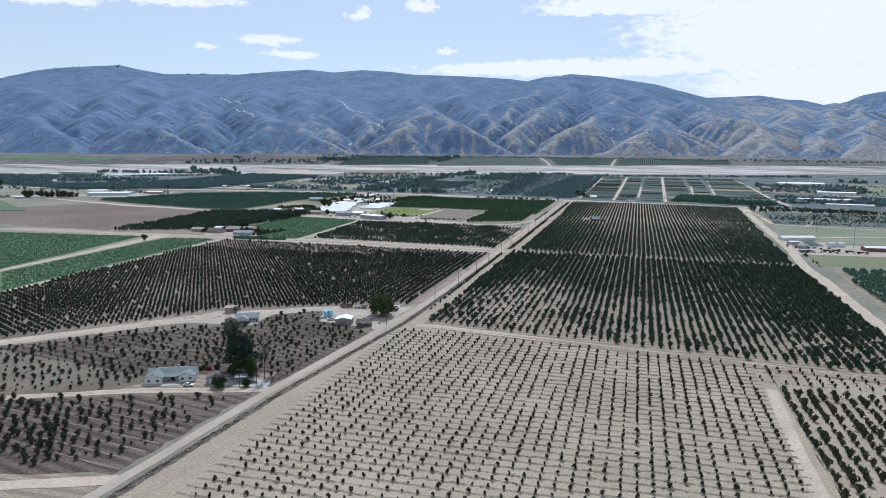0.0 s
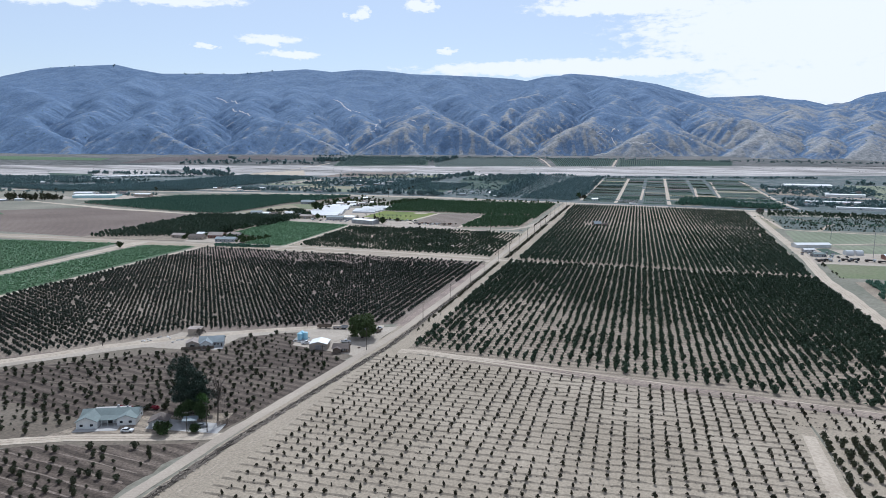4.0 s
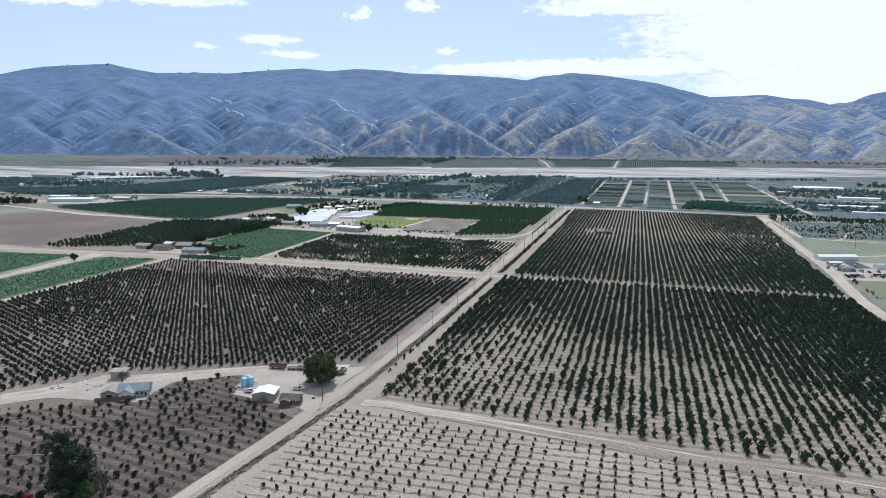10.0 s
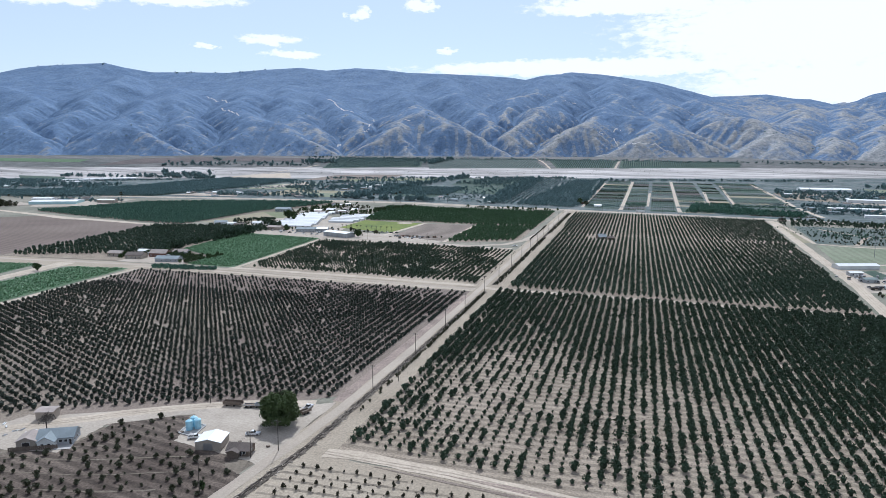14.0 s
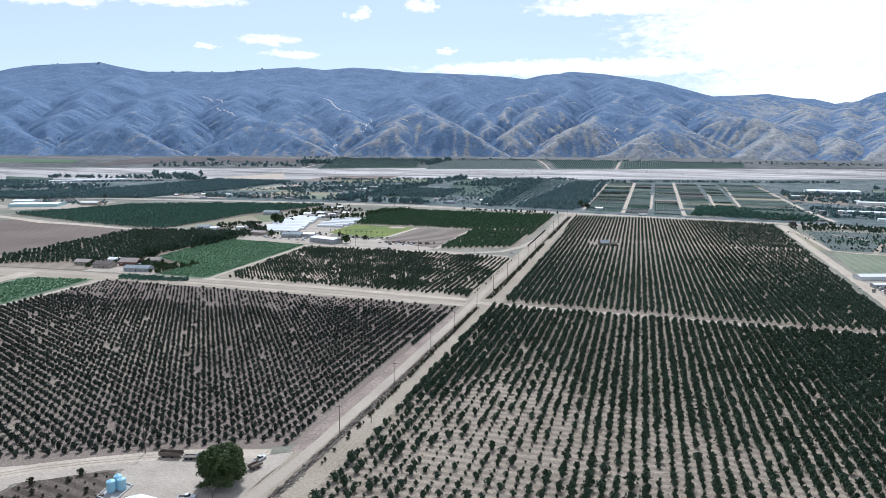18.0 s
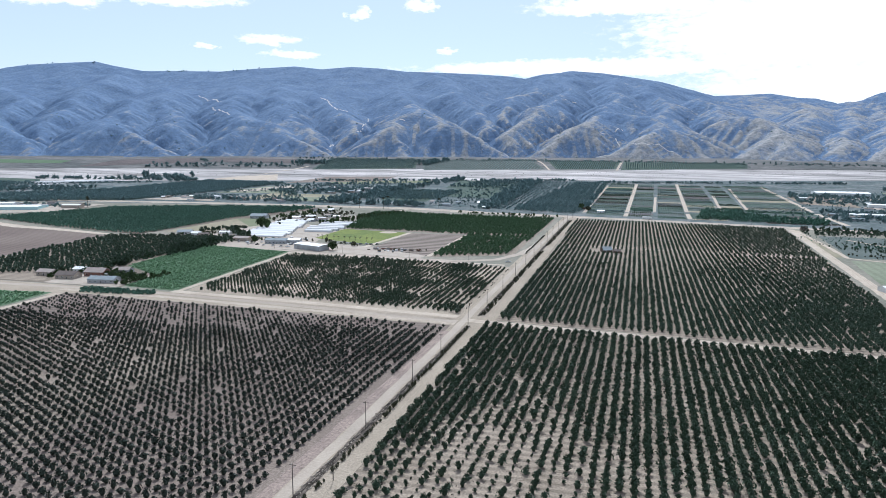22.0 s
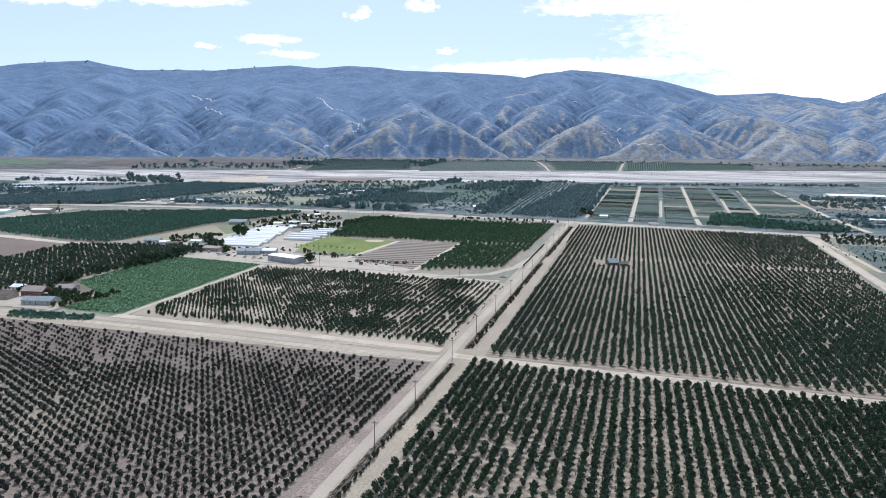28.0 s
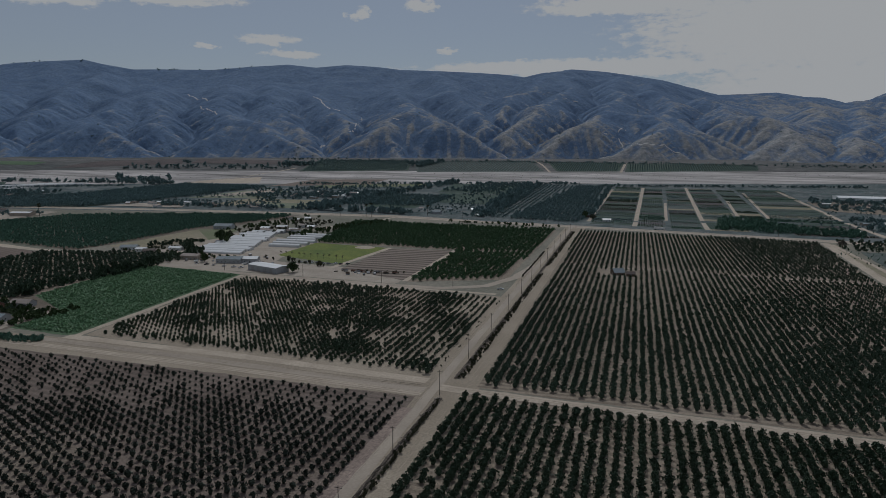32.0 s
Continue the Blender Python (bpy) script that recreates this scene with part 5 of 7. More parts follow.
patch("tank_pad", [(-149, 301.4), (-142.8, 300), (-144.2, 308.6), (-150.4, 310)], M["concrete"], 0.12, "concrete tank pad", "pad", 3, 3)
for tx, ty, tr in ((-147.2, 304.4, 1.3), (-145.4, 306.2, 1.3), (-147.6, 307.4, 1.25)):
    tank(tx, ty, tr, 3.7)
e = thing("pad_kerb", -146.6, 305, 0, "low concrete kerb round the tank pad", "kerb")
PAD = [(-2.4, -3.6), (3.8, -5.0), (2.4, 3.6), (-3.8, 5.0)]
for (ax_, ay_), (bx_, by_) in zip(PAD, PAD[1:] + PAD[:1]):
    part("kerb_wall", a_tube((ax_ * K, ay_ * K, 0.2), (bx_ * K, by_ * K, 0.2), 0.32, n=4), M["concrete"], e)


def pallet_stack(x, y, turn, n, label):
    e = thing("pallet_stack", x, y, turn, label, "pallets", "farmyard pallets")
    for k in range(n):
        part("pallet", a_box(-0.6, 0.6, -0.5, 0.5, k * 0.16, k * 0.16 + 0.13), M["wood"], e)


for k, (px, py) in enumerate(((-149.6, 302.2), (-148.2, 302.0), (-140.8, 302.6), (-127.0, 301.0), (-117.0, 300.5))):
    pallet_stack(px, py, 13 * k, 3 + k % 3, "stack of weathered wooden pallets")


def car(x, y, turn, paint, label, kind="car", length=4.5, group="parked cars"):
    """kind: car, pickup or van."""
    e = thing(kind, x, y, turn, label, kind, group)
    L, W = length / 2, 0.9
    hood = {"car": [(-L, 0.35), (L, 0.35), (L, 0.72), (L * 0.92, 0.86), (L * 0.45, 0.95), (-L * 0.8, 0.98), (-L, 0.9)],
            "pickup": [(-L, 0.42), (L, 0.42), (L, 0.9), (L * 0.94, 1.02), (L * 0.4, 1.1), (-L, 1.08)],
            "van": [(-L, 0.4), (L, 0.4), (L, 0.95), (L * 0.85, 1.15), (-L, 1.2)]}[kind]
    part("body", prism(hood, -W, W, "y"), M[paint], e)
    cab = {"car": [(L * 0.42, 0.94), (L * 0.12, 1.42), (-L * 0.5, 1.43), (-L * 0.82, 0.97)],
           "pickup": [(L * 0.4, 1.08), (L * 0.2, 1.72), (-L * 0.18, 1.73), (-L * 0.22, 1.08)],
           "van": [(L * 0.85, 1.14), (L * 0.6, 1.95), (-L * 0.98, 2.0), (-L, 1.19)]}[kind]
    part("cabin", prism(cab, -W * 0.84, W * 0.84, "y"), M["glass"], e, "dark glazed cabin")
    zt, xa, xb = cab[1][1], cab[2][0], cab[1][0]
    part("roof", a_box(xa, xb, -W * 0.82, W * 0.82, zt - 0.02, zt + 0.05), M[paint], e)
    if kind == "pickup":
        part("bed", a_box(-L * 0.95, -L * 0.26, -W * 0.86, W * 0.86, 1.085, 1.1), M["dark"], e, "dark open load bed")
    for sx in (-0.62, 0.62):
        for sy in (-1, 1):
            w = part("wheel", a_tube((sx * L, sy * (W - 0.2), 0.34), (sx * L, sy * (W + 0.02), 0.34), 0.34, n=12), M["tyre"], e)
            part("rim", a_tube((sx * L, sy * (W + 0.02), 0.34), (sx * L, sy * (W + 0.035), 0.34), 0.19, n=8), M["steel"], w)
    part("bumper", a_box(L - 0.05, L + 0.08, -W * 0.95, W * 0.95, 0.4, 0.6), M["steel"], e)


def trailer(x, y, turn, L, paint, label, sides=1.2):
    e = thing("farm_trailer", x, y, turn, label, "trailer", "farm trailers")
    part("bed", a_box(-L / 2, L / 2, -1.2, 1.2, 0.8, 0.98), M["wood"], e)
    for s in (-1, 1):
        part("side", a_box(-L / 2, L / 2, s * 1.2 - 0.04, s * 1.2 + 0.04, 0.98, 0.98 + sides), M[paint], e)
    part("end", a_box(-L / 2, -L / 2 + 0.08, -1.16, 1.16, 0.98, 0.98 + sides), M[paint], e)
    part("hitch", a_box(L / 2, L / 2 + 1.4, -0.06, 0.06, 0.7, 0.82), M["steel"], e)
    for sx in (-0.3, 0.1):
        for sy in (-1, 1):
            part("wheel", a_tube((sx * L, sy * 0.95, 0.4), (sx * L, sy * 1.18, 0.4), 0.4, n=10), M["tyre"], e)


car(-126.0, 306.8, 20, "car_white", "white pickup parked by the big tree", "pickup", 5.3)
car(-141.6, 299.6, 30, "car_white", "white pickup beside the water tanks", "pickup", 5.2)
car(-119.6, 331.5, 80, "car_white", "white pickup at the orchard edge", "pickup", 5.2)
car(-150.6, 199.6, 15, "car_white", "white car before the farmhouse", "car", 4.4)
car(-131.0, 209.0, 30, "car_grey", "grey car under trees by the house", "car", 4.5)
car(-190.5, 287.0, 60, "car_white", "white van beside the upper house", "van", 4.9)
car(-118.0, 731.8, 10, "car_white", "white pickup on the dirt turnout", "pickup", 5.4)
trailer(-145.5, 326.2, 10, 8.0, "wood", "long brown stake-sided farm trailer")
trailer(-139.2, 326.8, 15, 5.0, "steel", "flat grey farm trailer", 0.3)
trailer(-135.8, 327.6, 8, 4.0, "grey_wall", "small grey farm trailer", 0.9)
trailer(-118.4, 327.0, 70, 4.6, "wood", "brown farm trailer at the road", 0.7)


# ---------------------------------------------------------------- poles and wires
def utility_pole(x, y, turn, h=11.6, label="weathered wooden utility pole with a crossarm"):
    e = thing("utility_pole", x, y, turn, label, "utility pole", "roadside poles")
    part("pole", a_tube((0, 0, -0.1), (0, 0, h), 0.17, 0.11, n=8), M["pole"], e)
    part("crossarm", a_box(-1.25, 1.25, 0.1, 0.22, h - 0.75, h - 0.6), M["pole"], e)
    for px in (-1.15, -0.45, 1.15):
        part("insulator", a_tube((px, 0.16, h - 0.6), (px, 0.16, h - 0.38), 0.06, 0.04, n=6), M["grey_wall"], e)
    for s in (-1, 1):
        part("brace", a_tube((0, 0.14, h - 1.45), (s * 0.75, 0.16, h - 0.75), 0.025, n=4), M["steel"], e)


POLES = [(-127.0, 206.0), (-119.6, 270.6), (-112.8, 299.0), (-105.0, 354.5), (-103.3, 400.0), (-102.8, 446.0), (-102.3, 484.0), (-103.1, 537.4),
         (-103.0, 583.0), (-102.8, 630.0), (-102.6, 676.0), (-102.6, 722.0), (-103.0, 768.0), (-103.6, 815.0), (-104.0, 862.0), (-104.0, 908.0),
         (-103.8, 955.0), (-103.4, 1001.0), (-103.0, 1048.0), (-101.0, 1096.0)]
for px, py in POLES:
    utility_pole(px, py, 0)
for px, py, hh in ((-118.2, 292.8, 8.0), (-154.4, 326.1, 8.5), (-224.7, 271.4, 8.5), (-132.6, 203.9, 7.0),
                   (-99.0, 366.0, 5.5), (-200, 729.5, 9.0), (-262, 735.0, 9.0), (-330, 741.0, 9.0), (-150, 731, 9.0), (-250.0, 1152, 10), (-160, 1135, 10),
                   (-60, 1114, 10), (20, 1099, 10), (110, 1082, 10)):
    utility_pole(px, py, 90 if py > 500 else 40, hh * K)
for side in (-1.15, -0.45, 1.15):
    bm = bmesh.new()
    for (ax_, ay_), (bx_, by_) in zip(POLES, POLES[1:]):
        last = None
        for k in range(7):
            u = k / 6
            p = Vector(((ax_ + (bx_ - ax_) * u) * K + side, (ay_ + (by_ - ay_) * u) * K + 0.16, 11.26 - 4 * 0.9 * u * (1 - u)))
            if last is not None:
                tube(bm, last, p, 0.016, n=3)
            last = p
    tagged(new("power_line", bm_mesh("power_line", bm, M["dark"])), "thin dark overhead power line between poles", "power line", "overhead lines")


# ---------------------------------------------------------------- ditch, berms and stones
def ditch(name, pts):
    pts = [np.array(p, float) for p in pts]
    rng = random.Random(5)
    prof = [(-1.1, 0.06), (-0.7, 0.5), (-0.3, 0.12), (0.3, 0.12), (0.7, 0.55), (1.15, 0.06)]
    verts, faces, line = [], [], []
    for a, b in zip(pts, pts[1:]):
        n = max(2, int(np.linalg.norm(b - a) / 1.6))
        line += [a + (b - a) * i / n for i in range(n)]
    line.append(pts[-1])
    for k, p in enumerate(line):
        t = line[min(k + 1, len(line) - 1)] - line[max(0, k - 1)]
        t /= np.linalg.norm(t)
        nrm = (t[1], -t[0])
        for o, z in prof:
            oo, zz = o + rng.uniform(-0.28, 0.28), z * rng.uniform(0.75, 1.3)
            verts.append((p[0] + nrm[0] * oo, p[1] + nrm[1] * oo, zz + 0.05))
    m = len(prof)
    for k in range(len(line) - 1):
        for i in range(m - 1):
            faces.append((k * m + i, k * m + i + 1, (k + 1) * m + i + 1, (k + 1) * m + i))
    tagged(mesh_object(name, verts, faces, M["rubble"]), "rubble-lined roadside irrigation ditch", "ditch", kind="structure")
    # the ditch's shade is laid in as a dark strip
    ribbon(name.replace("ditch", "ditch_bed"), [tuple(p) for p in pts], 0.85, M["ditch_bed"], 0.24, "dark strip painted as shade along a roadside ditch", "ditch", seed=9, rag=0.9, step=2.0)
    rows = []
    for p in line:
        for _ in range(5 if p[1] < 420 else 2):
            rows.append((p[0] + rng.uniform(-1.7, 1.7), p[1] + rng.uniform(-0.8, 0.8), 0.12, rng.uniform(0.1, 0.32), rng.uniform(0.1, 0.3), rng.uniform(0, 6), rng.randrange(2)))
    return rows


STONE = []
for sd in (1, 2):
    rg = np.random.RandomState(sd)
    co = np.array([(x, y, z) for z in (0, 1) for y in (-1, 1) for x in (-1, 1)], float)
    co[4:, :2] *= 0.65
    co += rg.uniform(-0.25, 0.25, co.shape)
    STONE.append((co, np.array([(0, 1, 3, 2), (4, 6, 7, 5), (0, 4, 5, 1), (1, 5, 7, 3), (3, 7, 6, 2), (2, 6, 4, 0)])))
stones = ditch("ditch_front", [(-121.5, 60), (-119.6, 126), (-115.6, 204), (-107.6, 284), (-105.6, 305), (-105.1, 319.5)])
stones += ditch("ditch_middle", [(-105.0, 320), (-103.6, 400), (-103.2, 466), (-102.2, 534)])
stones += ditch("ditch_far", [(-101.6, 557), (-101.0, 675), (-101.6, 790), (-102.2, 900), (-102.2, 1060)])
tagged(new("ditch_stones", scatter_mesh("ditch_stones", STONE, stones, M["gravel"])), "loose pale stones and concrete rubble along a ditch", "stones", kind="stuff")

# low soil berms across the young grove, one by one on its soil
rg = random.Random(8)
yb = 97.3
while yb < 292:
    x, n, berm_co, berm_fa = -106.0, 0, [], []
    while x < 47 and yb < 291 - (x + 60) * 0.075:
        w, hgt = 0.6 * rg.uniform(0.8, 1.2), 0.36 * rg.uniform(0.6, 1.25)
        off = rg.uniform(-0.12, 0.12)
        berm_co += [(x, yb + off - w, 0.02), (x, yb + off, hgt), (x, yb + off + w, 0.02)]
        if n:
            berm_fa += [(3 * n - 3, 3 * n, 3 * n + 1, 3 * n - 2), (3 * n - 2, 3 * n + 1, 3 * n + 2, 3 * n - 1)]
        x += 2.0
        n += 1
    if n > 1:
        link("berm", fast_mesh("berm", np.array(berm_co), np.array(berm_fa), M["pale"]), bpy.data.objects["orchard_soil_young"])
    yb += 4.05

# dark tufts added as furrow shade along berms of young grove and replants
SHADE_TUFT = [crown_shape(2, 0.5, 0.07, 0.0, s, 0.55, 2, core=False) for s in (61, 62, 63)]
rg = random.Random(18)
rws = []
for x0, x1, y0, y1, top, n in ((-104, 47, 96, 292, lambda x: 290 - (x + 60) * 0.075, 3000), (-92, 20, 312, 440, lambda x: 440, 900), (47, 112, 262, 282, lambda x: 282 - (x - 45) * 0.13, 300)):
    for k in range(n):
        x = rg.uniform(x0, x1)
        y = 97.3 + 4.05 * round((rg.uniform(y0, y1) - 97.3) / 4.05) - rg.uniform(0.35, 0.75)
        if y0 < y < top(x) and noise.noise(Vector((x / 9.0, y / 30.0, 8))) > -0.15:
            rws.append((x, y, 0.05, rg.uniform(0.4, 0.9), rg.uniform(0.5, 1.0), rg.uniform(-0.2, 0.2), rg.randrange(3)))
tagged(new("furrow_shade_tufts", scatter_mesh("furrow_shade_tufts", SHADE_TUFT, rws, M["bark"])), "dark tufts standing in for shade along the orchard furrows", "weeds", kind="stuff")

# earth bank along the top of the young grove
ribbon("bank_track", [(-82, 297.4, 0.3), (-66, 295.4, 1.2), (-27, 290), (20, 283), (60, 277.5), (112, 270)], 1.5, M["brown"], 0.115, "low brown earth bank", "bank")


# ---------------------------------------------------------------- trees that stand alone
def big_tree(name, x, y, h, spread, leaf, label, n=420, seed=1, z0=None, lobes=7, limbs=6, droop=0.0, leafsize=0.11, trunk_r=0.35, core=True, bark="bark"):
    e = thing(name, x, y, seed * 37 % 360, label, "tree", "")
    z0 = h * 0.25 if z0 is None else z0
    co, fa = trunk_shape(h * 0.7, trunk_r, 0.06, seed, limbs, 0.32)
    ob = new("trunk", fast_mesh("trunk", co, fa, M[bark]))
    ob.parent = e
    co, fa = crown_shape(n, spread / 2 * 0.85, (h - z0) / 2 * 0.85, z0, seed, leafsize * 2, lobes, core, droop)
    ob = new("crown", fast_mesh("crown", co, fa, M[leaf]))
    ob.parent = e
    return e


# the pepper tree: a dome of drooping boughs down to the ground
pepper = thing("pepper_tree", -121.6, 315.6, 40, "large round leafy shade tree with drooping boughs beside the road", "tree")
link("trunk", fast_mesh("trunk", *trunk_shape(9.0, 0.6, 0.05, 3, 7, 0.3), M["bark"]), pepper)
rg = random.Random(77)
b_co, b_fa, at = [], [], 0
for k in range(58):
    u = (k + 0.5) / 58
    z = 1.3 + 9.6 * u
    reach = 7.0 * math.sqrt(max(0.02, 1 - ((z - 3.2) / 9.0) ** 2)) * rg.uniform(0.66, 1.0) * (0.45 if k % 6 == 0 else 1.0)
    a = k * 2.4 + rg.uniform(-0.4, 0.4)
    co, fa = crown_shape(230, rg.uniform(2.0, 2.9), rg.uniform(1.7, 2.6), -1.4, 700 + k, 0.15, 4, False, 0.8)
    b_co.append((co + np.array((math.cos(a) * reach, math.sin(a) * reach, z))) / K)
    b_fa.append(fa + at)
    at += len(co)
link("crown", fast_mesh("crown", np.concatenate(b_co), np.concatenate(b_fa), M["leaf_pepper"]), pepper)
# the dark evergreen: ragged boughs set round a tall trunk
pine = thing("pine_tree", -142.8, 218.6, 20, "tall dark ragged evergreen tree behind the house", "tree")
co, fa = trunk_shape(18.5, 0.55, 0.04, 5, 0)
link("trunk", fast_mesh("trunk", co / K, fa, M["bark"]), pine)
rg = random.Random(55)
b_co, b_fa, at = [], [], 0
for k in range(40):
    z = 2.2 + 16.0 * (k / 39) ** 1.1
    reach = 8.6 * (1 - (z / 23.5) ** 1.6) * rg.uniform(0.25, 1.0)
    a = k * 2.4 + rg.uniform(-0.5, 0.5)
    co, fa = crown_shape(210, rg.uniform(2.6, 4.0) * (1 - z / 42), rg.uniform(1.7, 2.8), 0.0, 500 + k, 0.13, 5, False, 0.3)
    b_co.append((co + np.array((math.cos(a) * reach + 2.2 * math.sin(z / 4.0), math.sin(a) * reach, z))) / K)
    b_fa.append(fa + at)
    at += len(co)
link("crown", fast_mesh("crown", np.concatenate(b_co), np.concatenate(b_fa), M["leaf_pine"]), pine)
big_tree("bare_tree", -129.0, 214.5, 17.0, 7.0, "leaf_grey", "tall grey half-bare conifer by the drive", 260, 8, 2.0, 12, 22, 0.5, 0.035, 0.22, False)
big_tree("shade_tree", -136.5, 216.6, 8.0, 6.0, "leaf_bright", "bright green shade tree beside the driveway", 700, 9, 2.4, 6, 5, 0.1, 0.06, 0.22)
big_tree("ornamental_tree", -134.0, 213.4, 7.0, 6.5, "leaf_tree", "dark garden tree beside the carport", 800, 13, 0.6, 6, 5, 0.1, 0.06, 0.2)
big_tree("ornamental_tree", -139.6, 212.4, 7.5, 7.0, "leaf_tree", "dark garden tree over the garage", 1100, 12, 0.6, 6, 5, 0.1, 0.06, 0.2)
big_tree("garden_shrub", -139.2, 200.8, 4.6, 6.6, "leaf_tree", "rounded green garden shrub", 200, 14, 0.1, 4, 3, 0.0, 0.11, 0.12)
big_tree("garden_shrub", -131.0, 204.8, 3.4, 4.6, "leaf_tree", "rounded green garden shrub by the drive", 180, 15, 0.1, 4, 3, 0.0, 0.11, 0.12)
big_tree("bare_tree", -190.5, 292.0, 6.5, 6.5, "leaf_grey", "grey leafless tree beside the shed", 160, 18, 1.5, 6, 9, 0.0, 0.05, 0.2, False)
for k in range(8):
    big_tree("flowering_hedge", -170.0 + k * 2.6, 211.0 + k * 1.05, 1.9, 3.4, "leaf_red" if k in (2, 3, 6) else "leaf_olive",
             "red-flowering hedge bush behind the house" if k in (2, 3, 6) else "dusty green hedge bush behind the house", 90, 30 + k, 0.0, 4, 2, 0.0, 0.14, 0.06)
big_tree("road_shrub", -120.0, 272.5, 4.2, 2.4, "leaf_tree", "dark narrow shrub at a pole foot", 110, 41, 0.1, 4, 2, 0.0, 0.14, 0.08)
big_tree("field_tree", -423.4, 511.0, 6.5, 6.5, "leaf_tree", "lone round dark tree at a field corner", 240, 43, 0.5, 5, 5, 0.0, 0.1, 0.25)
big_tree("shed_tree", -277.0, 748.0, 10.0, 9.0, "leaf_tree", "broad dark tree beside the packing shed", 300, 44, 0.6, 6, 5, 0.0, 0.1, 0.3)
big_tree("yard_tree", -366.0, 768.0, 9.0, 8.0, "leaf_tree", "dark tree in the nursery yard", 280, 45, 0.8, 6, 5, 0.0, 0.1, 0.3)
big_tree("field_tree", -420.0, 872.0, 15.0, 12.0, "leaf_tree", "tall dark tree behind the greenhouses", 340, 46, 1.0, 7, 5, 0.0, 0.09, 0.4)
big_tree("field_tree", -410.0, 866.0, 13.0, 10.0, "leaf_tree", "tall dark tree behind the greenhouses", 300, 47, 1.0, 7, 5, 0.0, 0.09, 0.4)
big_tree("road_tree", -98.0, 1200.0, 11.0, 10.0, "leaf_tree", "dark tree at the highway crossing", 220, 48, 1.0, 6, 5, 0.0, 0.1, 0.3)
big_tree("road_tree", -88.0, 1190.0, 8.0, 9.0, "leaf_olive", "dusty tree at the highway crossing", 200, 49, 0.6, 6, 5, 0.0, 0.1, 0.3)
big_tree("bare_tree", 152.0, 1010.0, 9.0, 12.0, "leaf_grey", "grey leafless tree at the orchard corner", 240, 50, 1.0, 7, 12, 0.0, 0.05, 0.3, False)


def palm(x, y, h, seed):
    e = thing("palm_tree", x, y, seed * 50, "tall thin palm tree with a shaggy head", "palm", "palms")
    ob = new("trunk", fast_mesh("trunk", *trunk_shape(h, 0.25, 0.02, seed), M["bark"]))
    ob.parent = e
    co, fa = crown_shape(46, 1.8, 1.5, h - 1.5, seed, 0.5, 2, False, 0.8)
    ob = new("crown", fast_mesh("crown", co, fa, M["leaf_olive"]))
    ob.parent = e


for k, (px, py) in enumerate(((-779, 1006), (-784, 1010), (-880, 900), (-409, 1124), (-372, 1123), (-366, 1126), (-300, 1160))):
    palm(px, py, 13 + k % 3 * 2, k + 1)

# shrubs between ditch and track, and by the far ditch
rows = lattice(-101.4, -101.3, 3.0, 330, 531, 2.15, lambda x, y: y > 372 or y % 9 < 5, lambda x, y, i, j, g: g.choice((0.5, 0.7, 0.85, 0.62)) * (0.8 if y < 420 else 1.0), 401, 0.35, 0.12)
orchard("ditch_shrubs", rows, MEDIUM, T_MED, "leaf_olive", "small dusty tree between ditch and track", "shrub", "ditch trees", kind="shrub", single=lambda x, y: True)
rows = lattice(-100.2, -97.9, 1.4, 558, 1050, 2.6, lambda x, y: not 790 < y < 830, lambda x, y, i, j, g: g.choice((0.55, 0.75, 0.9, 1.0, 0.4)), 402, 0.6, 0.15)
orchard("ditch_brush", rows, FARSH, None, "leaf_olive", "dense dusty brush tree row along the ditch", "brush", "")
rows = lattice(-352, -304, 2.2, 541, 556, 2.2, lambda x, y: between([(-356, 541), (-306, 548), (-304, 555), (-352, 552)])(x, y), lambda x, y, i, j, g: g.uniform(0.7, 1.1), 403, 0.8, 0.1)
orchard("weed_hedge", rows, FARSH, None, "leaf_green", "overgrown green hedge tree strip beside the road", "brush", "")
rows = lattice(-111.6, -111.5, 2.4, 780, 900, 1.5, lambda x, y: True, lambda x, y, i, j, g: g.uniform(0.45, 0.85), 404, 0.4, 0.15)
orchard("verge_brush", rows, FARSH, None, "leaf_olive", "dry brush tree clumps on a road verge", "brush", "")


# ---------------------------------------------------------------- middle distance buildings
e = thing("packing_shed", -297.5, 748.5, -19, "long lavender-grey packing shed with a pale metal roof", "shed")
wing(e, -18.5, 18.5, -7.5, 7.5, 5.0, 1.0, "x", "grey_wall", "roof_white", 0.4)
for k in range(4):
    part("bay_door", a_box(-14 + k * 8, -10.4 + k * 8, -7.58, -7.49, 0.05, 3.6), M["steel"], e, "grey roll-up bay door")


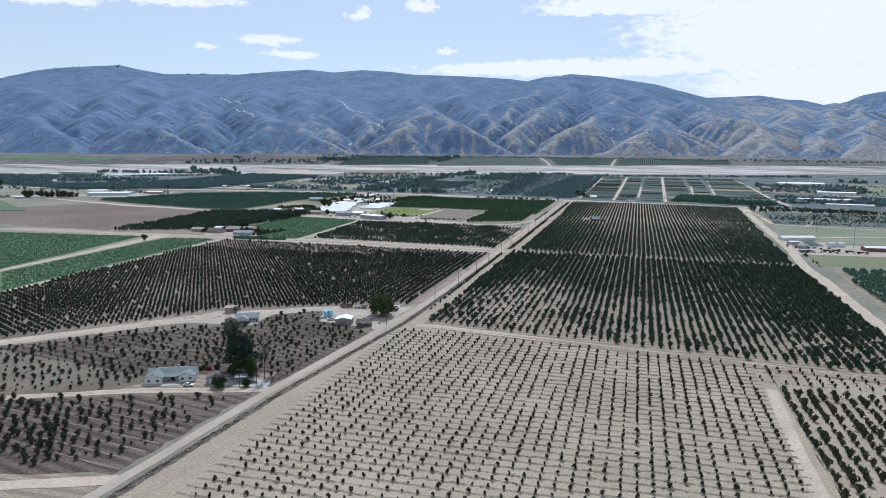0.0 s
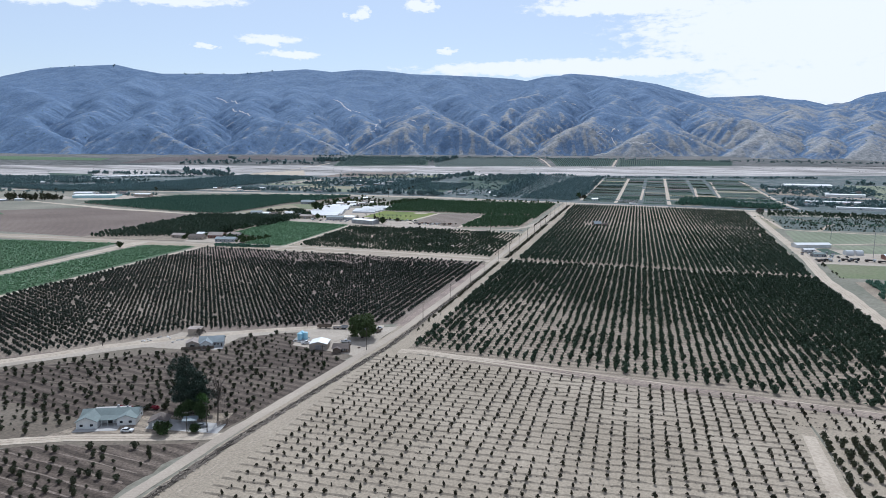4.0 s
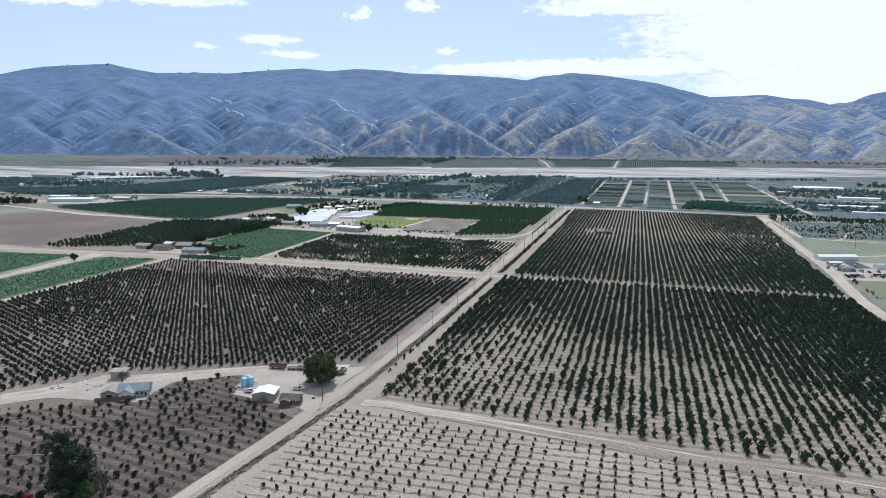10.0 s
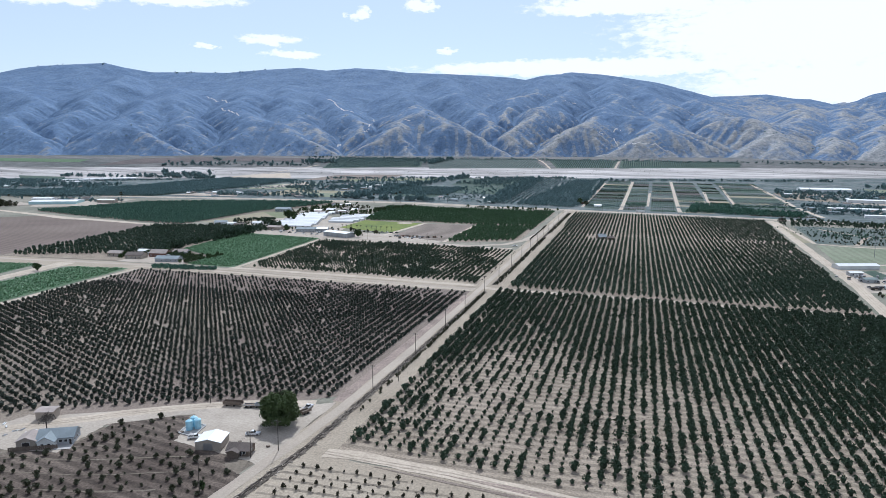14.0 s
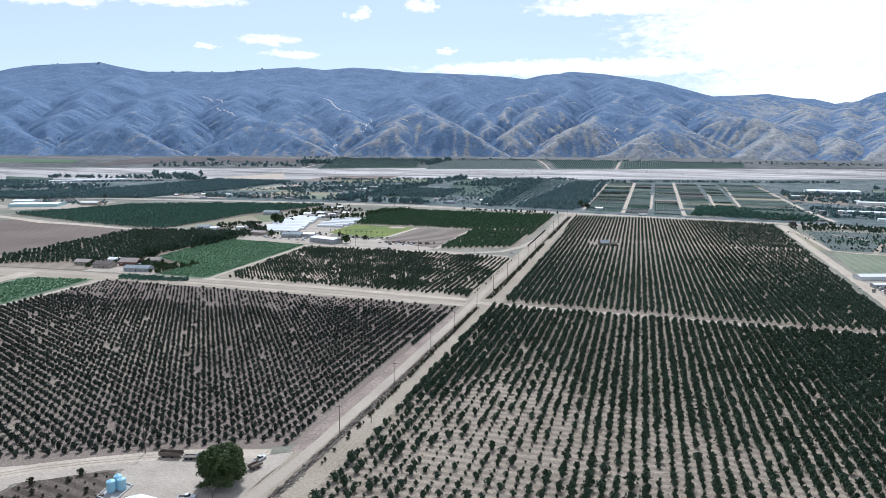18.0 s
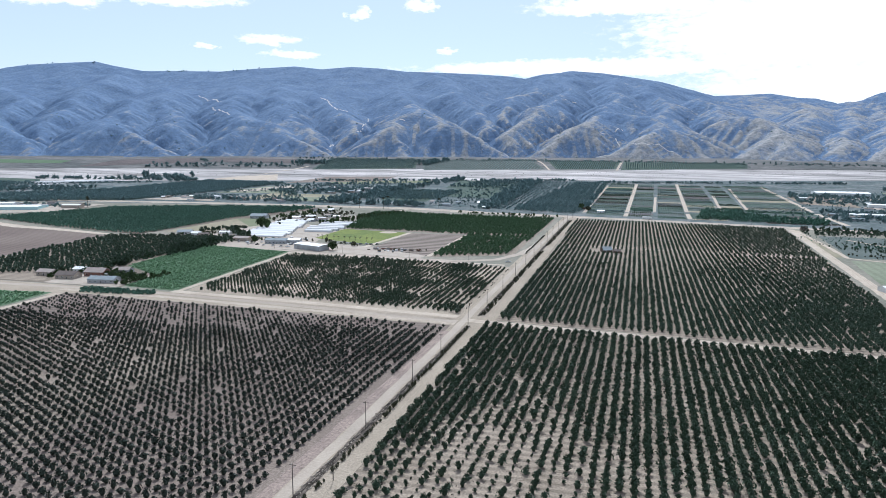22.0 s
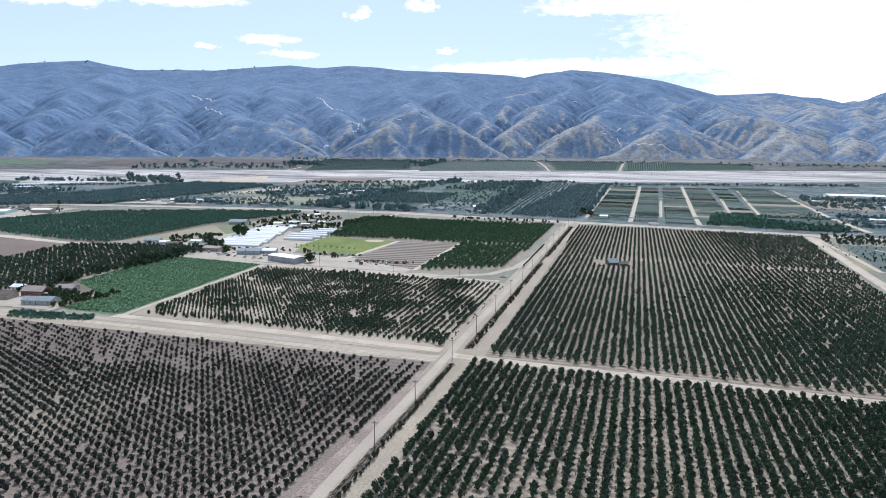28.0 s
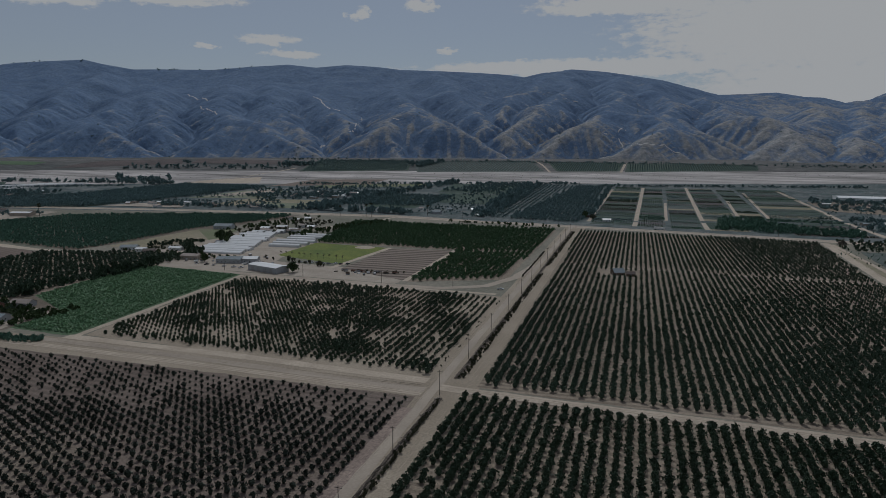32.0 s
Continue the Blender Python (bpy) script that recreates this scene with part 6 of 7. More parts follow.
def tunnel(x, y, turn, W, L, h, label, film="poly", group="greenhouse tunnels"):
    """A greenhouse tunnel: hooped film, end walls and a door."""
    W, L, h = W * K, L * K, h * K
    e = thing("greenhouse", x, y, turn, label, "greenhouse", group)
    arc = [(W / 2 * math.cos(math.pi * k / 8), h * 0.35 + h * 0.65 * math.sin(math.pi * k / 8)) for k in range(9)]
    part("film_cover", prism([(W / 2, 0)] + arc + [(-W / 2, 0)], -L / 2, L / 2, "y"), M[film], e)
    for k in range(max(2, int(L // 14))):
        yy = -L / 2 + 0.3 + (L - 0.6) * k / (max(2, int(L // 14)) - 1)
        ring = bmesh.new()
        last = None
        for a, z1 in arc:
            now = [ring.verts.new((a * f_, yy + d_, h * 0.35 + (z1 - h * 0.35) * f_)) for f_, d_ in ((1.0, -0.06), (1.02, -0.06), (1.02, 0.06), (1.0, 0.06))]
            if last:
                for q in range(4):
                    ring.faces.new((last[q], last[(q + 1) % 4], now[(q + 1) % 4], now[q]))
            last = now
        part("hoop", ring, M["steel"], e)
    part("end_door", a_box(-1.2, 1.2, -L / 2 - 0.05, -L / 2 + 0.02, 0.05, 2.3), M["grey_wall"], e)


for k in range(15):
    yy = 812 + k * 9.6
    tunnel(-386 - k * 2.3 + (k % 3) * 1.5, yy, 94, 9.3, 52 - 1.2 * k - 4 * (k % 2), 2.0 + 0.2 * (k % 3), "low white film-covered greenhouse tunnel")
for k in range(6):
    tunnel(-346 - k * 2.0, 862 + k * 15.0, 94, 6.6, 30 + 5 * (k % 3), 2.8, "low white greenhouse tunnel beside the lawn")
FARM = [
    (-419, 584, 5, 12, 8, 3.0, 1.6, "tan_wall", "roof_tan", "tan farm building with a pale roof", "farm_building"),
    (-396, 579, 8, 14, 9, 3.2, 2.0, "tan_wall", "roof_brown", "tan farm building with a brown roof", "farm_building"),
    (-384, 592, 10, 14, 9, 3.6, 2.4, "roof_red", "roof_tan", "red-walled barn with a tan roof", "barn"),
    (-362, 574, 12, 18, 9, 3.0, 1.6, "grey_wall", "roof_blue", "long low grey farm building", "farm_building"),
    (-374, 606, 8, 12, 7, 3.0, 1.6, "grey_wall", "roof_tan", "small pale farm shed", "farm_building"),
    (-405, 600, 5, 9, 7, 3.0, 1.2, "white_wall", "roof_white", "white farm outbuilding with a pale roof", "farm_building"),
    (-345, 772, 10, 20, 10, 4.0, 1.6, "grey_wall", "roof_blue", "grey workshop in the nursery yard", "workshop"),
    (-385, 778, 0, 16, 9, 3.6, 1.4, "tan_wall", "roof_tan", "tan workshop beside the road", "workshop"),
    (-330, 778, 14, 12, 9, 4.0, 1.4, "grey_wall", "roof_white", "pale workshop in the nursery yard", "workshop"),
    (-470, 806, 20, 14, 9, 3.0, 1.6, "white_wall", "roof_blue", "house with a grey-green roof below an orchard", "house"),
    (-452, 800, 15, 9, 7, 2.8, 1.2, "white_wall", "roof_white", "small white outbuilding below an orchard", "outbuilding"),
    (-440, 795, 25, 10, 7, 2.8, 1.2, "tan_wall", "roof_brown", "small brown outbuilding below an orchard", "outbuilding"),
]
FARM += [
    (-428, 815, 0, 12, 6, 2.8, 1.0, "white_wall", "roof_white", "long pale outbuilding beside a lane", "outbuilding"),
    (-478, 965, 12, 20, 13, 4.0, 2.4, "grey_wall", "roof_blue", "large house with a blue-grey roof", "house"),
    (-46, 810, 25, 8, 8, 2.6, 2.6, "wood", "roof_blue", "small house among orchard trees with a grey roof", "house"),
    (-37, 806, 10, 6, 5, 2.4, 1.4, "wood", "roof_brown", "small outbuilding among orchard trees", "outbuilding"),
    (-96, 1212, 0, 9, 7, 3.0, 1.6, "roof_red", "roof_tan", "small red-walled house at the crossing", "house"),
    (-70, 1176, 5, 10, 7, 2.8, 1.4, "white_wall", "roof_white", "pale house by the nursery plots", "house"),
    (183, 1136, -10, 14, 9, 3.0, 1.4, "white_wall", "roof_white", "white building beside the highway", "building"),
    (197, 1132, -10, 9, 6, 3.0, 1.0, "white_wall", "roof_white", "white shed beside the highway", "building"),
    (322, 1556, -4, 84, 56, 7.0, 1.5, "white_wall", "roof_white", "very long white packing house", "packing_house"),
    (342, 1362, -6, 60, 14, 5.5, 1.2, "white_wall", "roof_white", "white warehouse beyond the highway", "warehouse"),
    (290, 1216, -8, 80, 14, 4.5, 1.0, "white_wall", "roof_white", "long white shed behind trees", "warehouse"),
    (300, 1120, -8, 60, 9, 3.5, 0.8, "white_wall", "roof_white", "long low white shed behind trees", "warehouse"),
]
FARM += [
    (-862, 966, 24, 66, 36, 5.0, 1.0, "teal", "roof_white", "large pale teal packing house", "packing_house"),
    (-905, 985, 20, 30, 20, 6.0, 1.2, "white_wall", "roof_white", "white warehouse beside the highway", "warehouse"),
    (-800, 1000, 15, 26, 14, 5.0, 1.2, "tan_wall", "roof_white", "pale warehouse beside the highway", "warehouse"),
    (136, 664, 14, 9, 5, 2.8, 0.6, "grey_wall", "roof_white", "pale yard building beside parked vehicles", "building"),
    (138, 640, 15, 9, 6, 2.8, 0.8, "grey_wall", "roof_green", "dark green-roofed yard building", "building"),
    (145, 696, 18, 31, 9, 3.2, 1.2, "white_wall", "roof_white", "long white-roofed shed beside the dirt track", "shed"),
    (197, 640, 6, 26, 10, 3.6, 1.0, "roof_red", "roof_white", "long red-walled building with a white roof", "building"),
]
for fx, fy, ft, fl, fw, fh, fr, wl, rf, lab, nm in FARM:
    simple_house(fx, fy, ft, fl * K, fw * K, fh, fr * K, wl, rf, lab, nm, category=nm.replace("_", " "), windows=fl < 25)
for k in range(2):
    tunnel(164 + k * 7.6, 656 + k * 2, 100, 6.5, 6, 4.0, "white film tunnel beside the dirt track", group="yard tunnels")
for k in range(7):
    tunnel(-1165 + k * 9, 1330 + k * 9, -30, 9, 70, 4.5, "far white greenhouse tunnel", group="far tunnels")
for k, (px, py) in enumerate(((179, 646), (176, 760))):
    e = thing("steel_mast", px, py, 0, "tall thin grey steel mast", "mast", "steel masts")
    part("mast", a_tube((0, 0, 0), (0, 0, 24), 0.3, 0.15, n=8), M["steel"], e)
    for z in (16, 19, 22):
        part("arm", a_box(-2, 2, -0.08, 0.08, z, z + 0.16), M["steel"], e)

# vehicles and clutter in the yards
rg = random.Random(21)
for k in range(12):
    car(133 + (k % 6) * 5.0 + rg.uniform(-1.6, 1.6), 616 + (k // 6) * 22 + rg.uniform(-4, 4), 90 + rg.uniform(-14, 14), rg.choice(("car_white", "car_grey", "car_dark")),
        "parked pickup in the roadside work yard", "pickup", 5.3, "yard vehicles")
for k in range(9):
    car(-292 + k * 5.0, 790 + rg.uniform(-2, 2), 70 + rg.uniform(-10, 10), rg.choice(("car_white", "car_grey", "car_dark", "car_white")), "parked car beside the lawn", "car", 4.5, "lawn side cars")
for k in range(6):
    car(-322 - k * 9 + rg.uniform(-2, 2), 752 + k * 1.2, 80 + rg.uniform(-20, 20), rg.choice(("car_white", "car_dark")), "parked pickup in the nursery yard", "pickup", 5.2, "nursery vehicles")
for k in range(7):
    trailer(-242 + k * 6.5, 764 - k * 0.2 + rg.uniform(-2, 2), rg.uniform(-20, 20), rg.uniform(4, 7), rg.choice(("wood", "roof_red", "steel")), "farm implement trailer beside the road", 0.6)
for k, (px, py, tn) in enumerate(((-240, 1136, 172), (40, 1092, 169))):
    car(px, py, tn, "car_white", "white car on the highway", "car", 4.6, "highway cars")
e = thing("truck", -9.0, 1104.0, -11, "long white box truck on the highway", "truck")
part("trailer_box", a_box(-7, 5, -1.25, 1.25, 1.2, 4.0, bevel=0.05), M["roof_white"], e)
part("cab", a_box(5.2, 7.4, -1.2, 1.2, 0.6, 3.2, bevel=0.12), M["car_white"], e)
part("windshield", a_box(7.38, 7.43, -1.0, 1.0, 1.9, 2.9), M["glass"], e)
for sx in (-5.5, -4.3, 4.0, 6.4):
    for sy in (-1, 1):
        part("wheel", a_tube((sx, sy * 0.9, 0.5), (sx, sy * 1.2, 0.5), 0.5, n=10), M["tyre"], e)


# ---------------------------------------------------------------- far plots beyond the highway
PLOT_MATS = ["plot_green", "plot_green", "plot_grey", "plot_brown", "plot_grey", "tan_field", "plot_green"]
rg = random.Random(31)
cols = [-92, -36, 2, 44, 92, 128, 214]
plant_rows = {"leaf_back": [], "leaf_far": [], "leaf_green": []}
for c0, c1 in zip(cols, cols[1:]):
    y = 1132.0 - (c0 + 36) * 0.22
    n = 0
    while y < 1690:
        d = rg.uniform(12, 36)
        mt = rg.choice(PLOT_MATS)
        k = 0.022 * (y - 1130)
        patch("nursery_plot", [(c0 + 3 + k, y), (c1 - 3 + k, y), (c1 - 3 + k, y + d - 3), (c0 + 3 + k, y + d - 3)], M[mt], 0.1, "narrow nursery plot of " + {"plot_green": "green plants", "plot_brown": "bare brown soil", "plot_grey": "grey-green seedlings", "tan_field": "fallow soil"}[mt], "field", 3, 6)
        if rg.random() < 0.75:
            leaf = rg.choice(list(plant_rows))
            sz, gap = rg.choice((0.6, 0.8, 1.0, 1.5)), rg.uniform(4, 7)
            yy = y + 2
            while yy < y + d - 4:
                xx = c0 + 5 + k
                while xx < c1 - 4 + k:
                    if rg.random() < 0.85:
                        plant_rows[leaf].append((xx, yy + rg.uniform(-0.5, 0.5), float(gz(xx, yy)), sz * rg.uniform(0.8, 1.2), sz * rg.uniform(0.35, 0.65), rg.uniform(0, 6), rg.randrange(4)))
                    xx += gap * 0.55
                yy += gap
        y += d
for leaf, rws in plant_rows.items():
    tagged(new("nursery_plants", scatter_mesh("nursery_plants", TINY, rws, M[leaf])), "rows of nursery plants beyond the highway", "plants", kind="stuff")

FAR_FIELDS = [
    ([(245, 1188), (350, 1168), (352, 1204), (248, 1222)], "gravel", "pale yard beside a long shed"),
    ([(305, 1335), (385, 1322), (386, 1352), (306, 1362)], "gravel", "pale yard beside a warehouse"),
    ([(240, 1488), (372, 1466), (374, 1500), (242, 1520)], "gravel", "pale yard before a packing house"),
    ([(226, 1240), (330, 1225), (332, 1275), (228, 1290)], "plot_brown", "brown nursery ground"),
    ([(226, 1395), (330, 1380), (332, 1440), (228, 1455)], "plot_grey", "grey-green nursery ground"),
    ([(-640, 1480), (-440, 1590), (-440, 1690), (-650, 1640)], "weedy_grass", "pale green striped field"),
    ([(-420, 1230), (-330, 1235), (-345, 1300), (-430, 1300)], "plot_green", "green square field"),
    ([(-340, 1190), (-240, 1180), (-245, 1290), (-345, 1300)], "scrub", "weedy plot"),
    ([(-430, 1305), (-350, 1305), (-375, 1400), (-440, 1400)], "weedy_grass", "bright green square field"),
    ([(-350, 1320), (-245, 1310), (-245, 1460), (-370, 1470)], "plot_green", "dark green field"),
]
FAR_FIELDS += [
    ([(-380, 1480), (-245, 1470), (-245, 1650), (-400, 1680)], "plot_green", "dark green field"),
    ([(-650, 1180), (-500, 1190), (-510, 1290), (-640, 1280)], "tan_field", "dry pasture"),
    ([(-740, 1260), (-620, 1290), (-640, 1420), (-720, 1400)], "dry_grass", "dry green pasture"),
    ([(-730, 1490), (-560, 1600), (-570, 1740), (-720, 1680)], "brown", "bare brown field"),
    ([(-600, 1180), (-480, 1180), (-480, 1240), (-590, 1240)], "dry_grass", "pale green pasture"),
    ([(390, 1330), (640, 1300), (760, 1640), (410, 1640)], "dry_grass", "pale striped green field"),
    ([(225, 1160), (300, 1150), (300, 1330), (225, 1360)], "scrub", "weedy nursery ground"),
    ([(225, 1380), (300, 1350), (310, 1480), (225, 1500)], "dark_soil", "dark nursery ground"),
    ([(330, 1180), (470, 1160), (470, 1290), (330, 1320)], "scrub", "weedy ground beside a warehouse"),
    ([(-1250, 1140), (-1050, 1170), (-1090, 1260), (-1280, 1230)], "scrub", "weedy ground between groves"),
]
FAR_FIELDS += [
    ([(-1080, 850), (-960, 870), (-860, 940), (-930, 960)], "gravel", "pale yard beside the highway"),
    ([(-1300, 800), (-900, 640), (-760, 700), (-1000, 860)], "crop", "flat green crop field"),
    ([(-1930, 1650), (-1555, 1738), (-1566, 1790), (-1950, 1740)], "crop", "green field below the hills"),
    ([(-1466, 1705), (-1202, 1869), (-1275, 1985), (-1449, 1867)], "plot_brown", "bare brown slope"),
    ([(-1187, 1886), (-921, 1946), (-963, 2030), (-1240, 2000)], "plot_brown", "bare brown slope"),
    ([(-1234, 1314), (-1150, 1287), (-1120, 1385), (-1182, 1423)], "poly", "white film-covered field beside the river"),
    ([(-945, 1020), (-785, 1046), (-785, 938), (-850, 905)], "gravel", "pale cluttered yard beside the highway"),
    ([(-790, 1124), (-750, 1172), (-690, 1190), (-662, 1138)], "gravel", "pale yard across the highway"),
    ([(-730, 1280), (-704, 1290), (-648, 1375), (-690, 1455)], "gravel", "pale bare plots beside an orchard"),
    ([(259, 2193), (1500, 2560), (1500, 2640), (274, 2312)], "bank_scrub", "grey scrub flat"),
]
for k, (quad, mt, lab) in enumerate(FAR_FIELDS):
    up = 0.2 + 0.012 * k if quad[0][1] < 1650 else 0.45 + 0.012 * k
    patch("far_field", quad, M[mt], up, lab, "field", 16, 16)

HOMES = [((-600, 1310, -490, 1410), 22), ((-455, 950, -385, 1090), 12), ((-1260, 1150, -1030, 1290), 16), ((-700, 1150, -480, 1190), 12), ((225, 1160, 430, 1330), 12),
         ((-1000, 850, -900, 930), 6), ((-930, 985, -800, 1030), 9), ((-770, 1135, -690, 1175), 6), ((-330, 1165, -230, 1230), 6), ((230, 1360, 420, 1480), 8)]
for (xa, ya, xb, yb_), n in HOMES:
    for k in range(n):
        simple_house(rg.uniform(xa, xb), rg.uniform(ya, yb_), rg.uniform(-25, 25), rg.uniform(8, 18), rg.uniform(6, 10), rg.uniform(2.6, 3.6), rg.uniform(0.8, 1.8),
                     rg.choice(("white_wall", "tan_wall", "grey_wall")), rg.choice(("roof_white", "roof_blue", "roof_tan", "roof_brown", "roof_white")),
                     "small far house with a gabled roof", "far_house", "far houses", "house", windows=False)

# woods, hedges and shelter belts
BELTS = [
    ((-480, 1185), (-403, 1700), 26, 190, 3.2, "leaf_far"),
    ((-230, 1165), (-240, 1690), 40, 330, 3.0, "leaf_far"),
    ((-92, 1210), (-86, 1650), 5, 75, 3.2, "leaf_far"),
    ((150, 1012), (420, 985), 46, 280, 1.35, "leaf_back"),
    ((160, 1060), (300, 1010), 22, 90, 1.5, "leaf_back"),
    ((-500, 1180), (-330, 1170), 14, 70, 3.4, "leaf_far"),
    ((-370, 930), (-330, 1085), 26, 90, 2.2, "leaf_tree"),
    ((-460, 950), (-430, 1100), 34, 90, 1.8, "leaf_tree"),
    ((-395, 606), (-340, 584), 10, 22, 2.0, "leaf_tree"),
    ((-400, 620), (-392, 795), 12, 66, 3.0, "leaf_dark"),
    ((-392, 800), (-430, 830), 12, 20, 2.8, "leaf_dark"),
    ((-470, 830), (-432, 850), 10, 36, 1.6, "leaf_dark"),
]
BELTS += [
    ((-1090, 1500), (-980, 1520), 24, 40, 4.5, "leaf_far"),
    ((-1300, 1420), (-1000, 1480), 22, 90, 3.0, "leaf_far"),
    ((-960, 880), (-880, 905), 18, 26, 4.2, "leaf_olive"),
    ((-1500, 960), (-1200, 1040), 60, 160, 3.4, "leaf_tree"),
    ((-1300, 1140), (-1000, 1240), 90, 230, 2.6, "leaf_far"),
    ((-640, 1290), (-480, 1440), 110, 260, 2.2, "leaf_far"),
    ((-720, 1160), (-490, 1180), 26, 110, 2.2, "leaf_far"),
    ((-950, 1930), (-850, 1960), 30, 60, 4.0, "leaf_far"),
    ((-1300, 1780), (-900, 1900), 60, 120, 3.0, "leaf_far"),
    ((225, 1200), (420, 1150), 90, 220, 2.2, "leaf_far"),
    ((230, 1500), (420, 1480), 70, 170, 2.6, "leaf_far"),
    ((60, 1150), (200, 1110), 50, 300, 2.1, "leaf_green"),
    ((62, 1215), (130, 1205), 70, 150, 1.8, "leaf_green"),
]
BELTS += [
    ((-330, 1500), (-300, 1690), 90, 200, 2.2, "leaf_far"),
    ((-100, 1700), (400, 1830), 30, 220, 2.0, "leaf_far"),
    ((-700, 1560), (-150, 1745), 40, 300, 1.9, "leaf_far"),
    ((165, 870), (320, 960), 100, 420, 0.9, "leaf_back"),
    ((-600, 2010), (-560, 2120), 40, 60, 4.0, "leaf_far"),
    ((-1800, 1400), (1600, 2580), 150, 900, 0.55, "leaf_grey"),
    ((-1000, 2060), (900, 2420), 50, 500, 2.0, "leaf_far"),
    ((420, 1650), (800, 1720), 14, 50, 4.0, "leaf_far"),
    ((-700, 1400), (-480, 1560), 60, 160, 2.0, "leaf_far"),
    ((130, 540), (131, 600), 3, 16, 0.7, "leaf_olive"),
    ((-330, 800), (-260, 775), 6, 12, 1.6, "leaf_olive"),
    ((-260, 1110), (-120, 1090), 8, 40, 1.6, "leaf_tree"),
]
wood_rows = {}
for (a, b, w, n, size, leaf) in BELTS:
    a, b = np.array(a, float), np.array(b, float)
    t = (b - a) / np.linalg.norm(b - a)
    nrm = np.array((t[1], -t[0]))
    for k in range(n):
        p = a + (b - a) * rg.random() + nrm * w * rg.uniform(-0.5, 0.5)
        s = size * rg.uniform(0.55, 1.25)
        wood_rows.setdefault((leaf, p[1] > 1120), []).append((p[0], p[1], float(gz(*p)), s, s * rg.uniform(0.8, 1.5), rg.uniform(0, 6), rg.randrange(4)))
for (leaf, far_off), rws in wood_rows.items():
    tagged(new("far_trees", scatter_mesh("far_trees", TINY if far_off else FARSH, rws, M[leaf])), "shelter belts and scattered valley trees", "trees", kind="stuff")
# scrub and lone trees over the mountain
rws = []
for k in range(900):
    r_, s_ = rg.uniform(-3300, 3300), 2330 + 700 * rg.random() ** 1.5
    if noise.noise(Vector((r_ / 260, s_ / 260, 5))) > -0.12:
        sz = rg.uniform(1.2, 2.4)
        rws.append((r_ * RX + s_ * FX, r_ * RY + s_ * FY, hill_height(r_, s_) - 0.8, sz, sz * 0.9, rg.uniform(0, 6), rg.randrange(4)))
for k in range(30):
    r_ = rg.choice((rg.uniform(-2400, -1800), rg.uniform(-1250, -950), rg.uniform(-1480, -1350)))
    s_ = 3990 + rg.uniform(-40, 5)
    sz = rg.uniform(2.0, 4.0)
    rws.append((r_ * RX + s_ * FX, r_ * RY + s_ * FY, hill_height(r_, s_) - 0.5, sz, sz, rg.uniform(0, 6), rg.randrange(4)))
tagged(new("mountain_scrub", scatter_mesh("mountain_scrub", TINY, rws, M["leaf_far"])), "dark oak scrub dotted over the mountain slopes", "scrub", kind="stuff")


# ---------------------------------------------------------------- more of the middle distance
fan = [(-273.5, 878.5, 0.16)] + [(-273.5 + 9.5 * math.cos(math.pi * k / 10), 878.5 + 8.0 * math.sin(math.pi * k / 10), 0.16) for k in range(20)]
tagged(mesh_object("ball_diamond", fan, [(0, k, k % 20 + 1) for k in range(1, 21)], M["track"]), "bare tan ball diamond in the lawn", "ground", kind="structure")
rg = random.Random(77)
for k in range(11):
    big_tree("lawn_tree", -324 + k * 6.0 + rg.uniform(-0.8, 0.8), 814 - k * 0.6, 5.2, 3.4, "leaf_grey", "thin half-bare tree along the lawn edge", 34, 60 + k, 1.6, 5, 8, 0.0, 0.07, 0.1, False)
HEDGE = [
    ((-425, 592), (-395, 606), 6, 18, 1.8, "leaf_dark"),
    ((-352, 604), (-344, 572), 6, 26, 1.3, "leaf_tree"),
    ((-480, 800), (-420, 800), 12, 36, 1.4, "leaf_tree"),
    ((-470, 812), (-432, 822), 10, 30, 1.3, "leaf_olive"),
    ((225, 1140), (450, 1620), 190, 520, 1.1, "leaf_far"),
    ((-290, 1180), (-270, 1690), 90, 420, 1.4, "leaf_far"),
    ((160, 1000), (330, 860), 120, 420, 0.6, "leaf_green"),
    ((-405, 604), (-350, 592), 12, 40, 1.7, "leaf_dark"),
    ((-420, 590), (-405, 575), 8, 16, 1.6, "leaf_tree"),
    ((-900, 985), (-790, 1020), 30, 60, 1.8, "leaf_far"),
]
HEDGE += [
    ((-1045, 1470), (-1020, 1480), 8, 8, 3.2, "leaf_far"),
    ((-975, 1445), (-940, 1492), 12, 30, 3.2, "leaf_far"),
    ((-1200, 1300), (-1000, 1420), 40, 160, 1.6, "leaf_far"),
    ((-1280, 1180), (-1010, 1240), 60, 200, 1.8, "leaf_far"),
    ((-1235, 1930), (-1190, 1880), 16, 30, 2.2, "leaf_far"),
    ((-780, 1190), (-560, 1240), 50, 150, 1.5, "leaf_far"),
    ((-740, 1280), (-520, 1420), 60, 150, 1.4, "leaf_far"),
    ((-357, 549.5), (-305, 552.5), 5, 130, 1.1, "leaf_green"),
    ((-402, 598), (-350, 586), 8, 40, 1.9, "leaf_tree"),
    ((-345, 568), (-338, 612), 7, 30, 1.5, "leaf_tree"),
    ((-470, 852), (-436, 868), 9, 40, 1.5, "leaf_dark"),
]
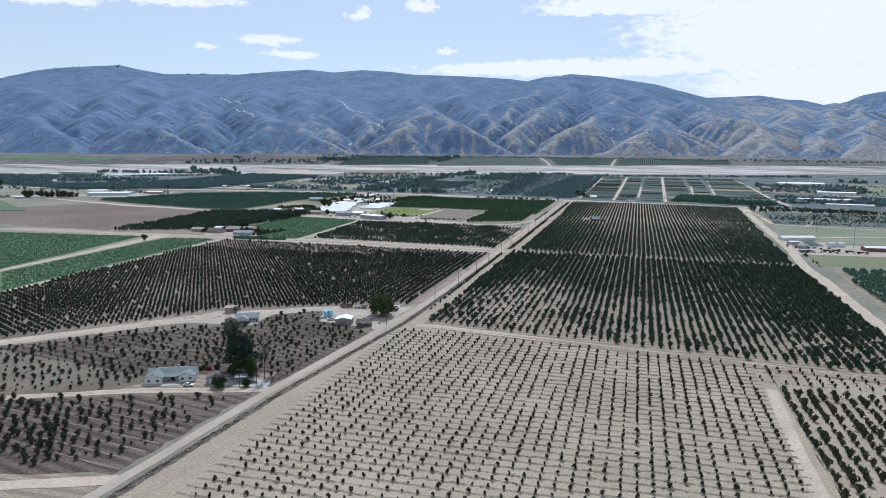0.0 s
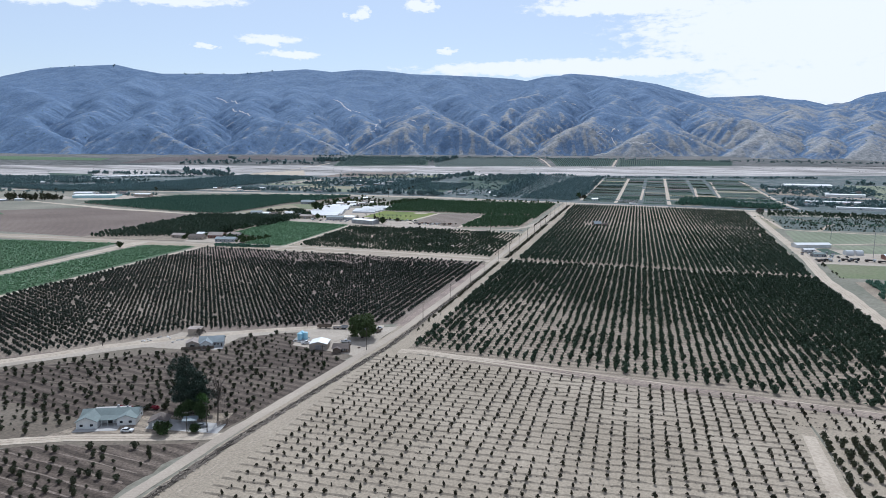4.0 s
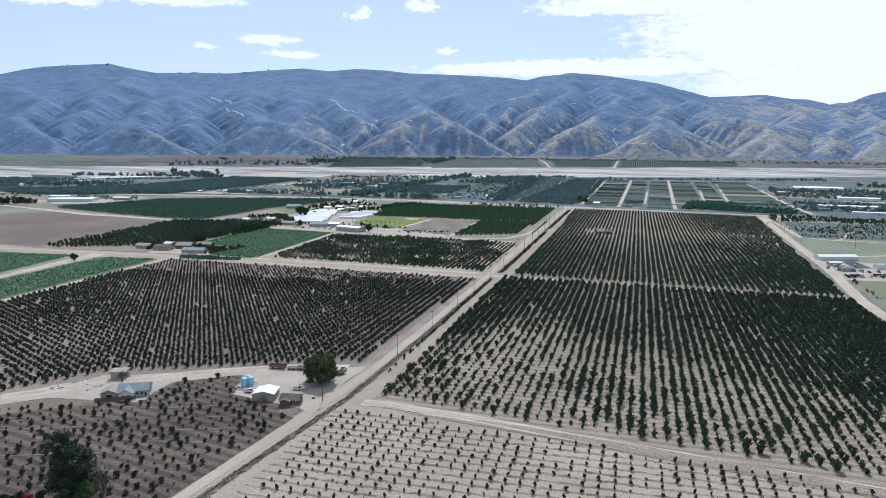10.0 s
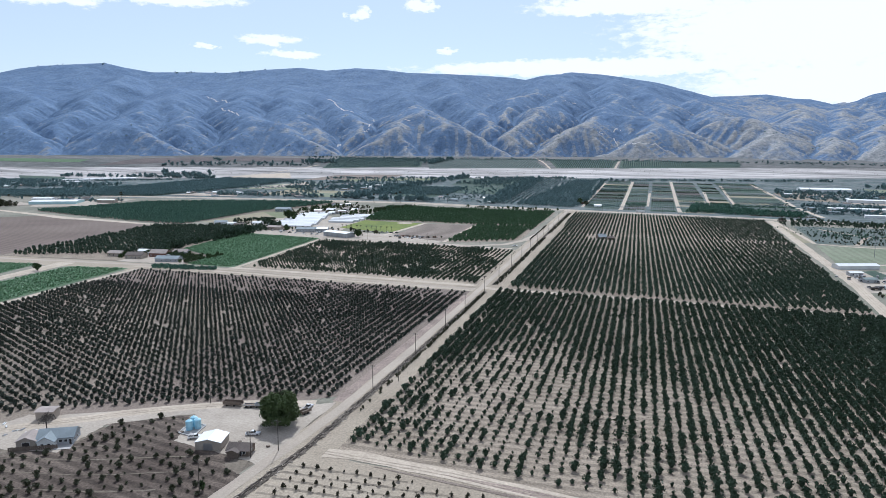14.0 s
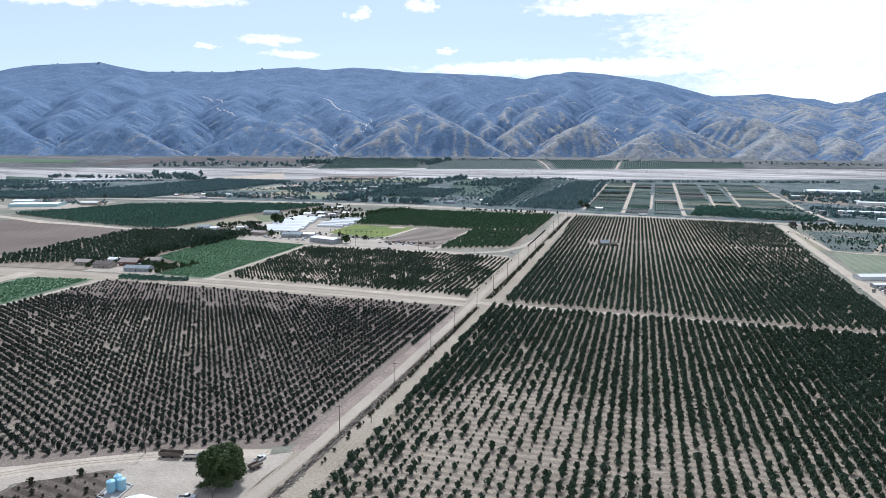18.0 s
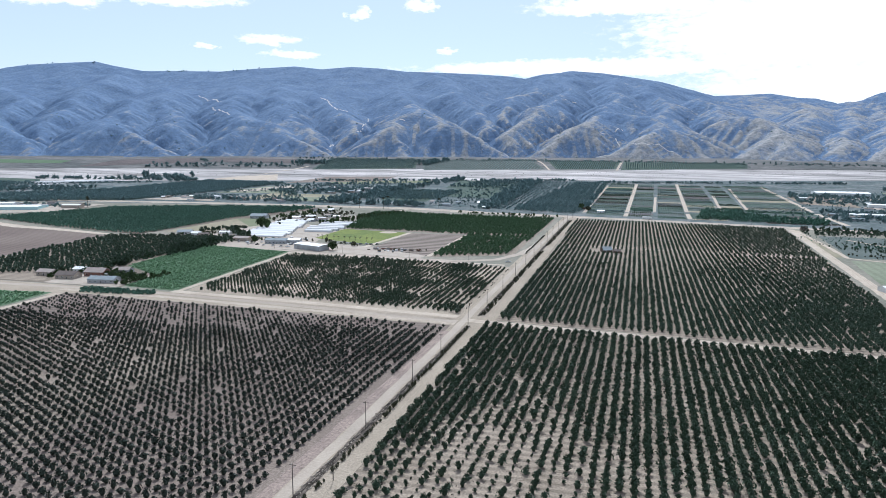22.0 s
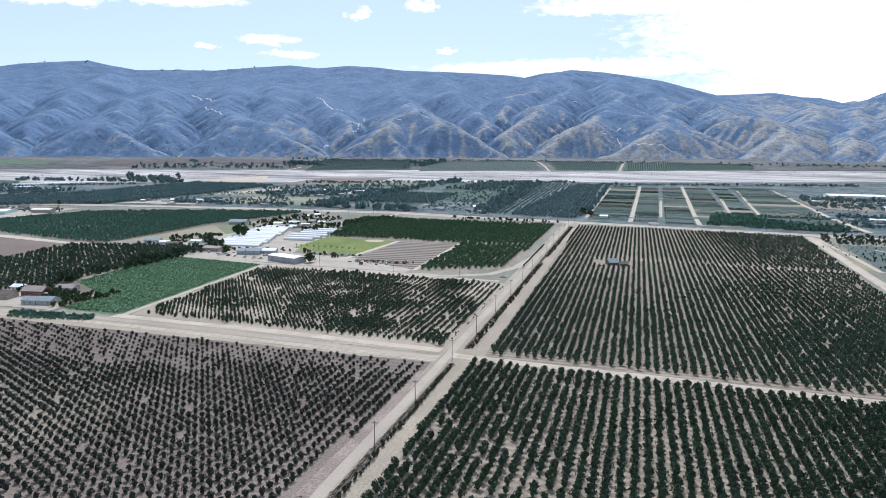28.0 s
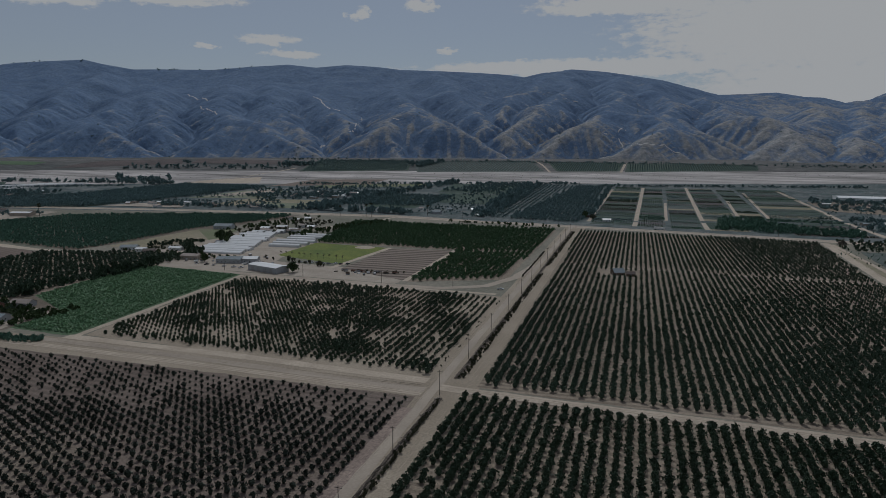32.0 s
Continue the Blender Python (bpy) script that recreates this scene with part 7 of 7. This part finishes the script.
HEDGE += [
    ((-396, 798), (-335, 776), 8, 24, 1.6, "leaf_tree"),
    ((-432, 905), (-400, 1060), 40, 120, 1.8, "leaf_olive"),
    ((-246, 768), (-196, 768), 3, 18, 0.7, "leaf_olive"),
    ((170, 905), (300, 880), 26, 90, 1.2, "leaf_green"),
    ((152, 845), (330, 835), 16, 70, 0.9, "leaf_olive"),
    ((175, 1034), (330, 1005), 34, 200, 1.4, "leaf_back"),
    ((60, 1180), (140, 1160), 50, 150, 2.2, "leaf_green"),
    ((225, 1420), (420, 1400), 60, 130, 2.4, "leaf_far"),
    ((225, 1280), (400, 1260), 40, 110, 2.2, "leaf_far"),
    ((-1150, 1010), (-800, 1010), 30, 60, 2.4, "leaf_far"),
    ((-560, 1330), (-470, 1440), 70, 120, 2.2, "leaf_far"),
    ((-112, 560), (-112, 700), 1.5, 20, 0.5, "leaf_olive"),
]
hedge_rows = {}
for (a, b, w, n, size, leaf) in HEDGE:
    a, b = np.array(a, float), np.array(b, float)
    t = (b - a) / np.linalg.norm(b - a)
    for k in range(n):
        p = a + (b - a) * rg.random() + np.array((t[1], -t[0])) * w * rg.uniform(-0.5, 0.5)
        z = size * rg.uniform(0.6, 1.25)
        hedge_rows.setdefault((leaf, p[1] > 1120), []).append((p[0], p[1], float(gz(*p)), z, z * rg.uniform(0.7, 1.2), rg.uniform(0, 6), rg.randrange(4)))
for (leaf, far_off), rws in hedge_rows.items():
    tagged(new("hedge_shrubs", scatter_mesh("hedge_shrubs", TINY if far_off else FARSH, rws, M[leaf])), "uneven green hedges and roadside shrubs", "shrubs", kind="stuff")
# stacked boxes and crates about the yards
for k in range(70):
    cx, cy = rg.choice(((-375, 770), (-350, 765), (-318, 770), (-335, 800), (136, 650), (146, 655), (140, 634), (-388, 588), (-235, 757), (-222, 762), (-380, 782), (-340, 785)))
    e = thing("crate_stack", cx + rg.uniform(-14, 14), cy + rg.uniform(-7, 7), rg.uniform(0, 90), "weathered stack of crates in a yard", "crates", "yard crates")
    w, n = rg.uniform(1.0, 1.8), rg.randint(1, 3)
    for q in range(n):
        part("crate", a_box(-w, w, -0.7, 0.7, q * 0.85, q * 0.85 + 0.8, bevel=0.03), M[rg.choice(("wood", "roof_white", "steel", "roof_blue", "concrete"))], e)


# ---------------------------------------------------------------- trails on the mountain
# placed to fit the camera's view; along and up the slope, range axes
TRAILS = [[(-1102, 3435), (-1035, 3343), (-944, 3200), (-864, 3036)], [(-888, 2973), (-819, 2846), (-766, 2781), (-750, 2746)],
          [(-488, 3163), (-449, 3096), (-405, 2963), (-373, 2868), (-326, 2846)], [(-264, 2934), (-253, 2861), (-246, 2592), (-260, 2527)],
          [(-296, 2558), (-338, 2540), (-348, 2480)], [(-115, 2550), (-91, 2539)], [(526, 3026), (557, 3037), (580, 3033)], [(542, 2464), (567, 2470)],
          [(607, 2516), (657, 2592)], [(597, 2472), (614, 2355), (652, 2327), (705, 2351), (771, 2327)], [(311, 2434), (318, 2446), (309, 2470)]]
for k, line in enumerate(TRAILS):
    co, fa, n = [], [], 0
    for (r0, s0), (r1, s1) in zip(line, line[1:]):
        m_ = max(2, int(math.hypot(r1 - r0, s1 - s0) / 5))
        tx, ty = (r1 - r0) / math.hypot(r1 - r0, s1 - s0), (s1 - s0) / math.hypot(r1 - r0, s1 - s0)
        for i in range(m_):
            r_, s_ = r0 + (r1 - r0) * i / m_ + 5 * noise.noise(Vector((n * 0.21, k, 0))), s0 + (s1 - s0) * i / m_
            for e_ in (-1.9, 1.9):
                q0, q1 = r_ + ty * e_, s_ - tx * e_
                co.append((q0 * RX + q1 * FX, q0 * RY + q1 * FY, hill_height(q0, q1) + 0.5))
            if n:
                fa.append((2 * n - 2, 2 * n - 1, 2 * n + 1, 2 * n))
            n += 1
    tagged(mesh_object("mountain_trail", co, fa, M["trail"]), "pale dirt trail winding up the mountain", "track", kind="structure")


def flatbed(x, y, turn, L, paint, label):
    """A parked lorry: cab, windshield, bed, stakes and wheels."""
    e = thing("flatbed_truck", x, y, turn, label, "truck", "yard trucks")
    part("cab", a_box(L / 2 - 2.2, L / 2, -1.15, 1.15, 0.6, 2.8, bevel=0.12), M[paint], e)
    part("windshield", a_box(L / 2 - 0.02, L / 2 + 0.03, -0.95, 0.95, 1.7, 2.5), M["glass"], e)
    part("bed", a_box(-L / 2, L / 2 - 2.4, -1.2, 1.2, 1.0, 1.25), M["wood"], e)
    part("headboard", a_box(L / 2 - 2.4, L / 2 - 2.3, -1.2, 1.2, 1.25, 2.6), M["steel"], e)
    for q in range(3):
        part("load_crate", a_box(-L / 2 + 0.4 + q * 2.0, -L / 2 + 2.2 + q * 2.0, -1.0, 1.0, 1.25, 2.2, bevel=0.04), M["dark"], e)
    for sx in (-L / 2 + 1.2, -L / 2 + 2.4, L / 2 - 1.3):
        for sy in (-1, 1):
            part("wheel", a_tube((sx, sy * 0.85, 0.5), (sx, sy * 1.15, 0.5), 0.5, n=10), M["tyre"], e)


for k, (tx, ty, tn) in enumerate(((134, 612, 12), (138, 616, 8), (154, 622, 5), (160, 624, 10), (170, 622, 0), (178, 618, 4))):
    flatbed(tx, ty, tn, 8.0 + (k % 3), ("car_dark", "car_white", "car_grey")[k % 3], "parked flatbed truck loaded with dark crates")
# dark planted bed beside the yard sheds, and lanes between the side fields
patch("seedling_bed", [(148, 652), (160, 657), (156, 690), (146, 684)], M["plot_green"], 0.07, "dark green seedling bed in the yard", "field", 6, 8)
for nm, pts, w, mt, lab in (("lane_side_a", [(163, 714), (205, 735), (330, 752)], 4.0, "track", "pale lane between side fields"),
                            ("lane_side_b", [(181, 826), (210, 900), (180, 960)], 4.0, "pale", "pale lane through weedy ground"),
                            ("lane_side_c", [(210, 900), (330, 880)], 4.0, "pale", "pale lane through weedy ground"),
                            ("bank_lane_a", [(-318, 2240), (-275, 2120), (-246, 2020)], 6.0, "track", "pale lane cut between bank orchards"),
                            ("bank_lane_b", [(-68, 2255), (-72, 2160), (-76, 2070)], 6.0, "track", "pale lane cut between bank orchards")):
    ribbon(nm, pts, w, M[mt], 0.42 if "bank" in nm else 0.1, lab, "track", seed=len(pts) * 5)

# far dark grove, sand flat and white shade cloth by the river
patch("far_grove_ground", [(-1424, 1416), (-1283, 1291), (-1243, 1370), (-1283, 1409)], M["plot_green"], 0.4, "dark green far grove", "field", 8, 8)
patch("sand_flat", [(-937, 1567), (-925, 1515), (-780, 1547), (-873, 1715)], M["track"], 0.4, "pale sandy field beside the river", "field", 8, 8)
e = thing("shade_cloth", -1145, 1352, 40, "long white shade cloth on low posts", "shade cloth")
part("cloth", a_box(-42, 42, -16, 16, 2.6, 2.75), M["poly"], e)
for sx in range(-40, 41, 20):
    for sy in (-15, 15):
        part("post", a_box(sx - 0.1, sx + 0.1, sy - 0.1, sy + 0.1, 0, 2.6), M["steel"], e)
# junk about the upper house: tarp, pipes and crates
rg = random.Random(91)
for k in range(10):
    e = thing("junk_pile", -208 + rg.uniform(-6, 12), 286 + rg.uniform(-5, 6), rg.uniform(0, 180), "low heap of boards and sheeting on the dirt", "junk", "junk piles")
    for q in range(3):
        part("board", a_box(-rg.uniform(0.5, 1.6), rg.uniform(0.5, 1.6), -0.4 + q * 0.25, -0.2 + q * 0.25, 0.0, 0.15 + 0.14 * q), M[rg.choice(("wood", "roof_white", "concrete", "steel"))], e)

# worn lines along the contour of the sloping lot
for k in range(7):
    off = -14 + 9.5 * k
    line = [(x, 247 + off + (x + 190) * 0.30 + 1.2 * math.sin(x / 9 + k)) for x in range(-236, -124, 8)]
    line = [p for p in line if p[1] > 222 + (p[0] + 170) * 0.0 and p[1] < 290 and -262 + (p[1] - 214) * 1.05 < p[0] < -121 + (p[1] - 282) * 0.1]
    if len(line) > 2:
        ribbon("contour_line", line, 0.45 if k % 2 else 0.7, M["lot_pale"], 0.10, "worn pale line along a brown slope", "terrace", seed=40 + k, rag=0.8, step=2.5)

# wheel ruts along the dirt roads
RUTS = [
    ([(-110, 537), (-200, 542), (-300, 547), (-370, 547)], (-0.9, 0.9)),
    ([(-112, 545), (-160, 547), (-230, 551.5), (-300, 555)], (-1.6, -0.3, 1.2)),
    ([(-106, 545.5), (-60, 542), (0, 538.5), (60, 535), (116, 531)], (-0.8, 0.8)),
    ([(-100, 302), (-60, 299), (-27, 294), (20, 287), (60, 281), (112, 274.5)], (-0.8, 0.8)),
    ([(-262, 226), (-235, 255.4), (-223, 270.5), (-204, 288), (-189.5, 299), (-177, 309.5), (-166, 316.5), (-153.6, 323.6), (-142, 329)], (-0.8, 0.8)),
    ([(-290, 143.3), (-204, 171.5), (-164, 191), (-130, 201.5)], (-0.7, 0.7)),
    ([(115, 354), (119, 480), (118, 531), (126, 620), (134, 760), (143, 930)], (-1.0, 0.8)),
]
RUTS += [
    ([(-114, 126), (-110, 200), (-101, 286)], (-0.8, 0.8)),
    ([(-99, 332), (-98, 400), (-96.9, 470), (-95.4, 540)], (-0.8, 0.8)),
    ([(-95.2, 555), (-94.9, 640), (-95.6, 760), (-97, 900)], (-0.8, 0.8)),
    ([(-352, 305), (-362, 538)], (-0.7, 0.7)),
    ([(-412.5, 335), (-421, 450), (-430, 545)], (-0.8, 0.8)),
    ([(-296, 566), (-306, 720)], (-0.7, 0.7)),
]
for k, (line, offs) in enumerate(RUTS):
    for q, o in enumerate(offs):
        pts = []
        for i, p in enumerate(line):
            a, b = np.array(line[max(0, i - 1)], float), np.array(line[min(len(line) - 1, i + 1)], float)
            t = (b - a) / np.linalg.norm(b - a)
            pts.append((p[0] + t[1] * o, p[1] - t[0] * o))
        ribbon("wheel_rut", pts, 0.34, M["rut"], 0.135 + 0.004 * q, "shallow darker wheel rut in pale dirt", "rut", seed=k * 3 + q, rag=0.9, step=2.2)
